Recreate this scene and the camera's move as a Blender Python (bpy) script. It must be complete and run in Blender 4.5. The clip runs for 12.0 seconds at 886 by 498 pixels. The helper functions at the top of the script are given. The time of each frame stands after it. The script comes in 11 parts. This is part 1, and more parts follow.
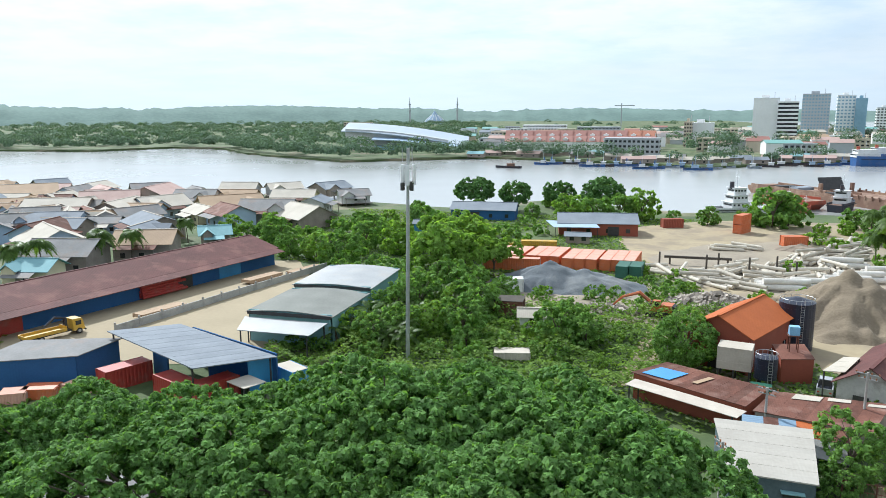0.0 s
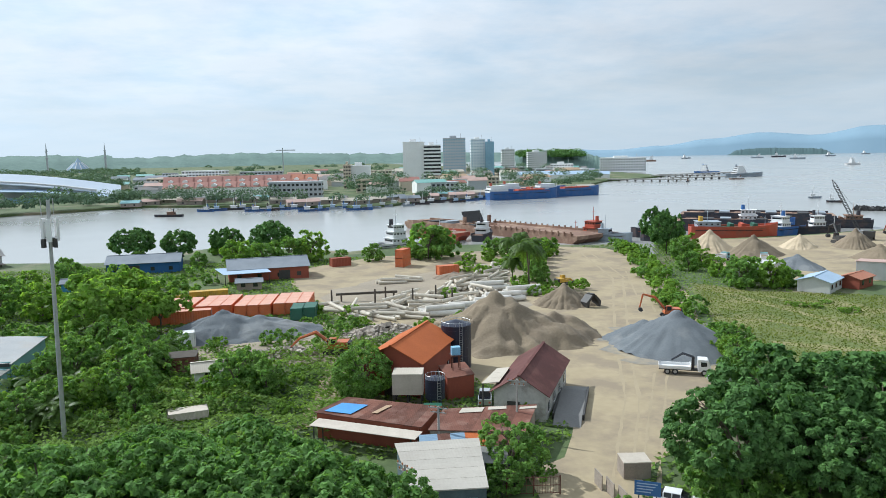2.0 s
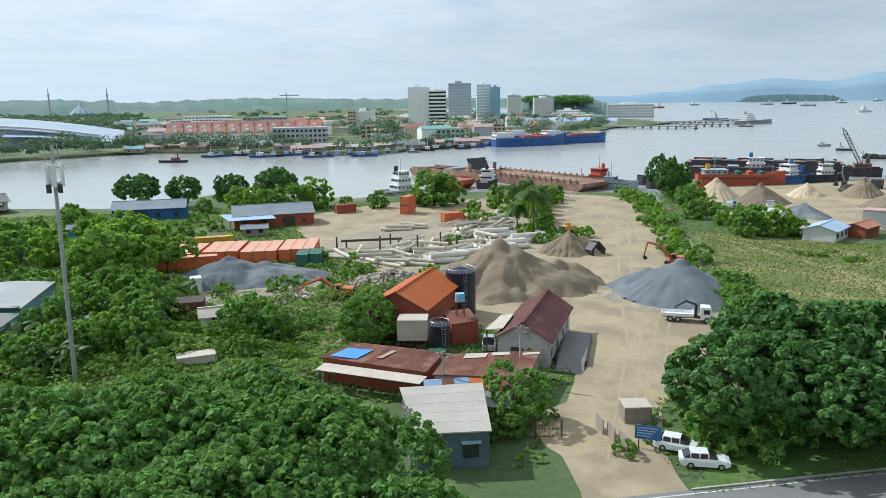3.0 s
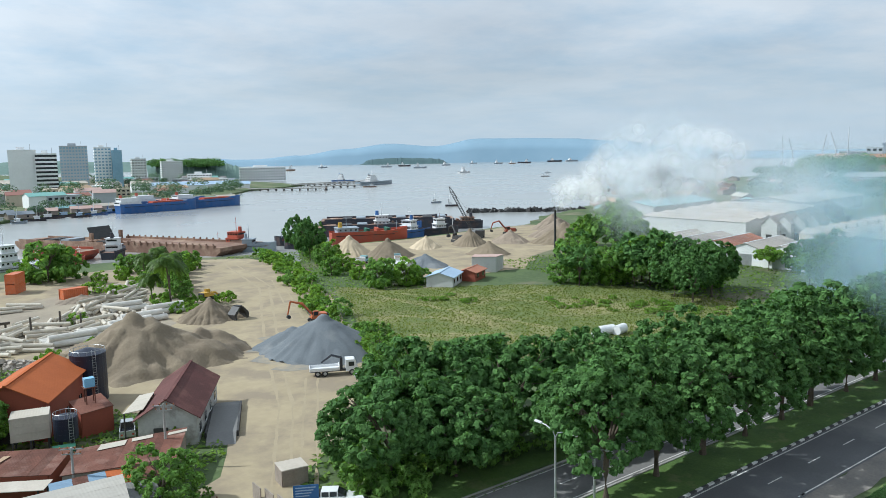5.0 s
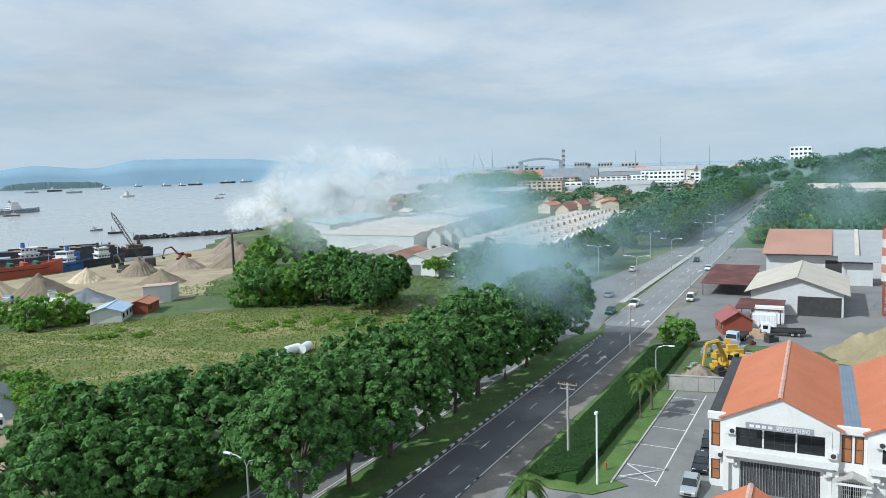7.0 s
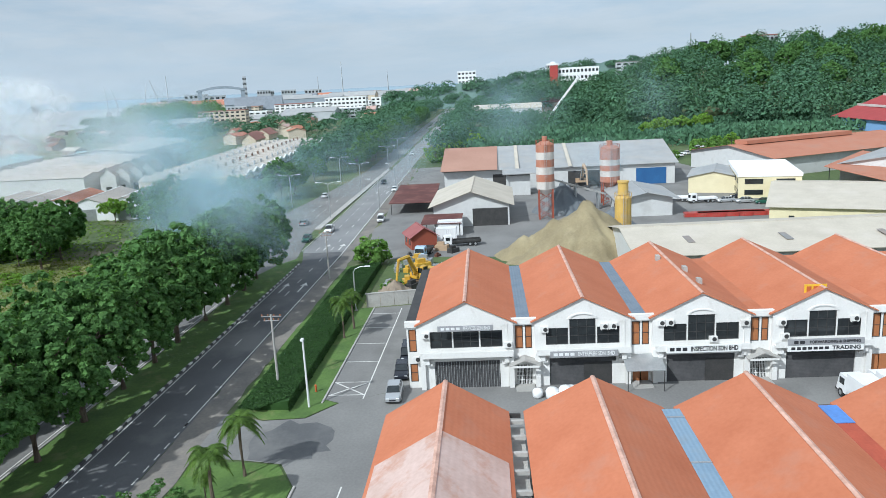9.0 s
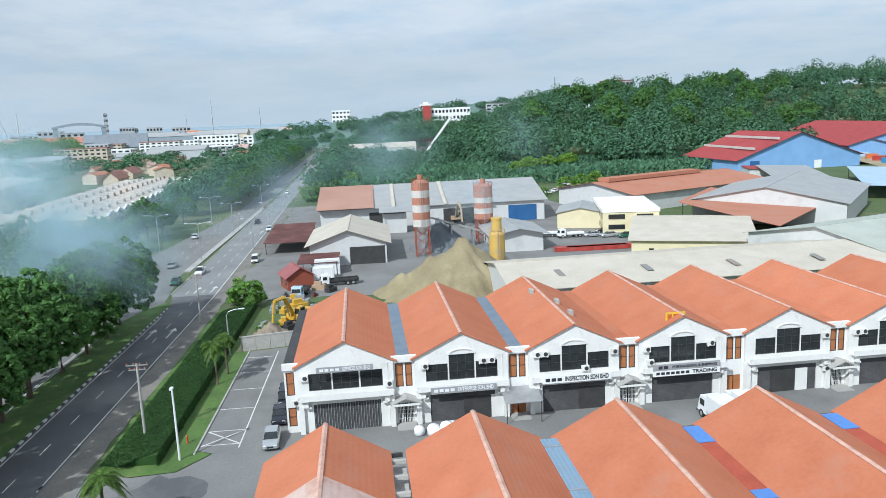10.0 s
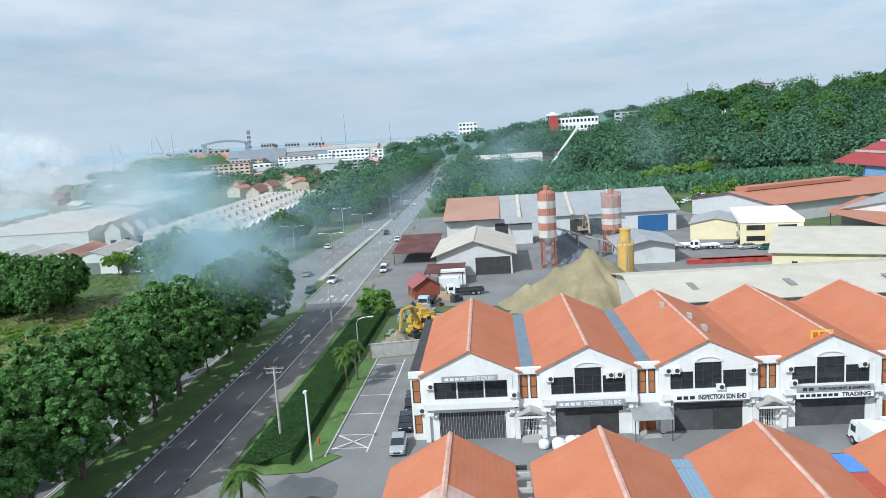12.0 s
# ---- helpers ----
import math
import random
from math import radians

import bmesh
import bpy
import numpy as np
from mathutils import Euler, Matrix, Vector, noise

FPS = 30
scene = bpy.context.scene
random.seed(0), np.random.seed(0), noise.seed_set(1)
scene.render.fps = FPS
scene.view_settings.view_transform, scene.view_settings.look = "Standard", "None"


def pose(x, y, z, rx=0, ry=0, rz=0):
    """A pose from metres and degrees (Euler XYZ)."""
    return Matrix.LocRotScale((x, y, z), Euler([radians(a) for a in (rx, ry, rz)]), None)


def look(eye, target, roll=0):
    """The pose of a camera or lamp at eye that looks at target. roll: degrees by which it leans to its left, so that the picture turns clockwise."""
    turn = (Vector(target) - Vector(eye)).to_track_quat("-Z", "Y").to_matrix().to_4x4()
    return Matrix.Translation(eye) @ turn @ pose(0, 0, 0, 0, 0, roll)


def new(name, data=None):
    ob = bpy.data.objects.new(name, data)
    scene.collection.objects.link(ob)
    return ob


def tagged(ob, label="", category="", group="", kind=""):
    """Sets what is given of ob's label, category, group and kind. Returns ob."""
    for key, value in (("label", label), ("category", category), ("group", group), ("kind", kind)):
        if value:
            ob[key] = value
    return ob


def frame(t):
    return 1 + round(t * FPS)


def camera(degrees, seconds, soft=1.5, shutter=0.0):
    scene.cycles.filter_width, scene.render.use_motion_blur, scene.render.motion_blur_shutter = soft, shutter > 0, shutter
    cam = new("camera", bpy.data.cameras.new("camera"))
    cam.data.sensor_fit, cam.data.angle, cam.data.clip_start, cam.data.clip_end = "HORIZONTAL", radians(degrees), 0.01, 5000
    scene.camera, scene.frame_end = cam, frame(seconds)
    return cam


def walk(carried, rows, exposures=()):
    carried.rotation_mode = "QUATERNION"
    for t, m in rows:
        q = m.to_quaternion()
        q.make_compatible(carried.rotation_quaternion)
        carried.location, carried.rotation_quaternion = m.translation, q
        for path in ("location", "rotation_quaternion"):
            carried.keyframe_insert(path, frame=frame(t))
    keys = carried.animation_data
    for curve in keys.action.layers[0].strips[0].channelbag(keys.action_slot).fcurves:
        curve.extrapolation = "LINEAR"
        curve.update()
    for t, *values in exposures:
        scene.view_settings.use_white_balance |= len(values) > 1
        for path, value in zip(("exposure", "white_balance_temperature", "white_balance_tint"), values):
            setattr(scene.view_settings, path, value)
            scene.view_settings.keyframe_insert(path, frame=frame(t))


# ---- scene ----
cam = camera(61.89, 12.0, soft=0.7)
EYE = 33.0
PATH = [
    (0.0, 79.58, 0.20, 15.56), (0.5, 77.44, 0.30, 6.09), (1.0, 79.17, 0.85, 0.09), (1.5, 81.35, 0.76, -5.43),
    (2.0, 82.68, 1.03, -9.94), (2.5, 81.95, 1.12, -10.41), (2.7, 78.68, 1.05, -8.33), (4.3, 80.86, 0.66, -29.35),
    (4.5, 81.41, 1.35, -32.31), (5.0, 82.94, 0.94, -37.18), (5.5, 84.06, 0.86, -46.38), (6.0, 85.75, 1.39, -54.30),
    (6.5, 84.18, 1.95, -57.83), (6.7, 83.99, 1.90, -59.43), (8.3, 84.18, 1.35, -75.01), (8.5, 83.81, 1.60, -77.74),
    (9.0, 77.42, 3.07, -85.76), (9.5, 74.90, 3.45, -90.54), (10.0, 79.90, 2.50, -95.30), (10.5, 82.21, 2.99, -97.96),
    (11.0, 81.19, 2.78, -94.98), (11.5, 81.03, 2.97, -90.40), (12.0, 81.26, 3.72, -85.65),
]
walk(cam, [(t, pose(0, 0, EYE, rx, ry, rz)) for t, rx, ry, rz in PATH],
     exposures=[(0.0, 0.05, 5750, 6.5), (2.5, -0.25, 5750, 5.5), (6.5, -0.28, 5600, 4.0), (8.5, -0.28, 5600, 5.0), (12.0, -0.23, 5550, 5.0)])

# ---- sky, sun ----
SUN_AZ, SUN_EL = 140.0, 41.0            # degrees from +x, counter-clockwise, and above the horizon
world = bpy.data.worlds.new("sky")
scene.world = world
world.use_nodes = True
wt = world.node_tree
wt.nodes.clear()


def sky_nodes():
    n, l = wt.nodes, wt.links
    out = n.new("ShaderNodeOutputWorld")
    bg = n.new("ShaderNodeBackground")
    bg.inputs["Strength"].default_value = 0.074
    sky = n.new("ShaderNodeTexSky")
    sky.sky_type = "NISHITA"
    sky.sun_disc = False
    sky.sun_elevation = radians(SUN_EL)
    sky.sun_rotation = radians(90 - SUN_AZ)
    sky.air_density, sky.dust_density, sky.ozone_density = 1.0, 1.5, 1.6
    co = n.new("ShaderNodeTexCoord")
    # a flat deck of cloud: the direction divided by its height
    sep = n.new("ShaderNodeSeparateXYZ")
    l.new(co.outputs["Generated"], sep.inputs[0])
    up = n.new("ShaderNodeMath"); up.operation = "MAXIMUM"; up.inputs[1].default_value = 0.0
    l.new(sep.outputs["Z"], up.inputs[0])
    lift = n.new("ShaderNodeMath"); lift.operation = "ADD"; lift.inputs[1].default_value = 0.13
    l.new(up.outputs[0], lift.inputs[0])
    dx = n.new("ShaderNodeMath"); dx.operation = "DIVIDE"
    dy = n.new("ShaderNodeMath"); dy.operation = "DIVIDE"
    l.new(sep.outputs["X"], dx.inputs[0]); l.new(lift.outputs[0], dx.inputs[1])
    l.new(sep.outputs["Y"], dy.inputs[0]); l.new(lift.outputs[0], dy.inputs[1])
    com = n.new("ShaderNodeCombineXYZ")
    l.new(dx.outputs[0], com.inputs[0]); l.new(dy.outputs[0], com.inputs[1])
    deck = n.new("ShaderNodeTexNoise")
    deck.inputs["Scale"].default_value, deck.inputs["Detail"].default_value = 0.42, 9
    deck.inputs["Roughness"].default_value, deck.inputs["Distortion"].default_value = 0.56, 0.35
    l.new(com.outputs[0], deck.inputs["Vector"])
    cover = n.new("ShaderNodeValToRGB")
    cover.color_ramp.elements[0].position, cover.color_ramp.elements[0].color = 0.34, (0.62, 0.62, 0.62, 1)
    cover.color_ramp.elements[1].position, cover.color_ramp.elements[1].color = 0.62, (0.96, 0.96, 0.96, 1)
    l.new(deck.outputs["Fac"], cover.inputs[0])
    fine = n.new("ShaderNodeTexNoise")
    fine.inputs["Scale"].default_value, fine.inputs["Detail"].default_value = 1.7, 8
    fine.inputs["Roughness"].default_value = 0.6
    l.new(com.outputs[0], fine.inputs["Vector"])
    tone = n.new("ShaderNodeValToRGB")
    tone.color_ramp.elements[0].position, tone.color_ramp.elements[0].color = 0.34, (11.9, 13.4, 14.6, 1)
    tone.color_ramp.elements[1].position, tone.color_ramp.elements[1].color = 0.60, (15.2, 15.2, 15.2, 1)
    l.new(fine.outputs["Fac"], tone.inputs[0])
    # the deck glows round the sun behind it
    near = n.new("ShaderNodeVectorMath"); near.operation = "DOT_PRODUCT"
    a, e = radians(SUN_AZ), radians(SUN_EL)
    near.inputs[1].default_value = (math.cos(a) * math.cos(e), math.sin(a) * math.cos(e), math.sin(e))
    l.new(co.outputs["Generated"], near.inputs[0])
    glow = n.new("ShaderNodeMapRange")
    glow.inputs["From Min"].default_value, glow.inputs["From Max"].default_value = 0.15, 0.8
    glow.inputs["To Min"].default_value, glow.inputs["To Max"].default_value = 0.82, 1.1
    l.new(near.outputs["Value"], glow.inputs["Value"])
    lit = n.new("ShaderNodeVectorMath"); lit.operation = "SCALE"
    l.new(tone.outputs[0], lit.inputs[0]); l.new(glow.outputs[0], lit.inputs["Scale"])
    mix = n.new("ShaderNodeMix"); mix.data_type = "RGBA"
    l.new(cover.outputs[0], mix.inputs["Factor"])
    l.new(sky.outputs[0], mix.inputs["A"]); l.new(lit.outputs[0], mix.inputs["B"])
    # haze towards the horizon
    low = n.new("ShaderNodeMapRange"); low.interpolation_type = "SMOOTHSTEP"
    low.inputs["From Min"].default_value, low.inputs["From Max"].default_value = 0.15, 0.0
    low.inputs["To Max"].default_value = 0.85
    l.new(sep.outputs["Z"], low.inputs["Value"])
    air = n.new("ShaderNodeVectorMath"); air.operation = "SCALE"
    air.inputs[0].default_value = (11.0, 12.2, 12.9)
    l.new(glow.outputs[0], air.inputs["Scale"])
    veil = n.new("ShaderNodeMix"); veil.data_type = "RGBA"
    l.new(low.outputs[0], veil.inputs["Factor"])
    l.new(mix.outputs["Result"], veil.inputs["A"]); l.new(air.outputs[0], veil.inputs["B"])
    l.new(veil.outputs["Result"], bg.inputs["Color"])
    l.new(bg.outputs[0], out.inputs[0])


sky_nodes()
sun = new("sun", bpy.data.lights.new("sun", "SUN"))
sun.data.energy, sun.data.angle, sun.data.color = 5.0, radians(0.8), (1.0, 0.95, 0.87)
sun.matrix_world = look((0, 0, 0), (-math.cos(radians(SUN_AZ)) * math.cos(radians(SUN_EL)),
                                    -math.sin(radians(SUN_AZ)) * math.cos(radians(SUN_EL)), -math.sin(radians(SUN_EL))))

# ---- materials ----
MATS = {}


def surface(name, base, second=None, scale=0.5, fine=8.0, rough=0.7, metal=0.0, bump=0.1, bump_dist=0.05, spread=0.0,
            ribs=0.0, rib_axis="X", ribs_depth=0.03, rib_strength=0.22, stain=None, stain_scale=0.15, stain_amount=0.4, stain_at=0.5, contrast=0.5, leaf=0.0, island=False):
    """A surface with broad and fine variation of its colour, fine relief, stains, and ribs `ribs` metres apart."""
    if name in MATS:
        return MATS[name]
    m = bpy.data.materials.new(name)
    m.use_nodes = True
    n, l = m.node_tree.nodes, m.node_tree.links
    p = n["Principled BSDF"]
    p.inputs["Roughness"].default_value, p.inputs["Metallic"].default_value = rough, metal
    if leaf or ribs:
        p.inputs["Specular IOR Level"].default_value = 0.15
    if ribs and not metal:
        p.inputs["Roughness"].default_value = max(rough, 0.75)
    co = n.new("ShaderNodeTexCoord")
    vec = co.outputs["Object"]
    broad = n.new("ShaderNodeTexNoise")
    broad.inputs["Scale"].default_value, broad.inputs["Detail"].default_value = scale, 5
    l.new(vec, broad.inputs["Vector"])
    small = n.new("ShaderNodeTexNoise")
    small.inputs["Scale"].default_value, small.inputs["Detail"].default_value = fine, 4
    l.new(vec, small.inputs["Vector"])
    second = second or tuple(c * 0.72 for c in base)
    both = n.new("ShaderNodeMath"); both.operation = "MULTIPLY_ADD"
    both.inputs[1].default_value = 0.35
    l.new(small.outputs["Fac"], both.inputs[0])
    half = n.new("ShaderNodeMath"); half.operation = "MULTIPLY"; half.inputs[1].default_value = 0.65
    l.new(broad.outputs["Fac"], half.inputs[0]); l.new(half.outputs[0], both.inputs[2])
    ramp = n.new("ShaderNodeValToRGB")
    ramp.color_ramp.elements[0].position, ramp.color_ramp.elements[1].position = 0.5 - contrast * 0.3, 0.5 + contrast * 0.3
    ramp.color_ramp.elements[0].color, ramp.color_ramp.elements[1].color = (*second, 1), (*base, 1)
    l.new(both.outputs[0], ramp.inputs[0])
    colour = ramp.outputs[0]
    if stain:
        spots = n.new("ShaderNodeTexNoise")
        spots.inputs["Scale"].default_value, spots.inputs["Detail"].default_value = stain_scale, 7
        spots.inputs["Roughness"].default_value = 0.62
        l.new(vec, spots.inputs["Vector"])
        edge = n.new("ShaderNodeMapRange")
        edge.inputs["From Min"].default_value, edge.inputs["From Max"].default_value = stain_at, stain_at + 0.16
        edge.inputs["To Max"].default_value = stain_amount
        l.new(spots.outputs["Fac"], edge.inputs["Value"])
        mx = n.new("ShaderNodeMix"); mx.data_type = "RGBA"
        l.new(edge.outputs[0], mx.inputs["Factor"]); l.new(colour, mx.inputs["A"])
        mx.inputs["B"].default_value = (*stain, 1)
        colour = mx.outputs["Result"]
    if spread:
        hsv = n.new("ShaderNodeHueSaturation")
        if island:
            geo = n.new("ShaderNodeNewGeometry"); chance = geo.outputs["Random Per Island"]
        else:
            info = n.new("ShaderNodeObjectInfo"); chance = info.outputs["Random"]
        rng = n.new("ShaderNodeMapRange")
        rng.inputs["To Min"].default_value, rng.inputs["To Max"].default_value = 1 - spread, 1 + spread
        l.new(chance, rng.inputs["Value"])
        l.new(rng.outputs[0], hsv.inputs["Value"]); l.new(colour, hsv.inputs["Color"])
        colour = hsv.outputs[0]
    l.new(colour, p.inputs["Base Color"])
    bmp = n.new("ShaderNodeBump")
    bmp.inputs["Strength"].default_value, bmp.inputs["Distance"].default_value = bump, bump_dist
    l.new(small.outputs["Fac"], bmp.inputs["Height"])
    normal = bmp
    if ribs:
        wave = n.new("ShaderNodeTexWave")
        wave.bands_direction = rib_axis
        wave.inputs["Scale"].default_value = 0.314 / ribs
        wave.inputs["Distortion"].default_value = 0.0
        l.new(vec, wave.inputs["Vector"])
        b2 = n.new("ShaderNodeBump")
        b2.inputs["Strength"].default_value, b2.inputs["Distance"].default_value = rib_strength, ribs_depth
        l.new(wave.outputs["Fac"], b2.inputs["Height"]); l.new(bmp.outputs[0], b2.inputs["Normal"])
        normal = b2
    l.new(normal.outputs[0], p.inputs["Normal"])
    if leaf:
        tr = n.new("ShaderNodeBsdfTranslucent")
        gain = n.new("ShaderNodeMix"); gain.data_type = "RGBA"; gain.blend_type = "MULTIPLY"
        gain.inputs["Factor"].default_value = 1.0
        gain.inputs["B"].default_value = (1.25, 1.3, 0.5, 1)
        l.new(colour, gain.inputs["A"]); l.new(gain.outputs["Result"], tr.inputs["Color"])
        ms = n.new("ShaderNodeMixShader"); ms.inputs[0].default_value = leaf
        l.new(p.outputs[0], ms.inputs[1]); l.new(tr.outputs[0], ms.inputs[2])
        l.new(ms.outputs[0], n["Material Output"].inputs["Surface"])
    MATS[name] = m
    return m


def water_material():
    m = bpy.data.materials.new("water")
    m.use_nodes = True
    n, l = m.node_tree.nodes, m.node_tree.links
    p = n["Principled BSDF"]
    p.inputs["Base Color"].default_value = (0.36, 0.365, 0.35, 1)
    p.inputs["Roughness"].default_value, p.inputs["IOR"].default_value = 0.16, 1.33
    co = n.new("ShaderNodeTexCoord")
    a = n.new("ShaderNodeTexNoise"); a.inputs["Scale"].default_value, a.inputs["Detail"].default_value = 0.35, 6
    b = n.new("ShaderNodeTexNoise"); b.inputs["Scale"].default_value, b.inputs["Detail"].default_value = 0.012, 4
    for x in (a, b):
        l.new(co.outputs["Object"], x.inputs["Vector"])
    bp = n.new("ShaderNodeBump"); bp.inputs["Strength"].default_value, bp.inputs["Distance"].default_value = 0.11, 0.08
    l.new(a.outputs["Fac"], bp.inputs["Height"]); l.new(bp.outputs[0], p.inputs["Normal"])
    r = n.new("ShaderNodeMapRange")
    r.inputs["To Min"].default_value, r.inputs["To Max"].default_value = 0.1, 0.26
    l.new(b.outputs["Fac"], r.inputs["Value"]); l.new(r.outputs[0], p.inputs["Roughness"])
    return m


WATER = water_material()
SCRUB = surface("scrub_ground", (0.10, 0.14, 0.045), (0.055, 0.085, 0.03), 0.05, 0.8, 0.9, bump=0.5, bump_dist=0.3, stain=(0.27, 0.22, 0.15), stain_scale=0.03, stain_amount=0.8, stain_at=0.52)
DIRT = surface("yard_dirt", (0.40, 0.325, 0.205), (0.31, 0.25, 0.155), 0.06, 0.7, 0.92, bump=0.35, bump_dist=0.12, stain=(0.25, 0.20, 0.14), stain_scale=0.13, stain_amount=0.85, stain_at=0.45)
TRACK = surface("wheel_track", (0.375, 0.305, 0.198), (0.32, 0.262, 0.168), 0.1, 1.5, 0.92, bump=0.3)
GRASS = surface("field_grass", (0.165, 0.19, 0.052), (0.088, 0.122, 0.03), 0.09, 0.9, 0.9, bump=1.0, bump_dist=0.4, contrast=0.7, stain=(0.29, 0.25, 0.115), stain_scale=0.06, stain_amount=0.85, stain_at=0.47)
LAWN = surface("verge_grass", (0.105, 0.18, 0.038), (0.062, 0.115, 0.026), 0.3, 3.0, 0.9, bump=0.6, bump_dist=0.08, stain=(0.28, 0.24, 0.12), stain_scale=0.25, stain_amount=0.5, stain_at=0.56)
# Road asphalt with the shade of the trees darkened into its colour.
ASPHALT_SHADED = surface("asphalt", (0.12, 0.121, 0.125), (0.088, 0.089, 0.092), 0.12, 6.0, 0.8, bump=0.25, bump_dist=0.01, stain=(0.21, 0.205, 0.195), stain_scale=0.09, stain_amount=0.6, stain_at=0.5)
ASPHALT_OLD = surface("old_asphalt", (0.225, 0.22, 0.21), (0.165, 0.16, 0.155), 0.12, 4.0, 0.85, bump=0.25, bump_dist=0.01, stain=(0.12, 0.115, 0.11), stain_scale=0.1, stain_amount=0.6, stain_at=0.54)
# The same road surface beyond the trees, its grey lightened for open sun.
ASPHALT_SUNLIT = surface("sunlit_asphalt", (0.25, 0.25, 0.25), (0.19, 0.19, 0.19), 0.12, 5.0, 0.8, bump=0.25, bump_dist=0.01, stain=(0.32, 0.31, 0.29), stain_scale=0.06, stain_amount=0.6)
SHOULDER = surface("road_shoulder", (0.24, 0.215, 0.185), (0.15, 0.14, 0.13), 0.3, 3.0, 0.9, bump=0.3)
CONCRETE = surface("concrete", (0.46, 0.44, 0.41), (0.34, 0.33, 0.31), 0.3, 5.0, 0.85, bump=0.2, bump_dist=0.01, stain=(0.2, 0.19, 0.17), stain_scale=0.4, stain_amount=0.5)
PAINT_LINE = surface("road_paint", (0.72, 0.71, 0.68), (0.5, 0.49, 0.46), 1.5, 8.0, 0.7, bump=0.05)
KERB_BLACK = surface("kerb_black", (0.06, 0.06, 0.06), rough=0.8)
MUD_GROUND = surface("muddy_ground", (0.33, 0.28, 0.21), (0.24, 0.2, 0.15), 0.12, 1.2, 0.9, bump=0.5, bump_dist=0.15, stain=(0.36, 0.30, 0.21), stain_scale=0.08, stain_amount=0.7)
WHITE_WALL = surface("white_render", (0.76, 0.75, 0.725), (0.66, 0.645, 0.615), 0.4, 5.0, 0.75, bump=0.08, bump_dist=0.01, stain=(0.42, 0.40, 0.36), stain_scale=0.6, stain_amount=0.5, stain_at=0.58)
ORANGE_ROOF = surface("orange_roof_sheet", (0.505, 0.187, 0.1), (0.43, 0.148, 0.076), 0.25, 3.0, 0.55, bump=0.06, ribs=0.45, rib_axis="Y", ribs_depth=0.025, stain=(0.44, 0.21, 0.14), stain_scale=0.3, stain_amount=0.5, stain_at=0.54, spread=0.07)
ORANGE_OLD = surface("faded_roof_sheet", (0.62, 0.47, 0.42), (0.50, 0.36, 0.31), 0.4, 3.0, 0.6, bump=0.06, ribs=0.45, rib_axis="Y", ribs_depth=0.025, stain=(0.45, 0.22, 0.14), stain_scale=0.5, stain_amount=0.6)
RIDGE = surface("ridge_cap", (0.66, 0.42, 0.33), (0.42, 0.24, 0.18), 0.8, 4.0, 0.6)
BLUE_SHEET = surface("blue_gutter_sheet", (0.24, 0.34, 0.44), (0.19, 0.27, 0.36), 0.5, 4.0, 0.5, ribs=0.35, rib_axis="Y", ribs_depth=0.06, stain=(0.2, 0.22, 0.24), stain_scale=0.5)
DARK_STEEL = surface("dark_steel", (0.055, 0.052, 0.05), (0.03, 0.03, 0.03), 1.0, 6.0, 0.6)
GLASS_DARK = surface("window_glass", (0.035, 0.04, 0.042), (0.02, 0.022, 0.024), 0.5, 2.0, 0.12, bump=0.0)
SHUTTER = surface("roller_shutter", (0.10, 0.098, 0.10), (0.06, 0.06, 0.063), 0.6, 4.0, 0.5, ribs=0.16, rib_axis="Z", ribs_depth=0.02)
BROWN_PANEL = surface("brown_board", (0.40, 0.16, 0.06), (0.32, 0.12, 0.045), 0.8, 5.0, 0.6)
GREY_STEEL = surface("galvanised_steel", (0.50, 0.51, 0.51), (0.38, 0.39, 0.40), 1.0, 5.0, 0.45, metal=0.6)
BARK = surface("bark", (0.16, 0.125, 0.09), (0.09, 0.07, 0.05), 1.0, 6.0, 0.9, bump=0.5, bump_dist=0.04)
LEAF_A = surface("leaves_broad", (0.255, 0.41, 0.108), (0.108, 0.213, 0.058), 0.35, 2.0, 0.75, bump=0.0, spread=0.42, island=True, leaf=0.5, contrast=0.9)
LEAF_B = surface("leaves_dark", (0.15, 0.28, 0.082), (0.055, 0.125, 0.04), 0.35, 2.0, 0.75, bump=0.0, spread=0.4, island=True, leaf=0.32, contrast=0.9)
LEAF_C = surface("leaves_bright", (0.285, 0.435, 0.09), (0.15, 0.265, 0.055), 0.35, 2.0, 0.75, bump=0.0, spread=0.35, island=True, leaf=0.55, contrast=0.9)
LEAF_RAIN = surface("leaves_shade_tree", (0.212, 0.365, 0.1), (0.086, 0.185, 0.053), 0.5, 3.0, 0.7, bump=0.0, spread=0.45, island=True, leaf=0.42, contrast=0.9)
# Forest green lightened and blued to include the haze over hill and port.
LEAF_HILL = surface("forest_leaves_hazed", (0.1, 0.195, 0.11), (0.052, 0.115, 0.07), 0.02, 0.3, 0.75, bump=0.0, spread=0.45, island=True, leaf=0.2, contrast=0.9)
# Far-bank leaves paled and blued: distance haze painted into their colour.
LEAF_SHORE_HAZED = surface("shore_leaves_hazed", (0.155, 0.23, 0.15), (0.09, 0.15, 0.1), 0.02, 0.3, 0.75, bump=0.0, spread=0.35, island=True, leaf=0.2, contrast=0.9)
LEAF_PALM = surface("palm_leaves", (0.13, 0.21, 0.045), (0.07, 0.125, 0.028), 0.5, 2.0, 0.45, bump=0.0, spread=0.3, island=True, leaf=0.38)


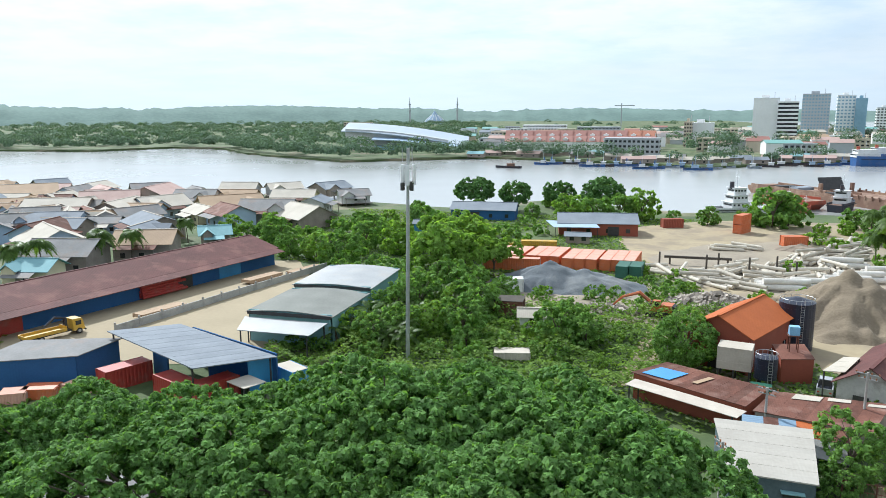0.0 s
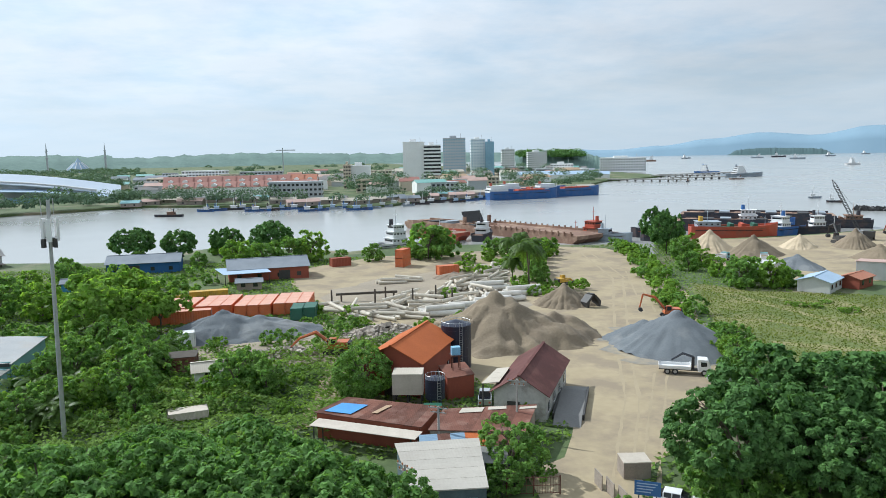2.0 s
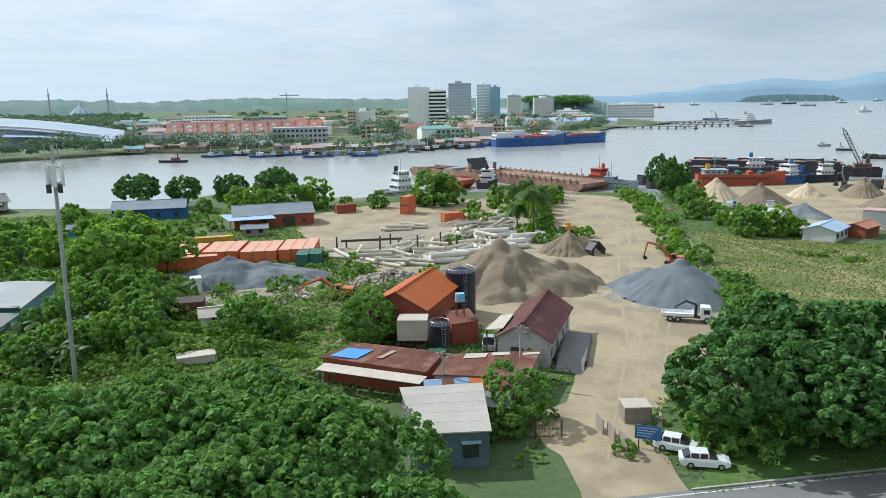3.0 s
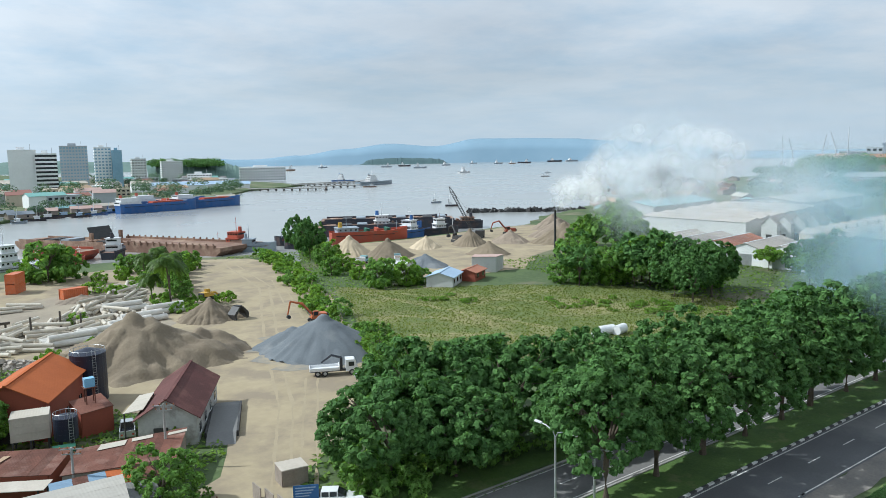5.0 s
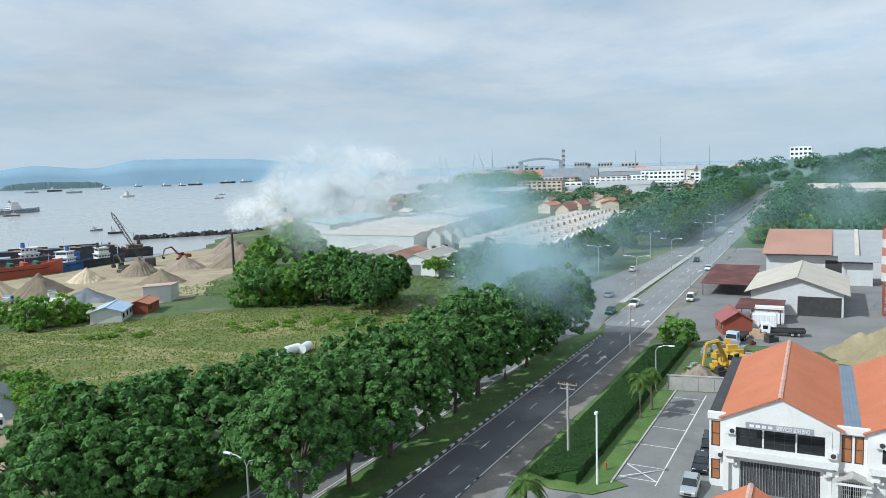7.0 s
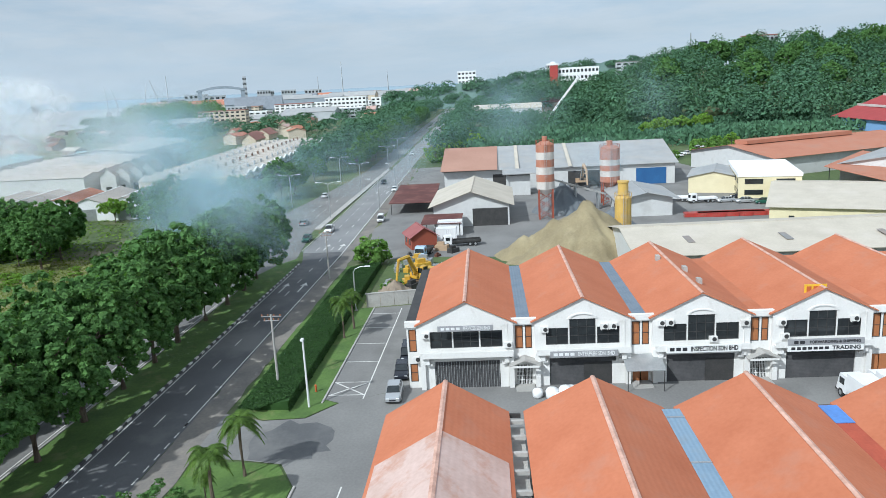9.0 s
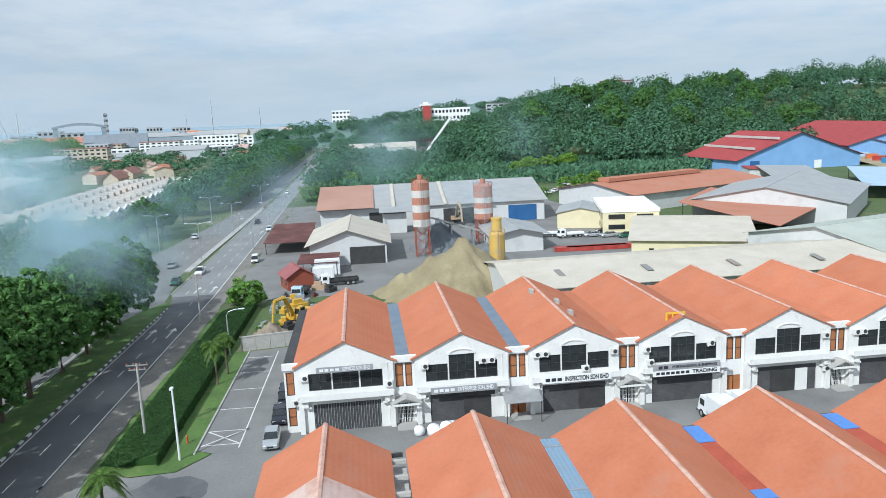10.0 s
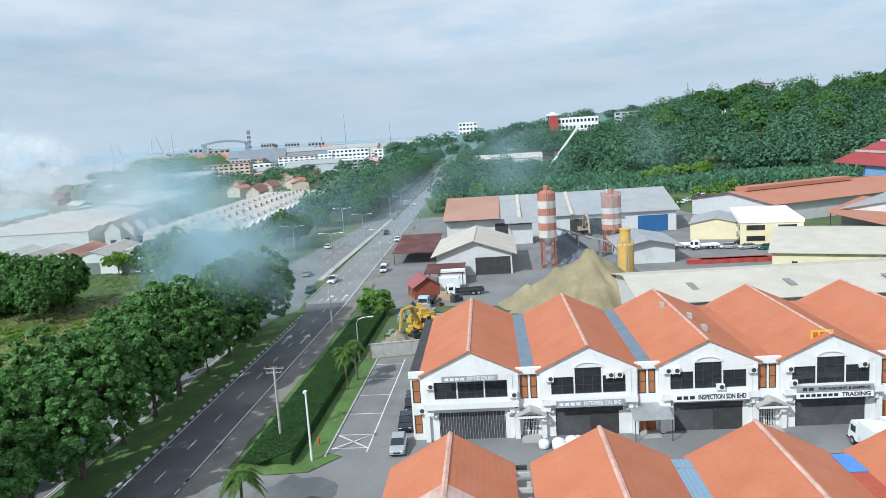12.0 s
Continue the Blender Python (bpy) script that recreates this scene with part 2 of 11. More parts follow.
# ---- building helpers ----
def part(name, bm, material, parent=None, label="", smooth=False):
    """Links a bmesh as one mesh under a thing."""
    me = bpy.data.meshes.new(name)
    if smooth:
        for f in bm.faces:
            f.smooth = True
    bm.to_mesh(me)
    bm.free()
    me.materials.append(material)
    ob = new(name, me)
    if parent is not None:
        ob.parent = parent
    if label:
        ob["label"] = label
    return ob


def thing(name, x, y, z=0.0, rot=0.0, label="", category="", group="", kind=""):
    ob = new(name)
    ob.empty_display_size = 0.5
    ob.matrix_world = pose(x, y, z, 0, 0, rot)
    return tagged(ob, label, category, group, kind)


def box(bm, x0, x1, y0, y1, z0, z1, m=None):
    v = [bm.verts.new((x, y, z)) for z in (z0, z1) for x, y in ((x0, y0), (x1, y0), (x1, y1), (x0, y1))]
    if m is not None:
        for q in v:
            q.co = m @ q.co
    for a in ((3, 2, 1, 0), (4, 5, 6, 7), (0, 1, 5, 4), (1, 2, 6, 5), (2, 3, 7, 6), (3, 0, 4, 7)):
        bm.faces.new([v[i] for i in a])
    return v


def boxes(*rows):
    bm = bmesh.new()
    for r in rows:
        box(bm, *r)
    return bm


def slab(bm, corners, thick):
    """A plate through four or more corners in order, `thick` metres deep downwards."""
    top = [bm.verts.new(c) for c in corners]
    low = [bm.verts.new((c[0], c[1], c[2] - thick)) for c in corners]
    bm.faces.new(top)
    bm.faces.new(low[::-1])
    k = len(top)
    for i in range(k):
        bm.faces.new((top[i], low[i], low[(i + 1) % k], top[(i + 1) % k]))


def cyl(bm, x, y, z0, z1, r0, r1=None, n=12, m=None):
    r1 = r0 if r1 is None else r1
    rings = []
    for z, r in ((z0, r0), (z1, r1)):
        ring = []
        for i in range(n):
            a = 2 * math.pi * i / n
            co = Vector((x + r * math.cos(a), y + r * math.sin(a), z))
            ring.append(bm.verts.new(m @ co if m is not None else co))
        rings.append(ring)
    for i in range(n):
        bm.faces.new((rings[0][i], rings[0][(i + 1) % n], rings[1][(i + 1) % n], rings[1][i]))
    bm.faces.new(rings[0][::-1])
    bm.faces.new(rings[1])


def tube(bm, pts, radii, n=6):
    rings = []
    pts = [Vector(p) for p in pts]
    for i, p in enumerate(pts):
        d = (pts[min(i + 1, len(pts) - 1)] - pts[max(i - 1, 0)]).normalized()
        side = d.cross(Vector((0, 0, 1)))
        side = side.normalized() if side.length > 1e-3 else Vector((1, 0, 0))
        up = side.cross(d).normalized()
        r = radii[i] if isinstance(radii, (list, tuple)) else radii
        rings.append([bm.verts.new(p + (side * math.cos(2 * math.pi * k / n) + up * math.sin(2 * math.pi * k / n)) * r) for k in range(n)])
    for a, b in zip(rings, rings[1:]):
        for k in range(n):
            bm.faces.new((a[k], a[(k + 1) % n], b[(k + 1) % n], b[k]))
    bm.faces.new(rings[0][::-1])
    bm.faces.new(rings[-1])


def sheet(name, outline, z, material, wobble=0.0, step=6.0, kind="structure", label="", category="", seed=1):
    """A patch of ground with an uneven outline, lying at z."""
    rng = random.Random(seed)
    pts = []
    for i, a in enumerate(outline):
        b = outline[(i + 1) % len(outline)]
        k = max(1, int(math.dist(a, b) / step)) if wobble else 1
        for j in range(k):
            f = j / k
            w = wobble if j else wobble * 0.4
            pts.append((a[0] + (b[0] - a[0]) * f + rng.uniform(-w, w), a[1] + (b[1] - a[1]) * f + rng.uniform(-w, w)))
    bm = bmesh.new()
    edges = []
    vs = [bm.verts.new((x, y, z)) for x, y in pts]
    for i in range(len(vs)):
        edges.append(bm.edges.new((vs[i], vs[(i + 1) % len(vs)])))
    bmesh.ops.triangle_fill(bm, edges=edges, use_beauty=True, normal=(0, 0, 1))
    bmesh.ops.recalc_face_normals(bm, faces=bm.faces)
    if bm.faces and sum(f.normal.z for f in bm.faces) < 0:
        bmesh.ops.reverse_faces(bm, faces=bm.faces)
    ob = part(name, bm, material)
    return tagged(ob, label, category, "", kind)


# ---- ground, water ----
def land(name, outline, material, label, z=0.0, low=-3.0, seed=3, wobble=2.5):
    rng = random.Random(seed)
    pts = []
    for i, a in enumerate(outline):
        b = outline[(i + 1) % len(outline)]
        far = math.hypot(*a) > 1200 or math.hypot(*b) > 1200
        k = 1 if far else max(1, int(math.dist(a, b) / 9))
        for j in range(k):
            f, w = j / k, (wobble if j else 0)
            pts.append((a[0] + (b[0] - a[0]) * f + rng.uniform(-w, w), a[1] + (b[1] - a[1]) * f + rng.uniform(-w, w)))
    bm = bmesh.new()
    top = [bm.verts.new((x, y, z)) for x, y in pts]
    edges = [bm.edges.new((top[i], top[(i + 1) % len(top)])) for i in range(len(top))]
    bmesh.ops.triangle_fill(bm, edges=edges, use_beauty=True, normal=(0, 0, 1))
    if sum(f.normal.z for f in bm.faces) < 0:
        bmesh.ops.reverse_faces(bm, faces=bm.faces)
    base = [bm.verts.new((x * 1.0, y * 1.0, low)) for x, y in pts]
    for i in range(len(top)):
        bm.faces.new((top[i], base[i], base[(i + 1) % len(top)], top[(i + 1) % len(top)]))
    return tagged(part(name, bm, material), label, "ground", "", "structure")


NEAR_COAST = [(4750, 900), (3000, 800), (1500, 620), (900, 560), (500, 400), (330, 310), (287, 292), (250, 262), (215, 258),
              (171, 252), (138, 252), (124, 255), (112, 226), (104, 216), (104, 248), (84, 252), (60, 262), (27, 264), (11, 256),
              (-33, 285), (-66, 252), (-105, 262), (-130, 272), (-180, 276), (-270, 270), (-330, 280), (-600, 380), (-1500, 700),
              (-2500, -500), (-900, -1500), (3000, -3500), (4700, -1000)]
land("ground", NEAR_COAST, SCRUB, "green scrub and bare earth on flat land by a harbour")
FAR_COAST = [(-1500, 1100), (-900, 800), (-594, 567), (-500, 575), (-470, 655), (-400, 640), (-330, 565), (-211, 487), (-121, 556),
             (-18, 515), (33, 478), (91, 535), (160, 590), (230, 640), (330, 800), (400, 850), (450, 900), (470, 1100), (330, 2200),
             (150, 4700), (-3000, 3700), (-4000, 2000)]
land("ground_far", FAR_COAST, SCRUB, "low green town shore across the river", z=0.3)
bm = bmesh.new()
cyl(bm, 0, 0, -1.6, -1.2, 4900, n=96)
tagged(part("water", bm, WATER), "calm pale grey river and harbour water", "water", "", "structure")

# ---- yard and field ----
YARD = [(20, 50), (29, 50), (32, 68), (46, 83), (61, 98), (72, 130), (88, 168), (101, 208), (97, 238), (84, 246), (60, 244), (20, 240),
        (-8, 216), (-4, 178), (8, 152), (16, 128), (19, 108), (26, 98), (34, 99), (29, 80), (20, 70)]
sheet("yard", YARD, 0.05, DIRT, 1.6, 5, label="pale sandy haul yard with wheel marks", category="yard")
FIELD = [(63, 99), (78, 88), (100, 78), (140, 76), (150, 92), (146, 120), (128, 140), (112, 150), (98, 156), (92, 168), (80, 140)]
sheet("field", FIELD, 0.06, GRASS, 2.0, 6, label="rough mown grass field, yellow and green", category="field", seed=5)
QUAY_YARD = [(112, 172), (126, 160), (150, 158), (175, 178), (205, 190), (255, 240), (248, 260), (214, 255), (172, 249), (140, 249), (126, 252), (114, 226)]
sheet("quay_yard", QUAY_YARD, 0.05, DIRT, 1.5, 6, label="sand-coloured stockyard on the quay", category="yard", seed=8)
SIDE_YARD = [(-98, 92), (-86, 78), (-52, 84), (-46, 104), (-60, 130), (-76, 150), (-88, 150)]
sheet("side_yard", SIDE_YARD, 0.05, TRACK, 1.5, 5, label="pale earth yard beside the long shed", category="yard", seed=9)
sheet("plant_yard", [(140, 30), (300, 34), (300, -60), (250, -70), (170, -64), (128, -22), (140, 6)], 0.05, ASPHALT_OLD, 1.0, 6, label="dusty paved yard round the batching plant", category="yard", seed=10)
sheet("works_lot", [(205, -62), (262, -56), (262, -84), (210, -84)], 0.06, ASPHALT_OLD, 1.0, 6, label="parking lot of a workshop", category="yard", seed=12)
sheet("mill_yard", [(330, -240), (560, -330), (700, -560), (420, -420)], 0.05, DIRT, 1.0, 9, label="earth yard beside a blue hall", category="yard", seed=13)
sheet("foot_path", [(-3.4, 88), (-0.6, 89.5), (1.6, 95), (2.8, 100), (3.2, 108), (6, 114), (1, 116), (-0.4, 108), (-1.2, 101), (-2.6, 95)], 0.057, TRACK, 0.5, 2, label="pale trodden path behind the huts", category="path", seed=16)
sheet("log_yard", [(-2, 158), (10, 146), (30, 143), (46, 152), (52, 172), (58, 196), (70, 222), (56, 218), (40, 208), (16, 196), (2, 178)], 0.056, MUD_GROUND, 2.2, 5, label="dark muddy ground under the stacked piles", category="yard", seed=14)
sheet("scrap_ground", [(-30, 128), (-4, 116), (10, 116), (16, 126), (12, 140), (-6, 150), (-30, 148)], 0.054, MUD_GROUND, 2.0, 5, label="muddy ground round the grey gravel", category="yard", seed=15)
for k, (x0, y0, x1, y1, w) in enumerate([(25, 60, 40, 90, 0.16), (27, 60, 42, 90, 0.16), (40, 90, 52, 122, 0.2), (42, 90, 54, 122, 0.2), (30, 64, 49, 100, 0.15), (32, 64, 51, 100, 0.15), (52, 122, 76, 180, 0.25),
                                        (54.4, 121.4, 78.4, 179.4, 0.25), (66, 140, 84, 190, 0.2), (68.2, 139.4, 86.2, 189.4, 0.2), (76, 180, 86, 232, 0.3), (79, 179, 89, 231, 0.3)]):
    d = Vector((x1 - x0, y1 - y0, 0)).normalized()
    s = Vector((-d.y, d.x, 0)) * w
    sheet("wheel_track", [(x0 - s.x, y0 - s.y), (x1 - s.x, y1 - s.y), (x1 + s.x, y1 + s.y), (x0 + s.x, y0 + s.y)], 0.06 + 0.001 * k, TRACK, 0.13, 2,
          label="wheel track pressed into the sand", category="track", seed=20 + k)

sheet("gravel_spill", [(46, 108), (56, 101), (68, 104), (74, 114), (73, 126), (62, 132), (50, 124)], 0.075, surface("gravel_dust", (0.25, 0.235, 0.205), (0.19, 0.18, 0.16), 0.2, 2.0, 0.92, bump=0.4, stain=(0.38, 0.31, 0.2), stain_scale=0.15, stain_amount=0.9, stain_at=0.48), 2.0, 2.5, label="grey gravel dust spilt over the sand", category="yard", seed=70)
FIELD_BARE = surface("bare_field_track", (0.29, 0.255, 0.125), (0.22, 0.205, 0.09), 0.2, 1.5, 0.92, bump=0.3, stain=(0.22, 0.25, 0.07), stain_scale=0.4, stain_amount=0.8)
for k, (x0, y0, x1, y1, w) in enumerate([(92, 158, 96, 128, 1.0), (96, 128, 101, 96, 1.1), (98, 150, 118, 118, 0.7), (118, 118, 128, 96, 0.7), (76, 112, 92, 100, 1.4), (84, 128, 96, 112, 0.8)]):
    d = Vector((x1 - x0, y1 - y0, 0)).normalized()
    s = Vector((-d.y, d.x, 0)) * w
    sheet("field_track", [(x0 - s.x, y0 - s.y), (x1 - s.x, y1 - s.y), (x1 + s.x, y1 + s.y), (x0 + s.x, y0 + s.y)], 0.068 + 0.001 * k, FIELD_BARE, 0.5, 2.5,
          label="bare yellow track worn across the grass field", category="track", seed=60 + k)

# ---- main road: x runs along it ----
# The road changes from shaded to sunlit colour at x = 148.
sheet("road", [(-140, 33.2), (145, 33.2), (148, 33.28), (148, 42.1), (140, 40.2), (-140, 40.2)], 0.07, ASPHALT_SHADED,
      label="asphalt carriageway toned dark for tree shade, with white lines", category="road")
sheet("road_far", [(148, 33.28), (300, 37.0), (1385, 62), (1385, 71), (300, 45.0), (150, 42.6), (148, 42.1)], 0.07, ASPHALT_SUNLIT,
      label="asphalt carriageway in a paler sunlit tone, running to the hills", category="road")
sheet("road_opposite", [(-140, 46.4), (130, 46.4), (143, 42.2), (172, 46.0), (300, 46.6), (1385, 73), (1385, 82), (300, 55), (262, 56.2), (236, 58.0), (205, 60.4), (176, 61.4), (160, 58.5), (150, 53.6), (-140, 53.4)], 0.07, ASPHALT_OLD,
      label="grey asphalt carriageway beyond the median", category="road")
sheet("road_shoulder", [(-140, 29.6), (60, 29.8), (72, 30.2), (100, 30.0), (150, 30.5), (300, 34), (300, 37), (145, 33.2), (-140, 33.2)], 0.062, SHOULDER, 0.25, 3,
      label="worn earthy road shoulder", category="road")
sheet("junction", [(61.5, 30.2), (70.8, 30.2), (69.0, 25.6), (69.4, 21.2), (73, 18.4), (77, 10.7), (30, 10.4), (30, 18.6), (56, 18.8), (60, 21), (60.8, 25)], 0.066, ASPHALT_OLD, label="side road mouth of old blotched asphalt", category="road")
sheet("parking", [(74, 20.2), (107.6, 20.2), (109.4, 10.8), (77, 10.8), (73, 18.4)], 0.070, ASPHALT_OLD, label="asphalt car park with white bays", category="parking")
# Dark sheet laid on the junction as the cast shadow of the palms.
sheet("patched_asphalt", [(61, 24.5), (66, 25.5), (69, 22.5), (67.5, 18), (62.5, 17), (60.5, 20)], 0.074, ASPHALT_SHADED, 0.7, 1.2, label="dark patch on the junction painted as palm shade", category="road", seed=16)
sheet("lane_between", [(36, 10.4), (77, 10.8), (78.5, -70), (54, -70), (54, 10.2)], 0.06, ASPHALT_OLD, label="worn grey lane between the two terraces", category="road")
sheet("median", [(-140, 40.3), (128, 40.3), (140, 41.0), (143.4, 41.7), (139, 44.2), (130, 46.3), (-140, 46.3)], 0.12, LAWN, 0.1, 3, label="grass median under trees", category="verge")
sheet("verge", [(30, 53.6), (150, 53.8), (160, 59), (165, 66), (100, 66), (36, 60)], 0.09, LAWN, 0.6, 3, label="mown grass verge", category="verge", seed=4)
sheet("hedge_bed", [(71.4, 29.4), (69.1, 25.6), (69.5, 21.3), (72.9, 18.6), (74, 20.3), (107.6, 20.3), (107.6, 22.5), (135, 22.5), (135, 30.2), (84, 30)], 0.09, LAWN, 0.1, 3, label="grass strip between road and car park", category="verge", seed=6)
sheet("palm_island", [(20, 29.6), (60.5, 29.6), (60.4, 25), (59.8, 21.2), (56, 19.0), (20, 18.8)], 0.09, LAWN, 0.1, 3, label="grass island with palms and shrubs", category="verge", seed=7)

bm = bmesh.new()
x = -60.0
k = 0
blocks_white, blocks_black = bmesh.new(), bmesh.new()
while x < 138:
    box(blocks_white if k % 2 else blocks_black, x, x + 0.98, 40.16, 40.42, 0.05, 0.26)
    x += 1.0
    k += 1
kerb = tagged(part("kerb", blocks_white, PAINT_LINE), "black and white painted kerb blocks", "kerb", "", "structure")
part("black_kerb_block", blocks_black, KERB_BLACK, kerb)
bm = boxes((-60, 129, 46.2, 46.4, 0.05, 0.22), (73, 107.6, 20.2, 20.4, 0.05, 0.2), (20, 56, 18.6, 18.8, 0.05, 0.2), (30, 148, 53.4, 53.6, 0.05, 0.2))
tagged(part("kerb_plain", bm, CONCRETE), "grey concrete kerb", "kerb", "", "structure")
m1 = boxes((174, 300, 44.6, 46.2, 0.0, 0.25))
for v in m1.verts:
    v.co.y += (v.co.x - 174) * 0.006
tagged(part("kerb_median", m1, CONCRETE), "narrow concrete road divider", "kerb", "", "structure")

lines = bmesh.new()


def stripe(x0, x1, y, w=0.15, slope=0.0):
    a = y + slope * 0
    vs = [lines.verts.new(c) for c in ((x0, a - w / 2, 0.078), (x1, a + slope * (x1 - x0) - w / 2, 0.078), (x1, a + slope * (x1 - x0) + w / 2, 0.078), (x0, a + w / 2, 0.078))]
    lines.faces.new(vs)


x = -60
while x < 145:
    stripe(x, x + 2.7, 36.8, 0.14)
    x += 8.0
stripe(68, 145, 33.5, 0.16)
stripe(-60, 50, 33.5, 0.16)
stripe(145, 300, 33.5, 0.16, 0.0235)
stripe(-60, 132, 39.8, 0.16)
stripe(150, 300, 42.9, 0.16, 0.0165)
x = 50.0
while x < 68:
    stripe(x, x + 1.2, 33.5, 0.16)
    x += 2.2
x = 150.0
while x < 300:
    stripe(x, x + 3, 36.6 + (x - 150) * 0.02, 0.15, 0.02)
    stripe(x, x + 3, 39.8 + (x - 150) * 0.018, 0.15, 0.018)
    if x > 185:
        stripe(x, x + 3, 49.8 + (x - 150) * 0.008, 0.15, 0.008)
        stripe(x, x + 3, 53.4 + (x - 150) * 0.001, 0.15, 0.001)
    x += 8.5
x = -60.0
while x < 140:
    stripe(x, x + 3, 49.9, 0.15)
    x += 8.0
stripe(-60, 146, 52.9, 0.15)
stripe(-60, 126, 46.9, 0.15)
for ax, ay in ((118, 35.2), (118, 38.4), (150, 35.0), (150, 38.3), (230, 37), (230, 40.2)):   # arrows
    stripe(ax, ax + 4, ay, 0.25)
    lines.faces.new([lines.verts.new(c) for c in ((ax + 4, ay - 0.7, 0.079), (ax + 6, ay, 0.079), (ax + 4, ay + 0.7, 0.079))])
# car park bays
stripe(74, 107, 16.0, 0.14)
for x in (75, 78.6, 85, 91.5, 98, 104.5):
    lines.faces.new([lines.verts.new(c) for c in ((x, 16, 0.08), (x + 0.14, 16, 0.08), (x + 0.14, 20.1, 0.08), (x, 20.1, 0.08))])
for a, b in (((75, 16), (78.6, 20)), ((78.6, 16), (75, 20))):
    d = (Vector(b) - Vector(a)).normalized() * 0.09
    lines.faces.new([lines.verts.new((px, py, 0.081)) for px, py in ((a[0] + d.y, a[1] - d.x), (b[0] + d.y, b[1] - d.x), (b[0] - d.y, b[1] + d.x), (a[0] - d.y, a[1] + d.x))])
stripe(30, 56, 14.6, 0.14)
tagged(part("road_lines", lines, PAINT_LINE), "worn white road markings", "road marking", "", "structure")


# ---- trees ----
def leaf_mesh(name, P, N, size, material, seed=0, long=1.5):
    """One mesh of many folded leaf sprays at places P, facing N."""
    rng = np.random.default_rng(seed)
    k = len(P)
    N = N / (np.linalg.norm(N, axis=1)[:, None] + 1e-9)
    r = rng.normal(size=(k, 3))
    u = np.cross(N, r); u /= np.linalg.norm(u, axis=1)[:, None] + 1e-9
    w = np.cross(N, u)
    s = size * rng.uniform(0.6, 1.35, (k, 1))
    a, b = u * s * long * 0.5, w * s * 0.5
    V = np.stack([P - a * 0.7 - b - N * s * 0.1, P + a * 1.1 - N * s * 0.22, P - a * 0.7 + b], 1).reshape(-1, 3)
    me = bpy.data.meshes.new(name)
    me.vertices.add(3 * k)
    me.vertices.foreach_set("co", V.astype(np.float32).ravel())
    me.loops.add(3 * k)
    me.loops.foreach_set("vertex_index", np.arange(3 * k, dtype=np.int32))
    me.polygons.add(k)
    me.polygons.foreach_set("loop_start", np.arange(0, 3 * k, 3, dtype=np.int32))
    me.polygons.foreach_set("loop_total", np.full(k, 3, dtype=np.int32))
    me.materials.append(material)
    me.update()
    return me


def crown_points(seed, rx, ry, rz, clumps, leaves, clump_r, low=-0.25, inner=0.12):
    """Leaf places in tufted clumps over the lobes of a domed crown about the origin."""
    rng = np.random.default_rng(seed)
    P, N = [], []
    swell = rng.uniform(0, 2 * np.pi, 3)
    lobes = rng.normal(size=(22, 3))
    lobes[:, 2] = np.abs(lobes[:, 2]) * 1.2 - 0.35
    lobes /= np.linalg.norm(lobes, axis=1)[:, None]
    for _ in range(clumps):
        z = rng.uniform(low, 1.0)
        t = rng.uniform(0, 2 * np.pi)
        h = math.sqrt(max(0.0, 1 - min(1, abs(z)) ** 2))
        wav = 1 + 0.13 * math.sin(2 * t + swell[0]) + 0.1 * math.sin(3 * t + swell[1]) + 0.07 * math.sin(5 * t + swell[2])
        d = np.array([h * math.cos(t), h * math.sin(t), z])
        bulge = max(0.0, (lobes @ d).max() - 0.8) * 1.1          # rounded boughs with hollows between
        rad = (rng.uniform(0.80, 0.90) + bulge if rng.random() > inner else rng.uniform(0.5, 0.8)) * wav
        c = d * [rx, ry, rz] * rad
        cr = clump_r * rng.uniform(0.6, 1.3)
        n = int(leaves * rng.uniform(0.7, 1.3))
        q = rng.normal(size=(n, 3)) + d * 0.5 + [0, 0, 0.45]
        q /= np.linalg.norm(q, axis=1)[:, None]
        P.append(c + q * cr * rng.uniform(0.6, 1.05, (n, 1)) * [1, 1, 0.8])
        N.append(q + [0, 0, 0.3] + rng.normal(size=(n, 3)) * 0.25)
    return np.concatenate(P), np.concatenate(N)


def trunk_mesh(seed, h, r, reach, limbs):
    rng = random.Random(seed)
    bm = bmesh.new()
    fork = h * 0.42
    tube(bm, [(0, 0, -0.15), (0.05, 0, fork * 0.5), (rng.uniform(-.2, .2), rng.uniform(-.2, .2), fork)], [r * 1.35, r, r * 0.85], 8)
    for i in range(limbs):
        a = 2 * math.pi * (i + rng.uniform(-.25, .25)) / limbs
        e = reach * rng.uniform(0.55, 0.9)
        tip = (math.cos(a) * e, math.sin(a) * e, h * rng.uniform(0.72, 0.95))
        mid = (tip[0] * 0.4, tip[1] * 0.4, fork + (tip[2] - fork) * 0.5)
        tube(bm, [(0, 0, fork * 0.8), mid, tip], [r * 0.6, r * 0.4, r * 0.12], 6)
        for s in (-1, 1):
            b = a + s * rng.uniform(0.3, 0.6)
            t2 = (math.cos(b) * e * 1.05, math.sin(b) * e * 1.05, tip[2] - rng.uniform(0, 0.8))
            tube(bm, [mid, ((mid[0] + t2[0]) / 2, (mid[1] + t2[1]) / 2, (mid[2] + t2[2]) / 2 + 0.3), t2], [r * 0.33, r * 0.2, r * 0.06], 5)
    me = bpy.data.meshes.new("trunk")
    bm.to_mesh(me)
    bm.free()
    me.materials.append(BARK)
    return me


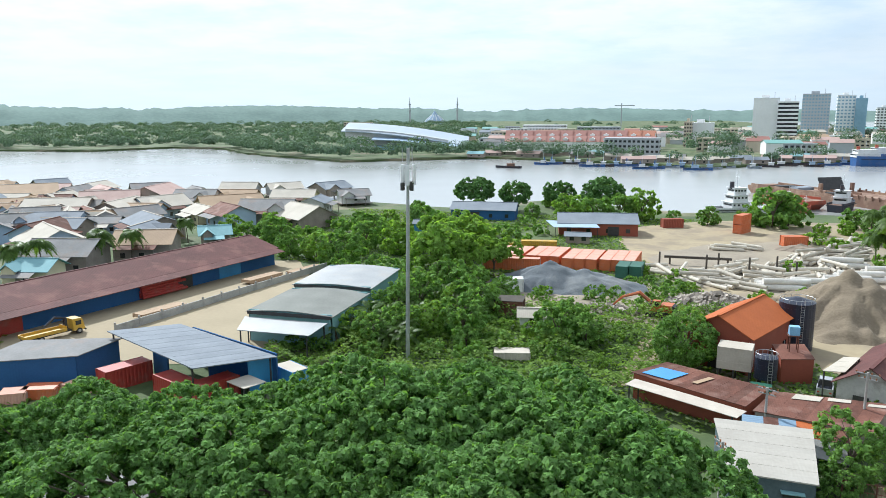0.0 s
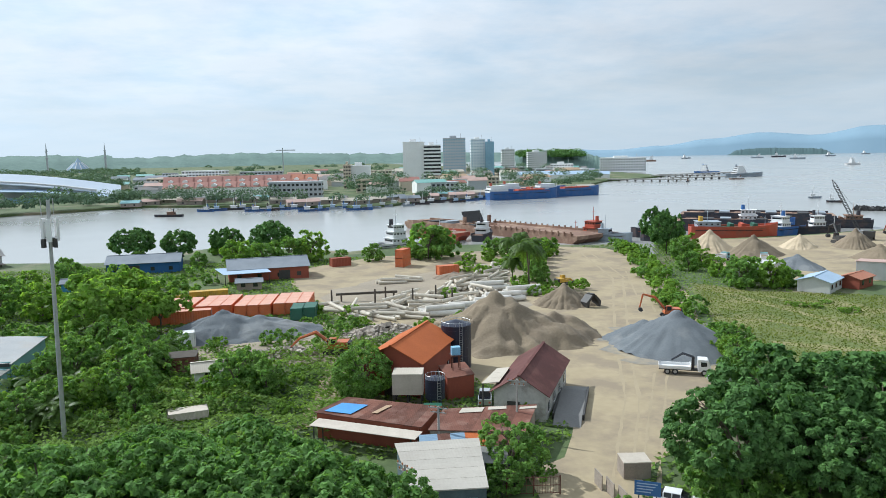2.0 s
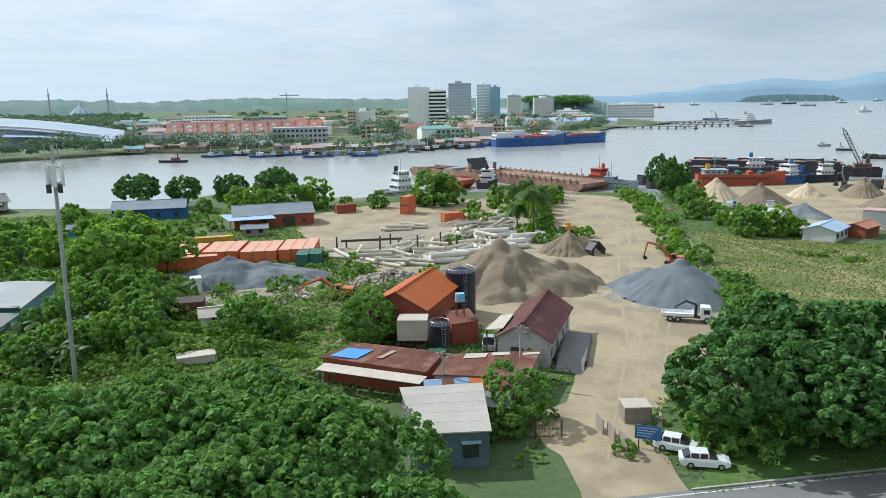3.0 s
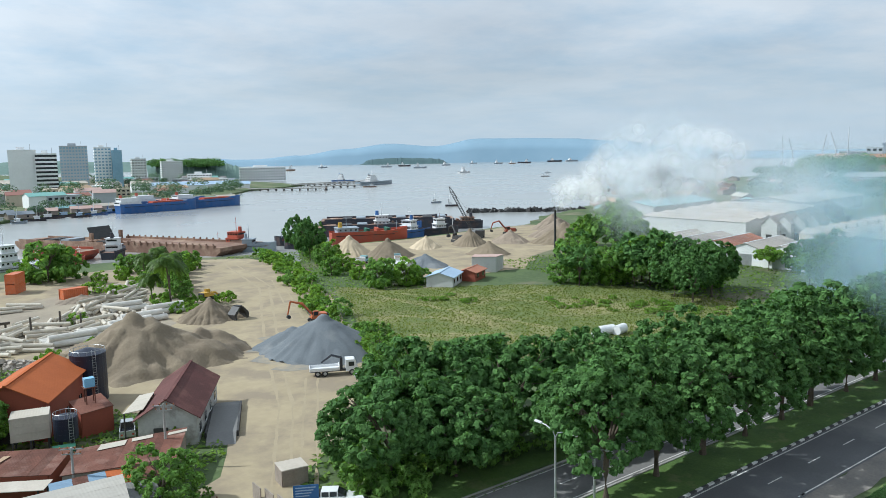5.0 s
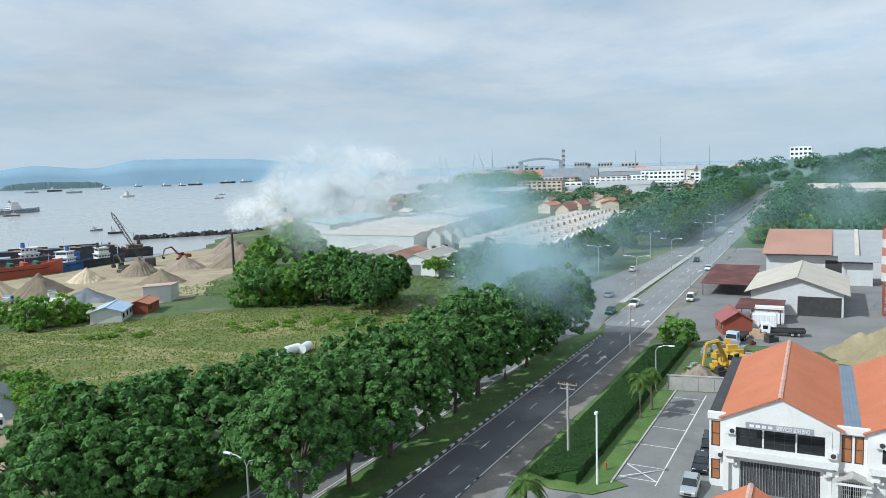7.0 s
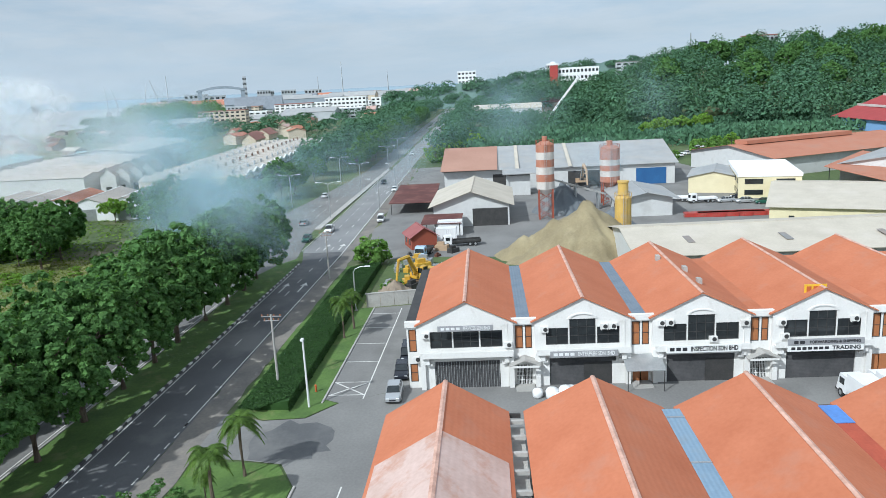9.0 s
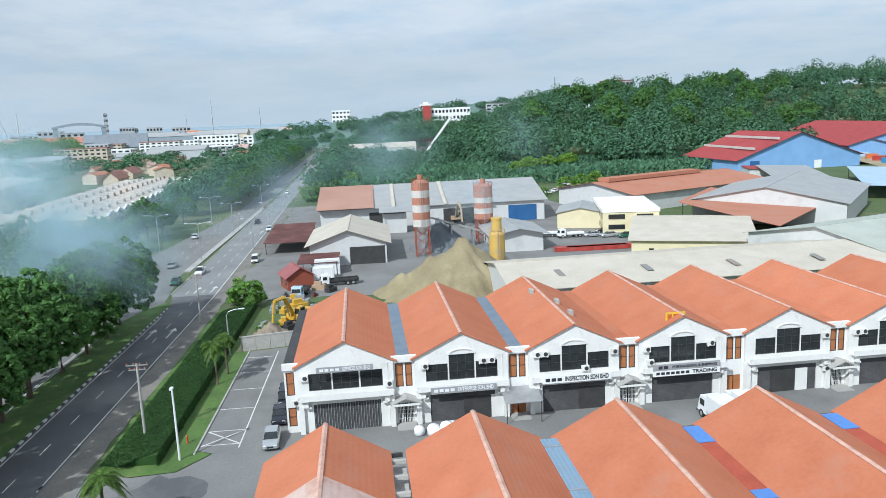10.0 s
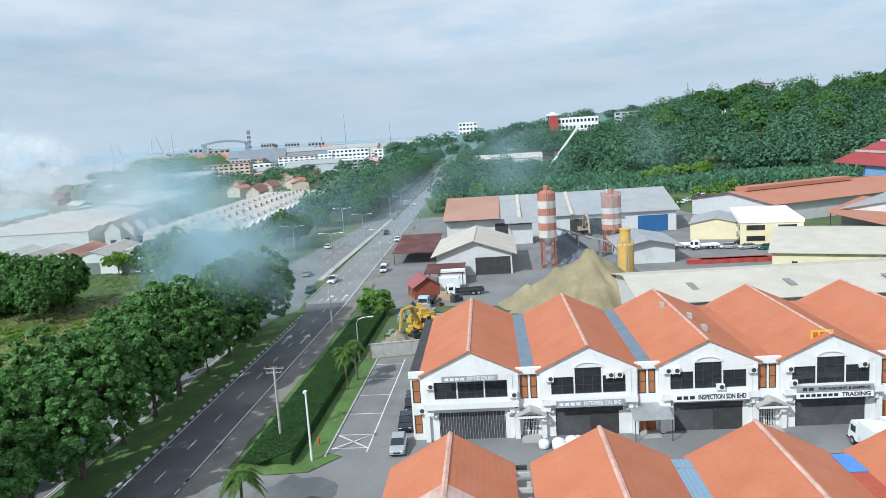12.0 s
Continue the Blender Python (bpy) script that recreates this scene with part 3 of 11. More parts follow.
def tree_kind(seed, h, rx, rz, clumps, leaves, clump_r, size, material, label, low=-0.25, limbs=6, r=0.3, long=1.5):
    """The trunk and crown meshes of one kind of tree, to be set down with plant()."""
    crowns = []
    for part_, grow in ((1.0, 1.0), (0.5, 1.38), (0.2, 2.1)):       # full, and two coarser crowns for trees farther off
        P, N = crown_points(seed, rx, rx, rz, int(clumps * part_ ** 0.5) + 3, int(leaves * part_ ** 0.5) + 3, clump_r * part_ ** -0.22, low)
        P[:, 2] += h - rz
        crowns.append(leaf_mesh("crown", P, N, size * grow, material, seed, long))
    return (trunk_mesh(seed, h, r, rx, limbs), crowns[0], label, crowns[1], crowns[2])


def plant(kind, x, y, z=0.0, rot=0.0, s=1.0, sz=None, name="tree", group="", label=""):
    tr, cr, lab = kind[:3]
    d = math.hypot(x, y)
    if len(kind) > 3 and d > 100:      # coarser leaves where no eye could tell
        cr = kind[3] if d < 175 else kind[4]
    if name == "shrub":                # leaves down to the ground, one mesh
        t = tagged(new(name, cr), label or lab, name, group)
        t.matrix_world = pose(x, y, z, 0, 0, rot) @ Matrix.Diagonal((s, s, sz or s, 1))
        return t
    t = thing(name, x, y, z, rot, label or lab, "tree" if name == "tree" else name, group)
    t.scale = (s, s, sz or s)
    a, b = new("trunk", tr), new("crown", cr)
    a.parent = b.parent = t
    return t


RAIN = [tree_kind(40 + i, 14.2, 8.4, 4.6, 980, 26, 0.42, 0.32, LEAF_RAIN, "broad spreading roadside shade tree with dense green crown", -0.05, 7, 0.38) for i in range(3)]
STREET = [tree_kind(60 + i, 14.2, 6.5, 5.5, 720, 27, 0.5, 0.42, LEAF_B, "dense dark green street tree on the grass median", -0.6, 6, 0.3) for i in range(3)]
FLAT = [tree_kind(80 + i, 11.0, 6.4, 4.2, 480, 30, 0.62, 0.42, LEAF_B, "layered spreading tree with flat tiers of leaves", -0.7, 6, 0.25) for i in range(2)]
TIER = [tree_kind(90 + i, 11.0, 5.2, 3.0, 150, 34, 0.72, 0.42, (LEAF_A, LEAF_B, LEAF_A)[i], "tall light tree with open tiers of leaves", -0.9, 7, 0.25) for i in range(3)]
BUSHY = [tree_kind(100 + i, 6.0, 3.4, 3.2, 170, 30, 0.5, 0.33, LEAF_A, "rounded leafy tree in the scrub", -0.85, 5, 0.16) for i in range(2)] + [tree_kind(104, 5.6, 3.5, 3.0, 170, 30, 0.5, 0.33, LEAF_C, "rounded bright green tree in the scrub", -0.85, 5, 0.16)]
BRIGHT = [tree_kind(120 + i, 7.5, 4.2, 2.6, 170, 34, 0.6, 0.40, LEAF_C, "light green tree with layered foliage", -0.3, 5, 0.18) for i in range(2)]
SHRUB = [tree_kind(140 + i, 2.4, 1.9, 1.4, 34, 30, 0.42, 0.27, LEAF_A, "leafy green shrub in rough ground", -0.6, 4, 0.07) for i in range(3)]
SHRUB_C = [tree_kind(150 + i, 2.2, 1.9, 1.3, 34, 30, 0.42, 0.27, LEAF_C, "bright green shrub in rough ground", -0.6, 4, 0.07) for i in range(2)]

rng = random.Random(11)
# big shade trees along the road
for k, (x, y, s) in enumerate([(-64, 40, 0.62), (-54, 36, 0.72), (-50, 46, 0.62), (-41, 42, 0.82), (-30, 38, 0.92), (-29, 49, 0.74), (-17, 47, 1.0), (-4.5, 43, 0.97), (-4.6, 52.5, 0.88),
                               (-44, 34, 0.8), (-16, 36, 0.8), (-37, 52, 0.55), (-12, 55, 0.82), (-1.6, 46.5, 0.86), (-0.6, 38, 0.86), (-10, 48, 0.92), (-23, 42, 0.95), (-36, 45, 0.8), (-11, 38, 0.9), (-23, 52, 0.78), (-47, 40, 0.75)]):
    plant(RAIN[k % 3], x, y, 0, rng.uniform(0, 360), s, group="roadside shade trees")
# trees on the median
for k, x in enumerate((53, 61, 69.5, 78, 86.4, 94, 103.5, 111.7, 120, 128)):
    plant(STREET[k % 3], x, 45.2 + rng.uniform(-.4, .4), 0.1, rng.uniform(0, 360), rng.uniform(0.94, 1.05), group="median street trees")
# trees north of the road
for k, (x, y, s) in enumerate([(39, 61, 0.95), (47, 66, 1.05), (45, 58, 0.85), (56, 61, 1.05), (66, 59, 1.0), (58, 71, 0.85), (74, 61, 0.8)]):
    plant(FLAT[k % 2] if k < 7 else STREET[k % 3], x, y, 0, rng.uniform(0, 360), s, group="verge trees")


# ---- terrace of shop units ----
def text_mesh(body, size, depth=0.02):
    cu = bpy.data.curves.new("letters", "FONT")
    cu.body, cu.size, cu.extrude, cu.offset = body, size, depth, size * 0.022
    cu.align_x, cu.align_y = "CENTER", "CENTER"
    tmp = bpy.data.objects.new("letters", cu)
    me = bpy.data.meshes.new_from_object(tmp)
    bpy.data.objects.remove(tmp)
    return me


def letters(body, size, material, parent, x, y, z, width=None):
    """Raised lettering on a board that faces -x."""
    me = text_mesh(body, size)
    me.materials.append(material)
    ob = new("lettering", me)
    ob.parent = parent
    w = max(v.co.x for v in me.vertices) - min(v.co.x for v in me.vertices)
    sx = (width / w) if width else 1.0
    ob.matrix_local = Matrix.Translation((x, y, z)) @ Matrix.Rotation(radians(-90), 4, "Z") @ Matrix.Rotation(radians(90), 4, "X") @ Matrix.Diagonal((sx, 1, 1, 1))
    return ob


def aircon(parent, x, y, z):
    """Outdoor unit hung on a wall that faces -x."""
    a = part("aircon_unit", boxes((x - 0.36, x - 0.02, y - 0.42, y + 0.42, z, z + 0.62), (x - 0.3, x, y - 0.36, y - 0.3, z - 0.12, z), (x - 0.3, x, y + 0.3, y + 0.36, z - 0.12, z)), WHITE_WALL, parent, "white outdoor air conditioner")
    bm = bmesh.new()
    cyl(bm, 0, 0, 0, 0.02, 0.24, n=14, m=Matrix.Translation((x - 0.36, y - 0.1, z + 0.31)) @ Matrix.Rotation(radians(-90), 4, "Y"))
    part("fan_grille", bm, DARK_STEEL, a)


def framed_window(parent, x, y0, y1, z0, z1, bars_y=2, bars_z=2, glass=None, name="window"):
    """A window set into a wall that faces -x."""
    w = part(name, boxes((x + 0.02, x + 0.06, y0 + 0.06, y1 - 0.06, z0 + 0.06, z1 - 0.06)), glass or GLASS_DARK, parent)
    bm = boxes((x - 0.06, x + 0.05, y0, y0 + 0.07, z0, z1), (x - 0.06, x + 0.05, y1 - 0.07, y1, z0, z1), (x - 0.06, x + 0.05, y0, y1, z0, z0 + 0.07), (x - 0.06, x + 0.05, y0, y1, z1 - 0.07, z1))
    for i in range(1, bars_y):
        y = y0 + (y1 - y0) * i / bars_y
        box(bm, x - 0.03, x + 0.04, y - 0.03, y + 0.03, z0, z1)
    for i in range(1, bars_z):
        z = z0 + (z1 - z0) * i / bars_z
        box(bm, x - 0.03, x + 0.04, y0, y1, z - 0.025, z + 0.025)
    part("window_frame", bm, DARK_STEEL, w)
    return w


PITCH, GABLE, EAVE, RIDGE_Z, DEEP = 12.6, 10.3, 6.9, 9.6, 25.0
SHOP_EAVE, SHOP_RIDGE = 7.7, 10.15


def wall_with_holes(bm, y0, y1, z0, z1, x0, x1, holes):
    """A wall across y, all of one piece, with rectangular openings through it (ya, yb, za, zb)."""
    ys = sorted({y0, y1, *[h[0] for h in holes], *[h[1] for h in holes]})
    zs = sorted({z0, z1, *[h[2] for h in holes], *[h[3] for h in holes]})
    pts = {}

    def v(x, y, z):
        return pts.setdefault((x, y, z), None) or pts.update({(x, y, z): bm.verts.new((x, y, z))}) or pts[(x, y, z)]
    solid = {}
    for i in range(len(ys) - 1):
        for j in range(len(zs) - 1):
            cy, cz = (ys[i] + ys[i + 1]) / 2, (zs[j] + zs[j + 1]) / 2
            solid[i, j] = not any(h[0] <= cy <= h[1] and h[2] <= cz <= h[3] for h in holes)
    for (i, j), full in solid.items():
        if not full:
            continue
        ya, yb, za, zb = ys[i], ys[i + 1], zs[j], zs[j + 1]
        bm.faces.new((v(x0, yb, za), v(x0, ya, za), v(x0, ya, zb), v(x0, yb, zb)))
        bm.faces.new((v(x1, ya, za), v(x1, yb, za), v(x1, yb, zb), v(x1, ya, zb)))
        for di, dj, e in ((-1, 0, (ya, za, ya, zb)), (1, 0, (yb, zb, yb, za)), (0, -1, (yb, za, ya, za)), (0, 1, (ya, zb, yb, zb))):
            if not solid.get((i + di, j + dj)):
                bm.faces.new((v(x0, e[0], e[1]), v(x1, e[0], e[1]), v(x1, e[2], e[3]), v(x0, e[2], e[3])))


def gable_roof(parent, x0, x1, half, eave, ridge, material, over=0.35, fade=None, side=None):
    """Two ribbed slopes with a ridge along x, thickness and a ridge cap."""
    rise = (ridge - eave) / half
    side = over if side is None else side
    for s in (-1, 1):
        bm = bmesh.new()
        c = [(x0 - over, 0, ridge), (x1 + over, 0, ridge), (x1 + over, s * (half + side), eave - rise * side), (x0 - over, s * (half + side), eave - rise * side)]
        slab(bm, c if s < 0 else c[::-1], 0.12)
        part("roof_slope", bm, material, parent)
    bm = bmesh.new()
    slab(bm, [(x0 - over - 0.05, -0.2, ridge - 0.02), (x1 + over + 0.05, -0.2, ridge - 0.02), (x1 + over + 0.05, 0, ridge + 0.07), (x0 - over - 0.05, 0, ridge + 0.07)], 0.05)
    slab(bm, [(x0 - over - 0.05, 0, ridge + 0.07), (x1 + over + 0.05, 0, ridge + 0.07), (x1 + over + 0.05, 0.2, ridge - 0.02), (x0 - over - 0.05, 0.2, ridge - 0.02)], 0.05)
    part("ridge_cap", bm, RIDGE, parent)
    if fade:
        a, b = fade
        for s in (-1, 1):
            bm = bmesh.new()
            c = [(a, 0, ridge + 0.035), (b, 0, ridge + 0.035), (b, s * half, eave + 0.035), (a, s * half, eave + 0.035)]
            slab(bm, c if s < 0 else c[::-1], 0.03)
            part("replaced_sheet", bm, ORANGE_OLD, parent, "faded pale replacement sheets")


def shop_unit(x, y, rot, style):
    """One unit: a gabled white front facing -x, with a recessed bay on its right."""
    u = thing("shop_unit", x, y, 0, rot, style["label"], "shop building", "terrace of shop units")
    h, g = GABLE / 2, SHOP_EAVE
    bay = PITCH - GABLE
    bm = bmesh.new()
    up = [(-3.95, -1.55, 4.75, 6.65), (-1.4, 1.4, 4.75, 7.6), (1.55, 3.95, 4.75, 6.65)]
    if style.get("low_centre"):
        up[1] = (-1.4, 1.4, 4.75, 6.65)
    door = (-3.6, 3.6, 0.0, 3.2)
    wall_with_holes(bm, -h, h, 0, g, 0.0, 0.25, up + [door])
    a = [bm.verts.new(c) for c in ((0, -h, g), (0, h, g), (0, 0, SHOP_RIDGE - 0.05))]
    b = [bm.verts.new(c) for c in ((0.25, -h, g), (0.25, h, g), (0.25, 0, SHOP_RIDGE - 0.05))]
    bm.faces.new(a[::-1]); bm.faces.new(b)
    for i in range(3):
        bm.faces.new((a[i], a[(i + 1) % 3], b[(i + 1) % 3], b[i]))
    part("front_wall", bm, WHITE_WALL, u)
    # flank walls and rear
    part("side_wall", boxes((0.25, DEEP, -h, -h + 0.22, 0, g), (0.25, DEEP, h - 0.22, h, 0, g), (DEEP - 0.2, DEEP, -h + 0.22, h - 0.22, 0, g)), WHITE_WALL, u)
    part("upper_floor", boxes((0.3, DEEP - 0.3, -h + 0.25, h - 0.25, 3.5, 3.7)), CONCRETE, u)
    # recessed bay, set back, with a parapet
    y0, y1 = -h - bay, -h
    bm = bmesh.new()
    bw = [(y0 + 0.28, y0 + 1.02, 4.3, 6.95), (y0 + 1.25, y1 - 0.2, 4.3, 6.95), (y0 + 0.3, y1 - 0.3, 0.1, 2.4)]
    wall_with_holes(bm, y0, y1, 0, g - 0.35, 0.45, 0.65, bw)
    part("bay_wall", bm, WHITE_WALL, u)
    part("bay_parapet", boxes((0.1, 0.66, y0 - 0.25, y1 + 0.25, g - 0.55, g + 0.1)), WHITE_WALL, u)
    for ya, yb, za, zb in bw[:2]:
        framed_window(u, 0.5, ya, yb, za, zb, 1, 2, BROWN_PANEL, "boarded_window")
    for k, ya in enumerate((y0 + 0.3, (y0 + y1) / 2 + 0.05)):
        yb_ = ya + (y1 - y0) / 2 - 0.35
        dr = part("bay_door", boxes((0.5, 0.55, ya, yb_, 0.1, 2.4)), BROWN_PANEL if style.get("bay") == "board" else DARK_STEEL, u)
        if style.get("bay") != "board":
            for i in range(5):
                py = ya + (yb_ - ya) * (i + 0.5) / 5
                part("grille_bar", boxes((0.45, 0.48, py - 0.03, py + 0.03, 0.1, 2.4)), BOARD_WHITE, dr)
            for z in (0.6, 1.1, 1.6, 2.1):
                part("grille_rail", boxes((0.455, 0.475, ya, yb_, z, z + 0.05)), BOARD_WHITE, dr)
    part("kerb_step", boxes((-1.6, 0.4, y0 + 0.1, y1 - 0.1, 0.02, 0.16)), CONCRETE, u)
    part("downpipe", boxes((-0.06, 0.02, y1 + 0.62, y1 + 0.72, 0.1, g - 0.3)), WHITE_WALL, u)
    part("bay_slab", boxes((0.66, DEEP, y0, y1, g - 0.6, g - 0.45)), CONCRETE, u)
    bm = bmesh.new()
    slab(bm, [(0.7, y0, g - 0.2), (DEEP, y0, g - 0.2), (DEEP, y1, g - 0.2), (0.7, y1, g - 0.2)], 0.06)
    part("gutter_sheet", bm, GREY_GUTTER if style.get("gutter", True) else ORANGE_ROOF, u)
    # pilasters
    for py in (-h + 0.02, h - 0.55):
        part("pilaster", boxes((-0.35, 0.0, py, py + 0.53, 0, 3.9)), WHITE_WALL, u)
    for s in (-1, 1):
        part("corbel", boxes((-0.6, 0.0, s * 4.35 - 0.25, s * 4.35 + 0.25, 3.1, 3.9), (-0.45, 0, s * 4.1 - 0.3, s * 4.1 + 0.3, 2.9, 3.1)), WHITE_WALL, u)
    # ledge, fascia, windows
    part("ledge", boxes((-0.95, 0.0, -h + 0.1, h - 0.1, 3.9, 4.05), (-0.95, -0.85, -h + 0.1, h - 0.1, 4.05, 4.55)), WHITE_WALL, u)
    framed_window(u, 0.1, *up[0], 2, 2)
    framed_window(u, 0.1, *up[1], 3, 3)
    framed_window(u, 0.1, *up[2], 2, 2)
    bm = bmesh.new()
    ring = []
    for i in range(13):
        an = math.pi * i / 12
        for r in (1.55, 1.25):
            ring.append((r * math.cos(an), up[1][3] + 0.05 + 0.62 * (r / 1.55) * math.sin(an)))
    for xx in (-0.12, 0.0):
        for i in range(12):
            q = [ring[2 * i], ring[2 * i + 2], ring[2 * i + 3], ring[2 * i + 1]]
            bm.faces.new([bm.verts.new((xx, p[0], p[1])) for p in q])
    for i in range(12):
        p, q = ring[2 * i], ring[2 * i + 2]
        bm.faces.new([bm.verts.new(c) for c in ((-0.12, *p), (-0.12, *q), (0, *q), (0, *p))])
    part("arch_moulding", bm, WHITE_WALL, u)
    # shutter
    part("shutter", boxes((0.12, 0.2, -3.55, 3.55, 0.05, 3.15)), SHUTTER, u, "dark roller shutter")
    if style.get("open_door"):
        y = style["open_door"]
        # dark plate stands for the shaded room behind the open doorway
        part("doorway", boxes((0.04, 0.11, y - 1.5, y + 1.5, 0.05, 2.6)), DARK_STEEL, u)
        part("office_panel", boxes((0.02, 0.1, y - 3.0, y - 1.55, 0.05, 2.7)), WHITE_WALL, u)
    if style.get("grille"):
        bm = bmesh.new()
        for i in range(25):
            yy = -3.5 + 7.0 * i / 24
            box(bm, 0.05, 0.09, yy - 0.02, yy + 0.02, 0.05, 3.15)
        part("door_grille", bm, GREY_STEEL, u)
    # roof
    gable_roof(u, 0.0, DEEP, h, g, SHOP_RIDGE, ORANGE_ROOF, 0.3, style.get("fade"), 0.42)
    for v in style.get("vents", ()):
        part("roof_vent", boxes((v[0], v[0] + 0.9, v[1] - 0.25, v[1] + 0.25, SHOP_RIDGE - 0.476 * abs(v[1]) - 0.1, SHOP_RIDGE - 0.476 * abs(v[1]) + 0.55)), CONCRETE, u)
    for ay, az in style.get("aircons", ()):
        aircon(u, 0.0, ay, az)
    # sign board
    s = style.get("sign")
    if s:
        z0, hh, wdt, board, ink, word, blank = s
        part("sign_board", boxes((-1.08, -0.96, -wdt / 2, wdt / 2, z0, z0 + hh)), board, u, "long name board over the shutter")
        # the maker's name is left as bars, the plain words are lettered
        nb = max(2, int(blank / 0.55))
        for i in range(nb):
            yy = wdt / 2 - 0.35 - i * blank / nb
            part("sign_bar", boxes((-1.1, -1.08, yy - blank / nb * 0.72, yy, z0 + hh * 0.28, z0 + hh * 0.74)), ink, u)
        room = wdt - 0.9 - blank
        letters(word, hh * 0.9, ink, u, -1.095, -wdt / 2 + 0.35 + room / 2, z0 + hh * 0.5, room)
    if style.get("canopy"):
        bm = bmesh.new()
        for sgn in (-1, 1):
            slab(bm, [(-1.3, -h - bay / 2, 3.55), (0.45, -h - bay / 2, 3.55), (0.45, -h - bay / 2 + sgn * 1.7, 2.9), (-1.3, -h - bay / 2 + sgn * 1.7, 2.9)][::sgn], 0.1)
        part("porch_roof", bm, CONCRETE, u)
        part("porch_beam", boxes((-1.35, -1.2, -h - bay / 2 - 1.5, -h - bay / 2 + 1.5, 2.7, 2.9)), WHITE_WALL, u)
    if style.get("awning"):
        bm = bmesh.new()
        slab(bm, [(-2.6, -h - bay - 0.9, 2.5), (0.3, -h - bay - 0.9, 3.3), (0.3, -h + 0.9, 3.3), (-2.6, -h + 0.9, 2.5)][::-1], 0.06)
        part("awning", bm, GREY_STEEL, u, "pale sheet awning")
        for py in (-h - bay - 0.8, -h + 0.7):
            part("awning_post", boxes((-2.5, -2.42, py, py + 0.08, 0, 2.5)), DARK_STEEL, u)
    return u


GREY_GUTTER = surface("grey_blue_gutter_sheet", (0.20, 0.245, 0.30), (0.15, 0.19, 0.235), 0.5, 4.0, 0.5, ribs=0.35, rib_axis="Y", ribs_depth=0.06, stain=(0.2, 0.2, 0.2), stain_scale=0.5)
BOARD_GREY = surface("sign_grey", (0.34, 0.34, 0.35), (0.28, 0.28, 0.29), 1, 5, 0.5)
BOARD_WHITE = surface("sign_white", (0.82, 0.82, 0.80), (0.74, 0.74, 0.72), 1, 5, 0.5)
BOARD_YELLOW = surface("sign_yellow", (0.75, 0.47, 0.03), (0.66, 0.40, 0.03), 1, 5, 0.5)
INK_BLACK = surface("ink_black", (0.03, 0.03, 0.035), rough=0.5)
INK_WHITE = surface("ink_white", (0.82, 0.82, 0.82), rough=0.5)
INK_RED = surface("ink_red", (0.6, 0.05, 0.03), rough=0.5)
ROW_ROT = 1.3
STYLES = [
    dict(label="white gabled shop unit with grilled shutter, faded grey sign", sign=(7.0, 0.62, 6.0, BOARD_GREY, INK_WHITE, "SERVICES SDN BHD", 2.2), low_centre=True, grille=True, canopy=True, aircons=[(4.4, 6.0), (-4.55, 4.7), (-4.7, 3.5)]),
    dict(label="white gabled shop unit with grey sign over open shutter", sign=(3.65, 0.7, 7.2, BOARD_GREY, INK_WHITE, "ENTERPRISE SDN. BHD", 2.4), open_door=-1.6, bay="board", awning=True, aircons=[(-2.3, 6.45), (-3.2, 6.45), (4.1, 6.3)]),
    dict(label="white gabled shop unit with black-lettered white sign", sign=(3.75, 0.8, 7.8, BOARD_WHITE, INK_BLACK, "INSPECTION SDN BHD", 2.0), open_door=-2.0, gutter=False, canopy=True, vents=[(5, -1.2), (10, -0.9), (16, 0.9)], aircons=[(-1.2, 4.6), (4.3, 6.6), (3.4, 6.6), (-4.5, 6.3)]),
    dict(label="white gabled shop unit with orange roof, two stacked sign boards", sign=(3.5, 0.65, 7.8, BOARD_WHITE, INK_BLACK, "TRADING", 4.0), gutter=False, bay="board", aircons=[(4.3, 6.2), (3.9, 4.65), (-3.2, 6.4)]),
    dict(label="white gabled shop unit with plants on its ledge", gutter=False, canopy=True, open_door=0.5, aircons=[(-4.4, 6.2), (-4.6, 2.2)]),
    dict(label="white gabled shop unit with orange roof and plain walled front", gutter=False, aircons=[(4.4, 6.3), (3.5, 6.3)]),
    dict(label="white gabled shop unit with orange roof and dark shutters", gutter=False, canopy=True),
]
ca, sa = math.cos(radians(ROW_ROT)), math.sin(radians(ROW_ROT))
UNITS = []
for k, st in enumerate(STYLES):
    d = PITCH * k
    UNITS.append(shop_unit(76.45 + sa * d, 4.6 - ca * d, ROW_ROT, st))
# the end bay of the terrace, by the car park
end = thing("end_bay", 76.45, 10.0, 0, ROW_ROT, "narrow white end bay of the terrace with boarded windows", "shop building")
bm = bmesh.new()
wall_with_holes(bm, -0.3, 1.15, 0, SHOP_EAVE - 0.35, 0.3, 0.5, [(0.1, 0.95, 4.3, 6.9), (0.1, 0.95, 0.8, 2.9)])
box(bm, 0.1, 0.66, -0.4, 1.3, SHOP_EAVE - 0.55, SHOP_EAVE + 0.1)
box(bm, 0.5, DEEP, 0.95, 1.15, 0, SHOP_EAVE - 0.35)
part("bay_wall", bm, WHITE_WALL, end)
for za, zb in ((4.3, 6.9), (0.8, 2.9)):
    framed_window(end, 0.35, 0.1, 0.95, za, zb, 1, 2, BROWN_PANEL, "boarded_window")
part("gutter_sheet", boxes((0.6, DEEP, 0.0, 1.3, SHOP_EAVE - 0.4, SHOP_EAVE - 0.3)), DARK_STEEL, end)
aircon(end, 0.0, 0.1, 3.3)
aircon(end, 0.0, -0.6, 3.3)


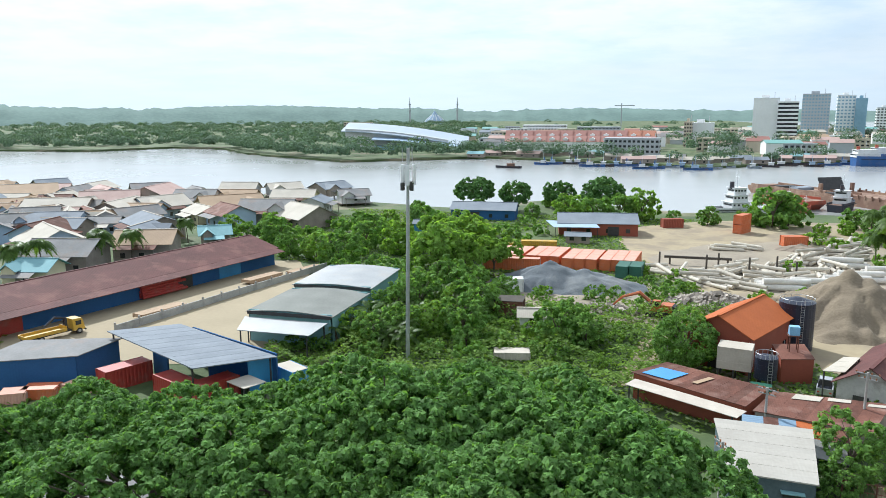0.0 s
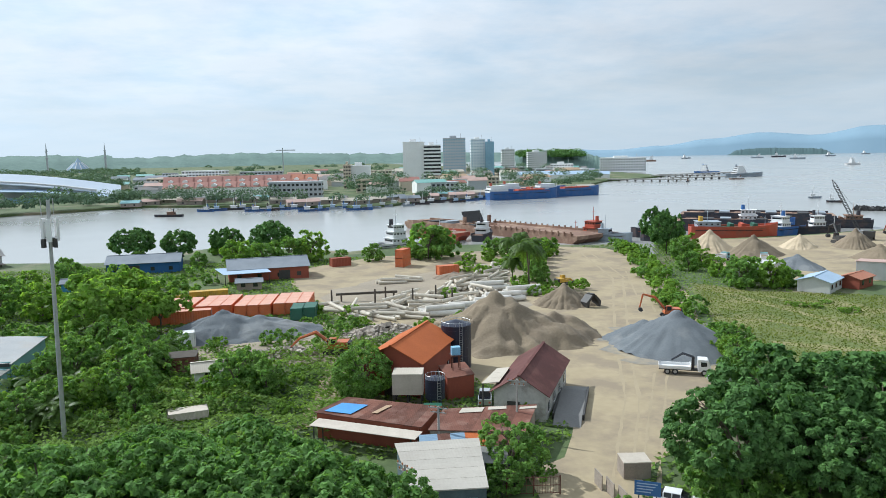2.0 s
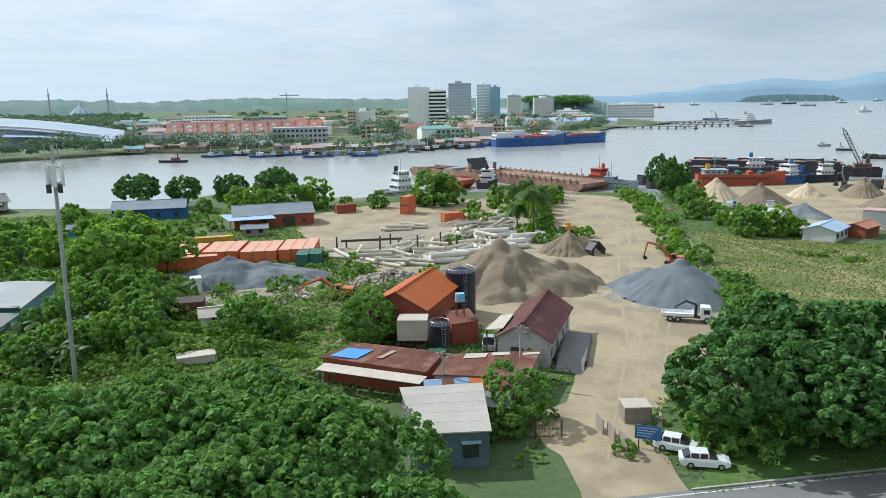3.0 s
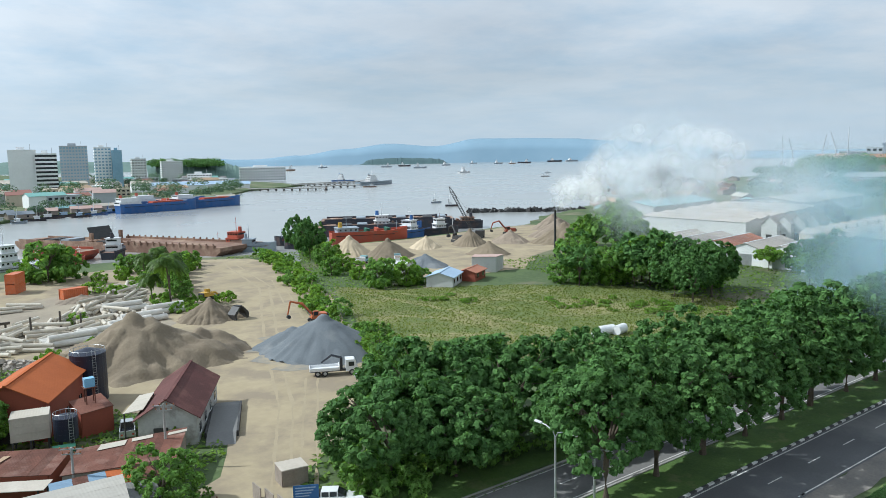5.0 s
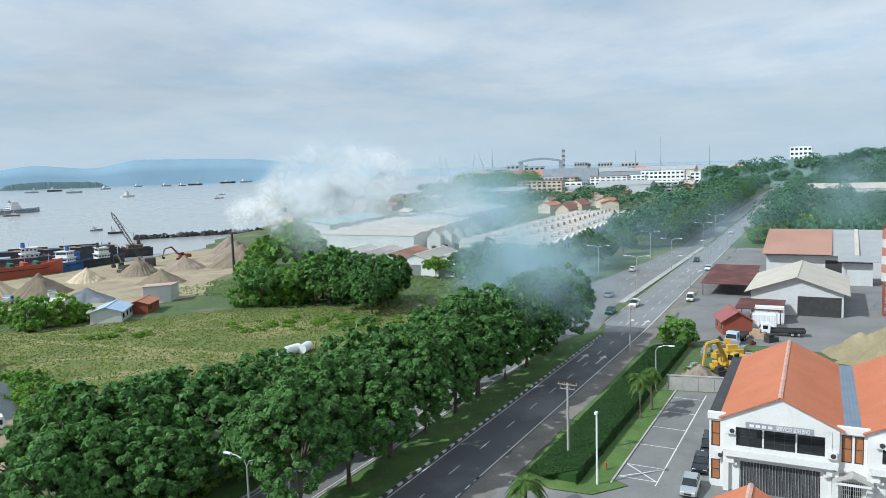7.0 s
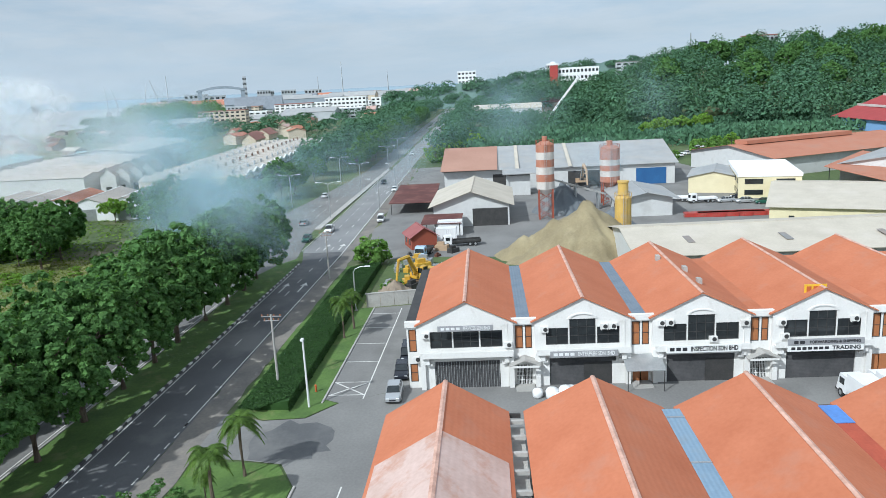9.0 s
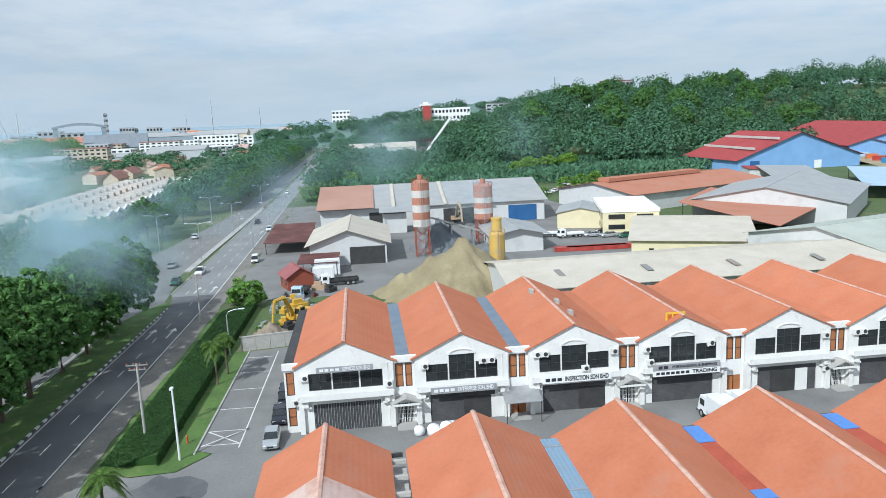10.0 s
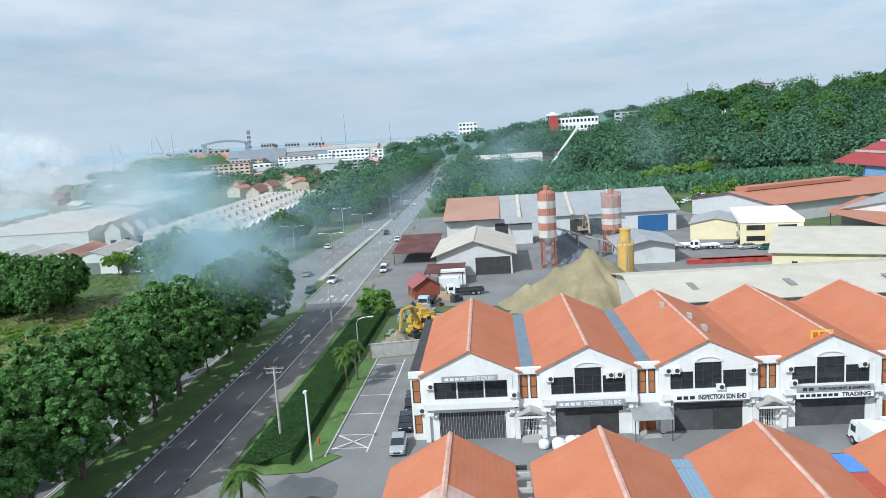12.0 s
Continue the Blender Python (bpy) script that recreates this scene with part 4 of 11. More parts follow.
# the nearer terrace, seen from above
def near_unit(x, y, rot, gutter, fade=None, blue=False):
    u = thing("terrace_unit", x, y, 0, rot, "orange ribbed sheet roof of a terrace unit with pale ridge cap" if not fade else "orange terrace roof with a faded band of sheets", "shop building", "near terrace of shop units")
    h = 4.75 if fade else 5.3
    L = 46.0
    gable_roof(u, -L, 0.0, h, EAVE, RIDGE_Z, ORANGE_ROOF, 0.3, fade)
    bm = bmesh.new()
    box(bm, -L, -0.3, -h, -h + 0.2, 0, EAVE - 0.15)
    box(bm, -L, -0.3, h - 0.2, h, 0, EAVE - 0.15)
    box(bm, -0.3, -0.1, -h, h, 0, EAVE - 0.15)
    v = [bm.verts.new(c) for c in ((-0.1, -h, EAVE - 0.15), (-0.1, h, EAVE - 0.15), (-0.1, 0, RIDGE_Z - 0.15))]
    bm.faces.new(v)
    part("wall", bm, WHITE_WALL, u)
    y0, y1 = -h - (12.1 - 10.6) + 0.1, -h
    if gutter == "blue":
        bm = bmesh.new()
        slab(bm, [(-L, y0, EAVE + 0.02), (-0.4, y0, EAVE + 0.02), (-0.4, y1, EAVE + 0.02), (-L, y1, EAVE + 0.02)], 0.06)
        part("gutter_sheet", bm, BLUE_SHEET, u)
        for gx in (-2, -9, -16, -23):
            part("gutter_strap", boxes((gx, gx + 0.12, y0, y1, EAVE + 0.03, EAVE + 0.1)), GREY_STEEL, u)
    elif gutter == "open":
        part("gutter_slab", boxes((-L, -0.4, y0, y1, EAVE - 1.4, EAVE - 1.2)), CONCRETE, u)
        for i in range(10):
            part("gutter_beam", boxes((-1.2 - i * 2.6, -0.9 - i * 2.6, y0, y1, EAVE - 0.6, EAVE - 0.3)), CONCRETE, u)
    else:
        bm = bmesh.new()
        slab(bm, [(-L, y0, EAVE - 0.02), (-0.4, y0, EAVE - 0.02), (-0.4, y1, EAVE - 0.02), (-L, y1, EAVE - 0.02)], 0.06)
        part("gutter_sheet", bm, surface("red_gutter", (0.42, 0.10, 0.06), (0.34, 0.08, 0.05), 0.5, 4, 0.55, ribs=0.35, rib_axis="Y"), u)
        for gx in (-3.6, -12.5):
            part("patch_sheet", boxes((gx, gx + (3.0 if gx > -5 else 1.2), y0, y1, EAVE, EAVE + 0.06)), surface("bright_blue_sheet", (0.10, 0.25, 0.62), (0.09, 0.2, 0.5), 1, 4, 0.5), u, "bright blue patch sheet")
    part("fascia", boxes((-0.12, 0.1, -h - 1.2, h, EAVE - 0.55, EAVE - 0.2)), DARK_STEEL, u)
    return u


for k, (yy, gut) in enumerate([(5.2, "open"), (-6.6, "blue"), (-18.6, "red"), (-30.8, "red"), (-43.2, "red"), (-55.4, "red")]):
    near_unit(55.3 + sa * 12 * k + 0.25, yy, ROW_ROT, gut, (-17.0, -8.4) if k == 0 else None)


# ---- more materials ----
MAROON = surface("maroon_roof", (0.145, 0.062, 0.056), (0.098, 0.045, 0.041), 0.2, 3, 0.6, ribs=0.4, rib_axis="X", stain=(0.24, 0.12, 0.095), stain_scale=0.25, stain_amount=0.5)
RED_ROOF = surface("red_roof", (0.36, 0.07, 0.07), (0.29, 0.055, 0.055), 0.2, 3, 0.5, ribs=0.5, rib_axis="X")
RUST = surface("rusty_sheet", (0.19, 0.085, 0.06), (0.115, 0.052, 0.038), 0.5, 4, 0.75, spread=0.28, ribs=0.25, rib_axis="X", stain=(0.28, 0.18, 0.145), stain_scale=0.35, stain_amount=0.6)
SALMON = surface("salmon_roof", (0.47, 0.21, 0.135), (0.39, 0.17, 0.11), 0.15, 3, 0.6, ribs=0.4, rib_axis="X", stain=(0.36, 0.20, 0.15), stain_scale=0.15, stain_amount=0.6)
BRIGHT_ORANGE = surface("orange_painted_roof", (0.47, 0.135, 0.045), (0.39, 0.11, 0.038), 0.3, 3, 0.5, ribs=0.3, rib_axis="X")
BRICK_RED = surface("red_wall", (0.30, 0.075, 0.04), (0.24, 0.06, 0.035), 0.4, 4, 0.7)
ZINC = surface("zinc_sheet", (0.41, 0.415, 0.41), (0.33, 0.335, 0.34), 0.25, 3, 0.5, metal=0.15, ribs=0.3, rib_axis="X", stain=(0.42, 0.38, 0.33), stain_scale=0.2, stain_amount=0.5)
ZINC_WHITE = surface("white_sheet", (0.545, 0.495, 0.415), (0.455, 0.41, 0.34), 0.25, 3, 0.55, ribs=0.3, rib_axis="X", stain=(0.55, 0.50, 0.44), stain_scale=0.2, stain_amount=0.5)
SLATE_SHEET = surface("slate_blue_sheet", (0.26, 0.285, 0.315), (0.2, 0.222, 0.25), 0.25, 3, 0.45, spread=0.06, ribs=0.3, rib_axis="X")
SKY_SHEET = surface("pale_blue_sheet", (0.42, 0.53, 0.66), (0.35, 0.45, 0.57), 0.25, 3, 0.45, ribs=0.3, rib_axis="X")
GREY_SHEET = surface("grey_sheet", (0.27, 0.265, 0.26), (0.20, 0.197, 0.193), 0.25, 3, 0.6, ribs=0.3, rib_axis="X", stain=(0.3, 0.22, 0.17), stain_scale=0.2, stain_amount=0.5)
OLIVE_SHEET = surface("weathered_grey_sheet", (0.24, 0.245, 0.22), (0.185, 0.19, 0.17), 0.25, 3, 0.6, ribs=0.3, rib_axis="X")
TAN_SHEET = surface("tan_sheet", (0.46, 0.33, 0.22), (0.37, 0.265, 0.175), 0.25, 3, 0.6, ribs=0.3, rib_axis="X")
PINK_SHEET = surface("pinkish_sheet", (0.54, 0.39, 0.34), (0.45, 0.31, 0.27), 0.25, 3, 0.6, ribs=0.3, rib_axis="X")
TEAL_SHEET = surface("teal_sheet", (0.27, 0.46, 0.48), (0.22, 0.38, 0.4), 0.25, 3, 0.5, ribs=0.3, rib_axis="X")
BLUE_WALL = surface("blue_painted_wall", (0.045, 0.13, 0.30), (0.035, 0.10, 0.24), 0.3, 4, 0.6, ribs=0.3, rib_axis="X")
BLUE_BRIGHT = surface("bright_blue_paint", (0.06, 0.28, 0.55), (0.05, 0.22, 0.45), 0.4, 4, 0.5)
TIMBER_WALL = surface("weathered_board_wall", (0.36, 0.31, 0.26), (0.25, 0.21, 0.18), 0.5, 5, 0.8, ribs=0.2, rib_axis="X", ribs_depth=0.02)
CREAM_WALL = surface("cream_wall", (0.72, 0.64, 0.42), (0.64, 0.56, 0.36), 0.4, 4, 0.75)
PALE_WALL = surface("pale_grey_wall", (0.62, 0.62, 0.61), (0.52, 0.52, 0.51), 0.3, 4, 0.75, stain=(0.4, 0.39, 0.37), stain_scale=0.3, stain_amount=0.5)
LIGHT_BLUE_WALL = surface("light_blue_wall", (0.24, 0.40, 0.66), (0.20, 0.35, 0.59), 0.2, 3, 0.6, ribs=0.5, rib_axis="X", ribs_depth=0.02)
RED_PAINT = surface("red_container_paint", (0.42, 0.045, 0.035), (0.33, 0.04, 0.03), 0.6, 4, 0.5, stain=(0.25, 0.12, 0.09), stain_scale=0.7, stain_amount=0.5)
ORANGE_PAINT = surface("orange_container_paint", (0.62, 0.16, 0.055), (0.52, 0.13, 0.045), 0.6, 4, 0.5, stain=(0.4, 0.2, 0.14), stain_scale=0.7, stain_amount=0.5)
SALMON_TOP = surface("pale_salmon_container_top", (0.66, 0.40, 0.31), (0.58, 0.32, 0.24), 0.5, 4, 0.6, ribs=0.3, rib_axis="X")
GREEN_PAINT = surface("green_container_paint", (0.03, 0.13, 0.085), (0.025, 0.10, 0.065), 0.6, 4, 0.5)
YELLOW_PAINT = surface("yellow_machine_paint", (0.62, 0.38, 0.04), (0.5, 0.29, 0.035), 0.6, 5, 0.45, stain=(0.25, 0.16, 0.08), stain_scale=0.9, stain_amount=0.6)
ORANGE_MACHINE = surface("orange_machine_paint", (0.55, 0.14, 0.035), (0.42, 0.10, 0.03), 0.6, 5, 0.45, stain=(0.22, 0.1, 0.05), stain_scale=0.9, stain_amount=0.6)
RUBBER = surface("black_rubber", (0.022, 0.022, 0.022), (0.03, 0.03, 0.03), 1, 6, 0.85)
NAVY_PLASTIC = surface("navy_plastic", (0.018, 0.022, 0.045), (0.014, 0.018, 0.035), 0.6, 4, 0.35)
TANK_PANEL = surface("pale_tank_panel", (0.56, 0.50, 0.42), (0.46, 0.40, 0.33), 0.6, 4, 0.7)
WHITE_PAINT = surface("white_paint", (0.80, 0.80, 0.80), (0.72, 0.72, 0.72), 0.6, 5, 0.35)
SILVER_PAINT = surface("silver_paint", (0.55, 0.56, 0.57), (0.50, 0.51, 0.52), 0.6, 5, 0.25, metal=0.5)
BLACK_PAINT = surface("black_paint", (0.02, 0.022, 0.03), (0.025, 0.027, 0.035), 0.6, 5, 0.2)
GREEN_CAR = surface("green_paint", (0.02, 0.10, 0.07), (0.02, 0.08, 0.06), 0.6, 5, 0.25)
SAND = surface("tan_sand", (0.25, 0.20, 0.135), (0.18, 0.142, 0.098), 0.25, 2.5, 0.95, bump=0.6, bump_dist=0.15, stain=(0.22, 0.17, 0.12), stain_scale=0.2, stain_amount=0.6)
SAND_PALE = surface("pale_sand", (0.56, 0.46, 0.32), (0.46, 0.37, 0.25), 0.25, 2.5, 0.95, bump=0.6, bump_dist=0.15)
GRAVEL = surface("blue_grey_gravel", (0.155, 0.172, 0.185), (0.115, 0.128, 0.14), 0.2, 4, 0.95, bump=0.7, bump_dist=0.12, stain=(0.3, 0.3, 0.29), stain_scale=0.15, stain_amount=0.5)
RUBBLE = surface("pale_rubble", (0.42, 0.37, 0.31), (0.30, 0.26, 0.22), 0.6, 3, 0.9, spread=0.25, island=True)
PIPE_CONC = surface("pale_concrete_pile", (0.62, 0.59, 0.54), (0.50, 0.47, 0.42), 0.5, 3, 0.85, spread=0.18, island=True)
LOG = surface("pale_log", (0.60, 0.55, 0.46), (0.47, 0.42, 0.34), 0.5, 3, 0.85, spread=0.2)
LOG_DARK = surface("dark_pile", (0.09, 0.075, 0.06), (0.06, 0.05, 0.04), 0.5, 4, 0.85)
MUD = surface("brown_mound", (0.30, 0.24, 0.18), (0.22, 0.175, 0.13), 0.4, 3, 0.95, bump=0.6, bump_dist=0.15)
KHAKI = surface("khaki_aggregate", (0.29, 0.24, 0.14), (0.22, 0.18, 0.105), 0.25, 2.5, 0.95, bump=0.5, bump_dist=0.12, stain=(0.36, 0.31, 0.19), stain_scale=0.2, stain_amount=0.6)


# ---- makers of things ----
def hall(name, x, y, rot, L, W, eave, ridge, wall, roof, label, category="building", group="", over=0.5, doors=(), windows=0, gable=None, floor=0.0, stilts=False, cap=None, rise_windows=0.0, z=0.0):
    """A gabled building, its ridge along its own x. doors: (side, at, width, height, material)."""
    b = thing(name, x, y, z, rot, label, category, group)
    hw, hl = W / 2, L / 2
    far = math.hypot(x, y) > 400
    bm = boxes((-hl, hl, -hw, -hw + 0.2, floor, eave), (-hl, hl, hw - 0.2, hw, floor, eave), (-hl, -hl + 0.2, -hw + 0.2, hw - 0.2, floor, eave), (hl - 0.2, hl, -hw + 0.2, hw - 0.2, floor, eave))
    walls = bm
    if ridge > eave + 0.05:
        for s in (-1, 1):
            bm = walls if far and not gable else bmesh.new()
            xa, xb = (s * hl, s * (hl - 0.2))
            A = [bm.verts.new(c) for c in ((xa, -hw, eave), (xa, hw, eave), (xa, 0, ridge - 0.06))]
            B = [bm.verts.new(c) for c in ((xb, -hw, eave), (xb, hw, eave), (xb, 0, ridge - 0.06))]
            bm.faces.new(A if s > 0 else A[::-1]); bm.faces.new(B[::-1] if s > 0 else B)
            for i in range(3):
                bm.faces.new((A[i], A[(i + 1) % 3], B[(i + 1) % 3], B[i]))
            if bm is not walls:
                part("gable_wall", bm, gable or wall, b)
    part("wall", walls, wall, b)
    rise = (ridge - eave) / hw
    both = bmesh.new() if far else None
    for s in (-1, 1):
        bm = both or bmesh.new()
        c = [(-hl - over, 0, ridge), (hl + over, 0, ridge), (hl + over, s * (hw + over), eave - rise * over), (-hl - over, s * (hw + over), eave - rise * over)]
        slab(bm, c if s < 0 else c[::-1], 0.1)
        if not far:
            part("roof_slope", bm, roof, b)
    if far:
        part("roof", both, roof, b)
    if not far or cap:
        part("ridge_cap", boxes((-hl - over, hl + over, -0.2, 0.2, ridge - 0.05, ridge + 0.06)), cap or roof, b)
    for side, at, w, h, mt in doors:
        if side in "ab":
            yy = -hw if side == "a" else hw
            bm = boxes((at - w / 2, at + w / 2, yy - 0.06, yy + 0.06, floor, floor + h))
        else:
            xx = -hl if side == "c" else hl
            bm = boxes((xx - 0.06, xx + 0.06, at - w / 2, at + w / 2, floor, floor + h))
        part("door", bm, mt, b)
    if windows and math.hypot(x, y) < 720:
        for s in ((-1, 1) if math.hypot(x, y) < 190 else (-1,)):
            for i in range(windows):
                wx = -hl + L * (i + 0.5) / windows
                z0 = floor + 0.9 + rise_windows
                w = part("window", boxes((wx - 0.55, wx + 0.55, s * hw - 0.05, s * hw + 0.05, z0, z0 + 1.1)), GLASS_DARK, b)
                if math.hypot(x, y) < 130:
                    part("window_frame", boxes((wx - 0.65, wx + 0.65, s * hw - 0.09, s * hw + 0.09, z0 - 0.1, z0), (wx - 0.03, wx + 0.03, s * hw - 0.07, s * hw + 0.07, z0, z0 + 1.1)), WHITE_PAINT, w)
    if stilts:
        for i in range(4):
            for s in (-1, 1):
                px = -hl + 0.3 + (L - 0.6) * i / 3
                part("stilt", boxes((px - 0.12, px + 0.12, s * (hw - 0.3) - 0.12, s * (hw - 0.3) + 0.12, -2.2, floor)), LOG_DARK, b)
        part("floor_deck", boxes((-hl - 0.8, hl + 0.8, -hw - 0.8, hw + 0.8, floor - 0.15, floor)), TIMBER_WALL, b)
    return b


def lean_roof(name, corners, thick, material, label, category="shed", posts=True, wall=None, wall_inset=0.4):
    """A sheet roof over four corners (x, y, z), on posts or walls."""
    cx = sum(c[0] for c in corners) / 4
    cy = sum(c[1] for c in corners) / 4
    b = thing(name, cx, cy, 0, 0, label, category)
    loc = [(c[0] - cx, c[1] - cy, c[2]) for c in corners]
    bm = bmesh.new()
    slab(bm, loc, thick)
    if bm.faces[:] and loc:
        bmesh.ops.recalc_face_normals(bm, faces=bm.faces)
    if name in ("rusty_roof", "white_roofed_house", "open_shed", "awning_roof"):
        # single sheets, lapped over one another
        bm.free()
        p0, p1, p2, p3 = [Vector(c) for c in loc]
        if (p1 - p0).length > (p2 - p1).length:
            p0, p1, p2, p3 = p1, p2, p3, p0
        k = max(2, round((p2 - p1).length / 1.05))
        for i in range(k):
            f, g = i / k, (i + 1.03) / k
            lift = Vector((0, 0, 0.014 * (i % 2)))
            bm = bmesh.new()
            slab(bm, [p0.lerp(p3, f) + lift, p1.lerp(p2, f) + lift, p1.lerp(p2, g) + lift, p0.lerp(p3, g) + lift], thick)
            bmesh.ops.recalc_face_normals(bm, faces=bm.faces)
            part("roof_sheet", bm, material, b)
    else:
        part("roof", bm, material, b)
    ins = [(c[0] * (1 - wall_inset / 5), c[1] * (1 - wall_inset / 5), c[2] - thick) for c in loc]
    if wall:
        for i in range(4):
            p, q = ins[i], ins[(i + 1) % 4]
            bm = bmesh.new()
            d = (Vector(q) - Vector(p)); d.z = 0; d.normalize()
            o = Vector((-d.y, d.x, 0)) * 0.1
            vs = [bm.verts.new(v) for v in ((p[0] - o.x, p[1] - o.y, 0), (q[0] - o.x, q[1] - o.y, 0), (q[0] - o.x, q[1] - o.y, q[2]), (p[0] - o.x, p[1] - o.y, p[2]),
                                            (p[0] + o.x, p[1] + o.y, 0), (q[0] + o.x, q[1] + o.y, 0), (q[0] + o.x, q[1] + o.y, q[2]), (p[0] + o.x, p[1] + o.y, p[2]))]
            for f in ((0, 1, 2, 3), (7, 6, 5, 4), (0, 4, 5, 1), (1, 5, 6, 2), (2, 6, 7, 3), (3, 7, 4, 0)):
                bm.faces.new([vs[k] for k in f])
            part("wall", bm, wall, b)
    elif posts:
        for p in ins:
            part("post", boxes((p[0] - 0.08, p[0] + 0.08, p[1] - 0.08, p[1] + 0.08, 0, p[2])), DARK_STEEL, b)
    return b


def container(x, y, z, rot, L, material, label, top=None, group="", height=2.6):
    """A shipping container with ribbed sides, corner posts and doors."""
    c = thing("container", x, y, z, rot, label, "container", group)
    hl, hw = L / 2, 1.22
    n = max(8, int(L / 0.5))
    side = []
    for i in range(n):
        xa, st = -hl + 0.15 + (L - 0.3) * i / n, (L - 0.3) / n
        side += [(xa, hw - 0.05), (xa + st * 0.25, hw - 0.05), (xa + st * 0.38, hw - 0.005), (xa + st * 0.8, hw - 0.005), (xa + st * 0.95, hw - 0.05)]
    bm = bmesh.new()
    slab(bm, [(px, py, height - 0.06) for px, py in side[::-1]] + [(px, -py, height - 0.06) for px, py in side], height - 0.18)
    part("body", bm, material, c)
    bm = bmesh.new()
    for sx in (-1, 1):
        for sy in (-1, 1):
            box(bm, sx * hl - (0.12 if sx > 0 else 0), sx * hl + (0 if sx > 0 else 0.12), sy * hw - (0.12 if sy > 0 else 0), sy * hw + (0 if sy > 0 else 0.12), 0, height)
    for sy in (-1, 1):
        box(bm, -hl, hl, sy * (hw - 0.04) - 0.04, sy * (hw - 0.04) + 0.04, 0, 0.14)
        box(bm, -hl, hl, sy * (hw - 0.04) - 0.04, sy * (hw - 0.04) + 0.04, height - 0.1, height)
    part("corner_frame", bm, material, c)
    part("top_panel", boxes((-hl + 0.1, hl - 0.1, -hw + 0.1, hw - 0.1, height - 0.06, height - 0.02)), top or material, c)
    for s in (-1, 1):
        d = part("door", boxes((hl - 0.06, hl - 0.01, 0.02 if s > 0 else -hw + 0.14, hw - 0.14 if s > 0 else -0.02, 0.15, height - 0.12)), material, c)
        part("lock_bar", boxes((hl - 0.01, hl + 0.03, s * 0.35 - 0.02, s * 0.35 + 0.02, 0.2, height - 0.2), (hl - 0.01, hl + 0.03, s * 0.75 - 0.02, s * 0.75 + 0.02, 0.2, height - 0.2)), GREY_STEEL, d)
    return c


def wheel(parent, x, y, r, w, name="wheel"):
    m = Matrix.Translation((x, y, r)) @ Matrix.Rotation(radians(90), 4, "X")
    bm = bmesh.new()
    cyl(bm, 0, 0, -w / 2, w / 2, r, n=16, m=m)
    t = part(name, bm, RUBBER, parent)
    bm = bmesh.new()
    cyl(bm, 0, 0, -w / 2 - 0.015, w / 2 + 0.015, r * 0.55, n=12, m=m)
    part("rim", bm, GREY_STEEL, t)
    return t


def loft(bm, sections):
    """Joins rings of points, each list of the same length, and closes the ends."""
    rings = [[bm.verts.new(p) for p in s] for s in sections]
    n = len(rings[0])
    for a, b in zip(rings, rings[1:]):
        for k in range(n):
            bm.faces.new((a[k], a[(k + 1) % n], b[(k + 1) % n], b[k]))
    bm.faces.new(rings[0][::-1])
    bm.faces.new(rings[-1])


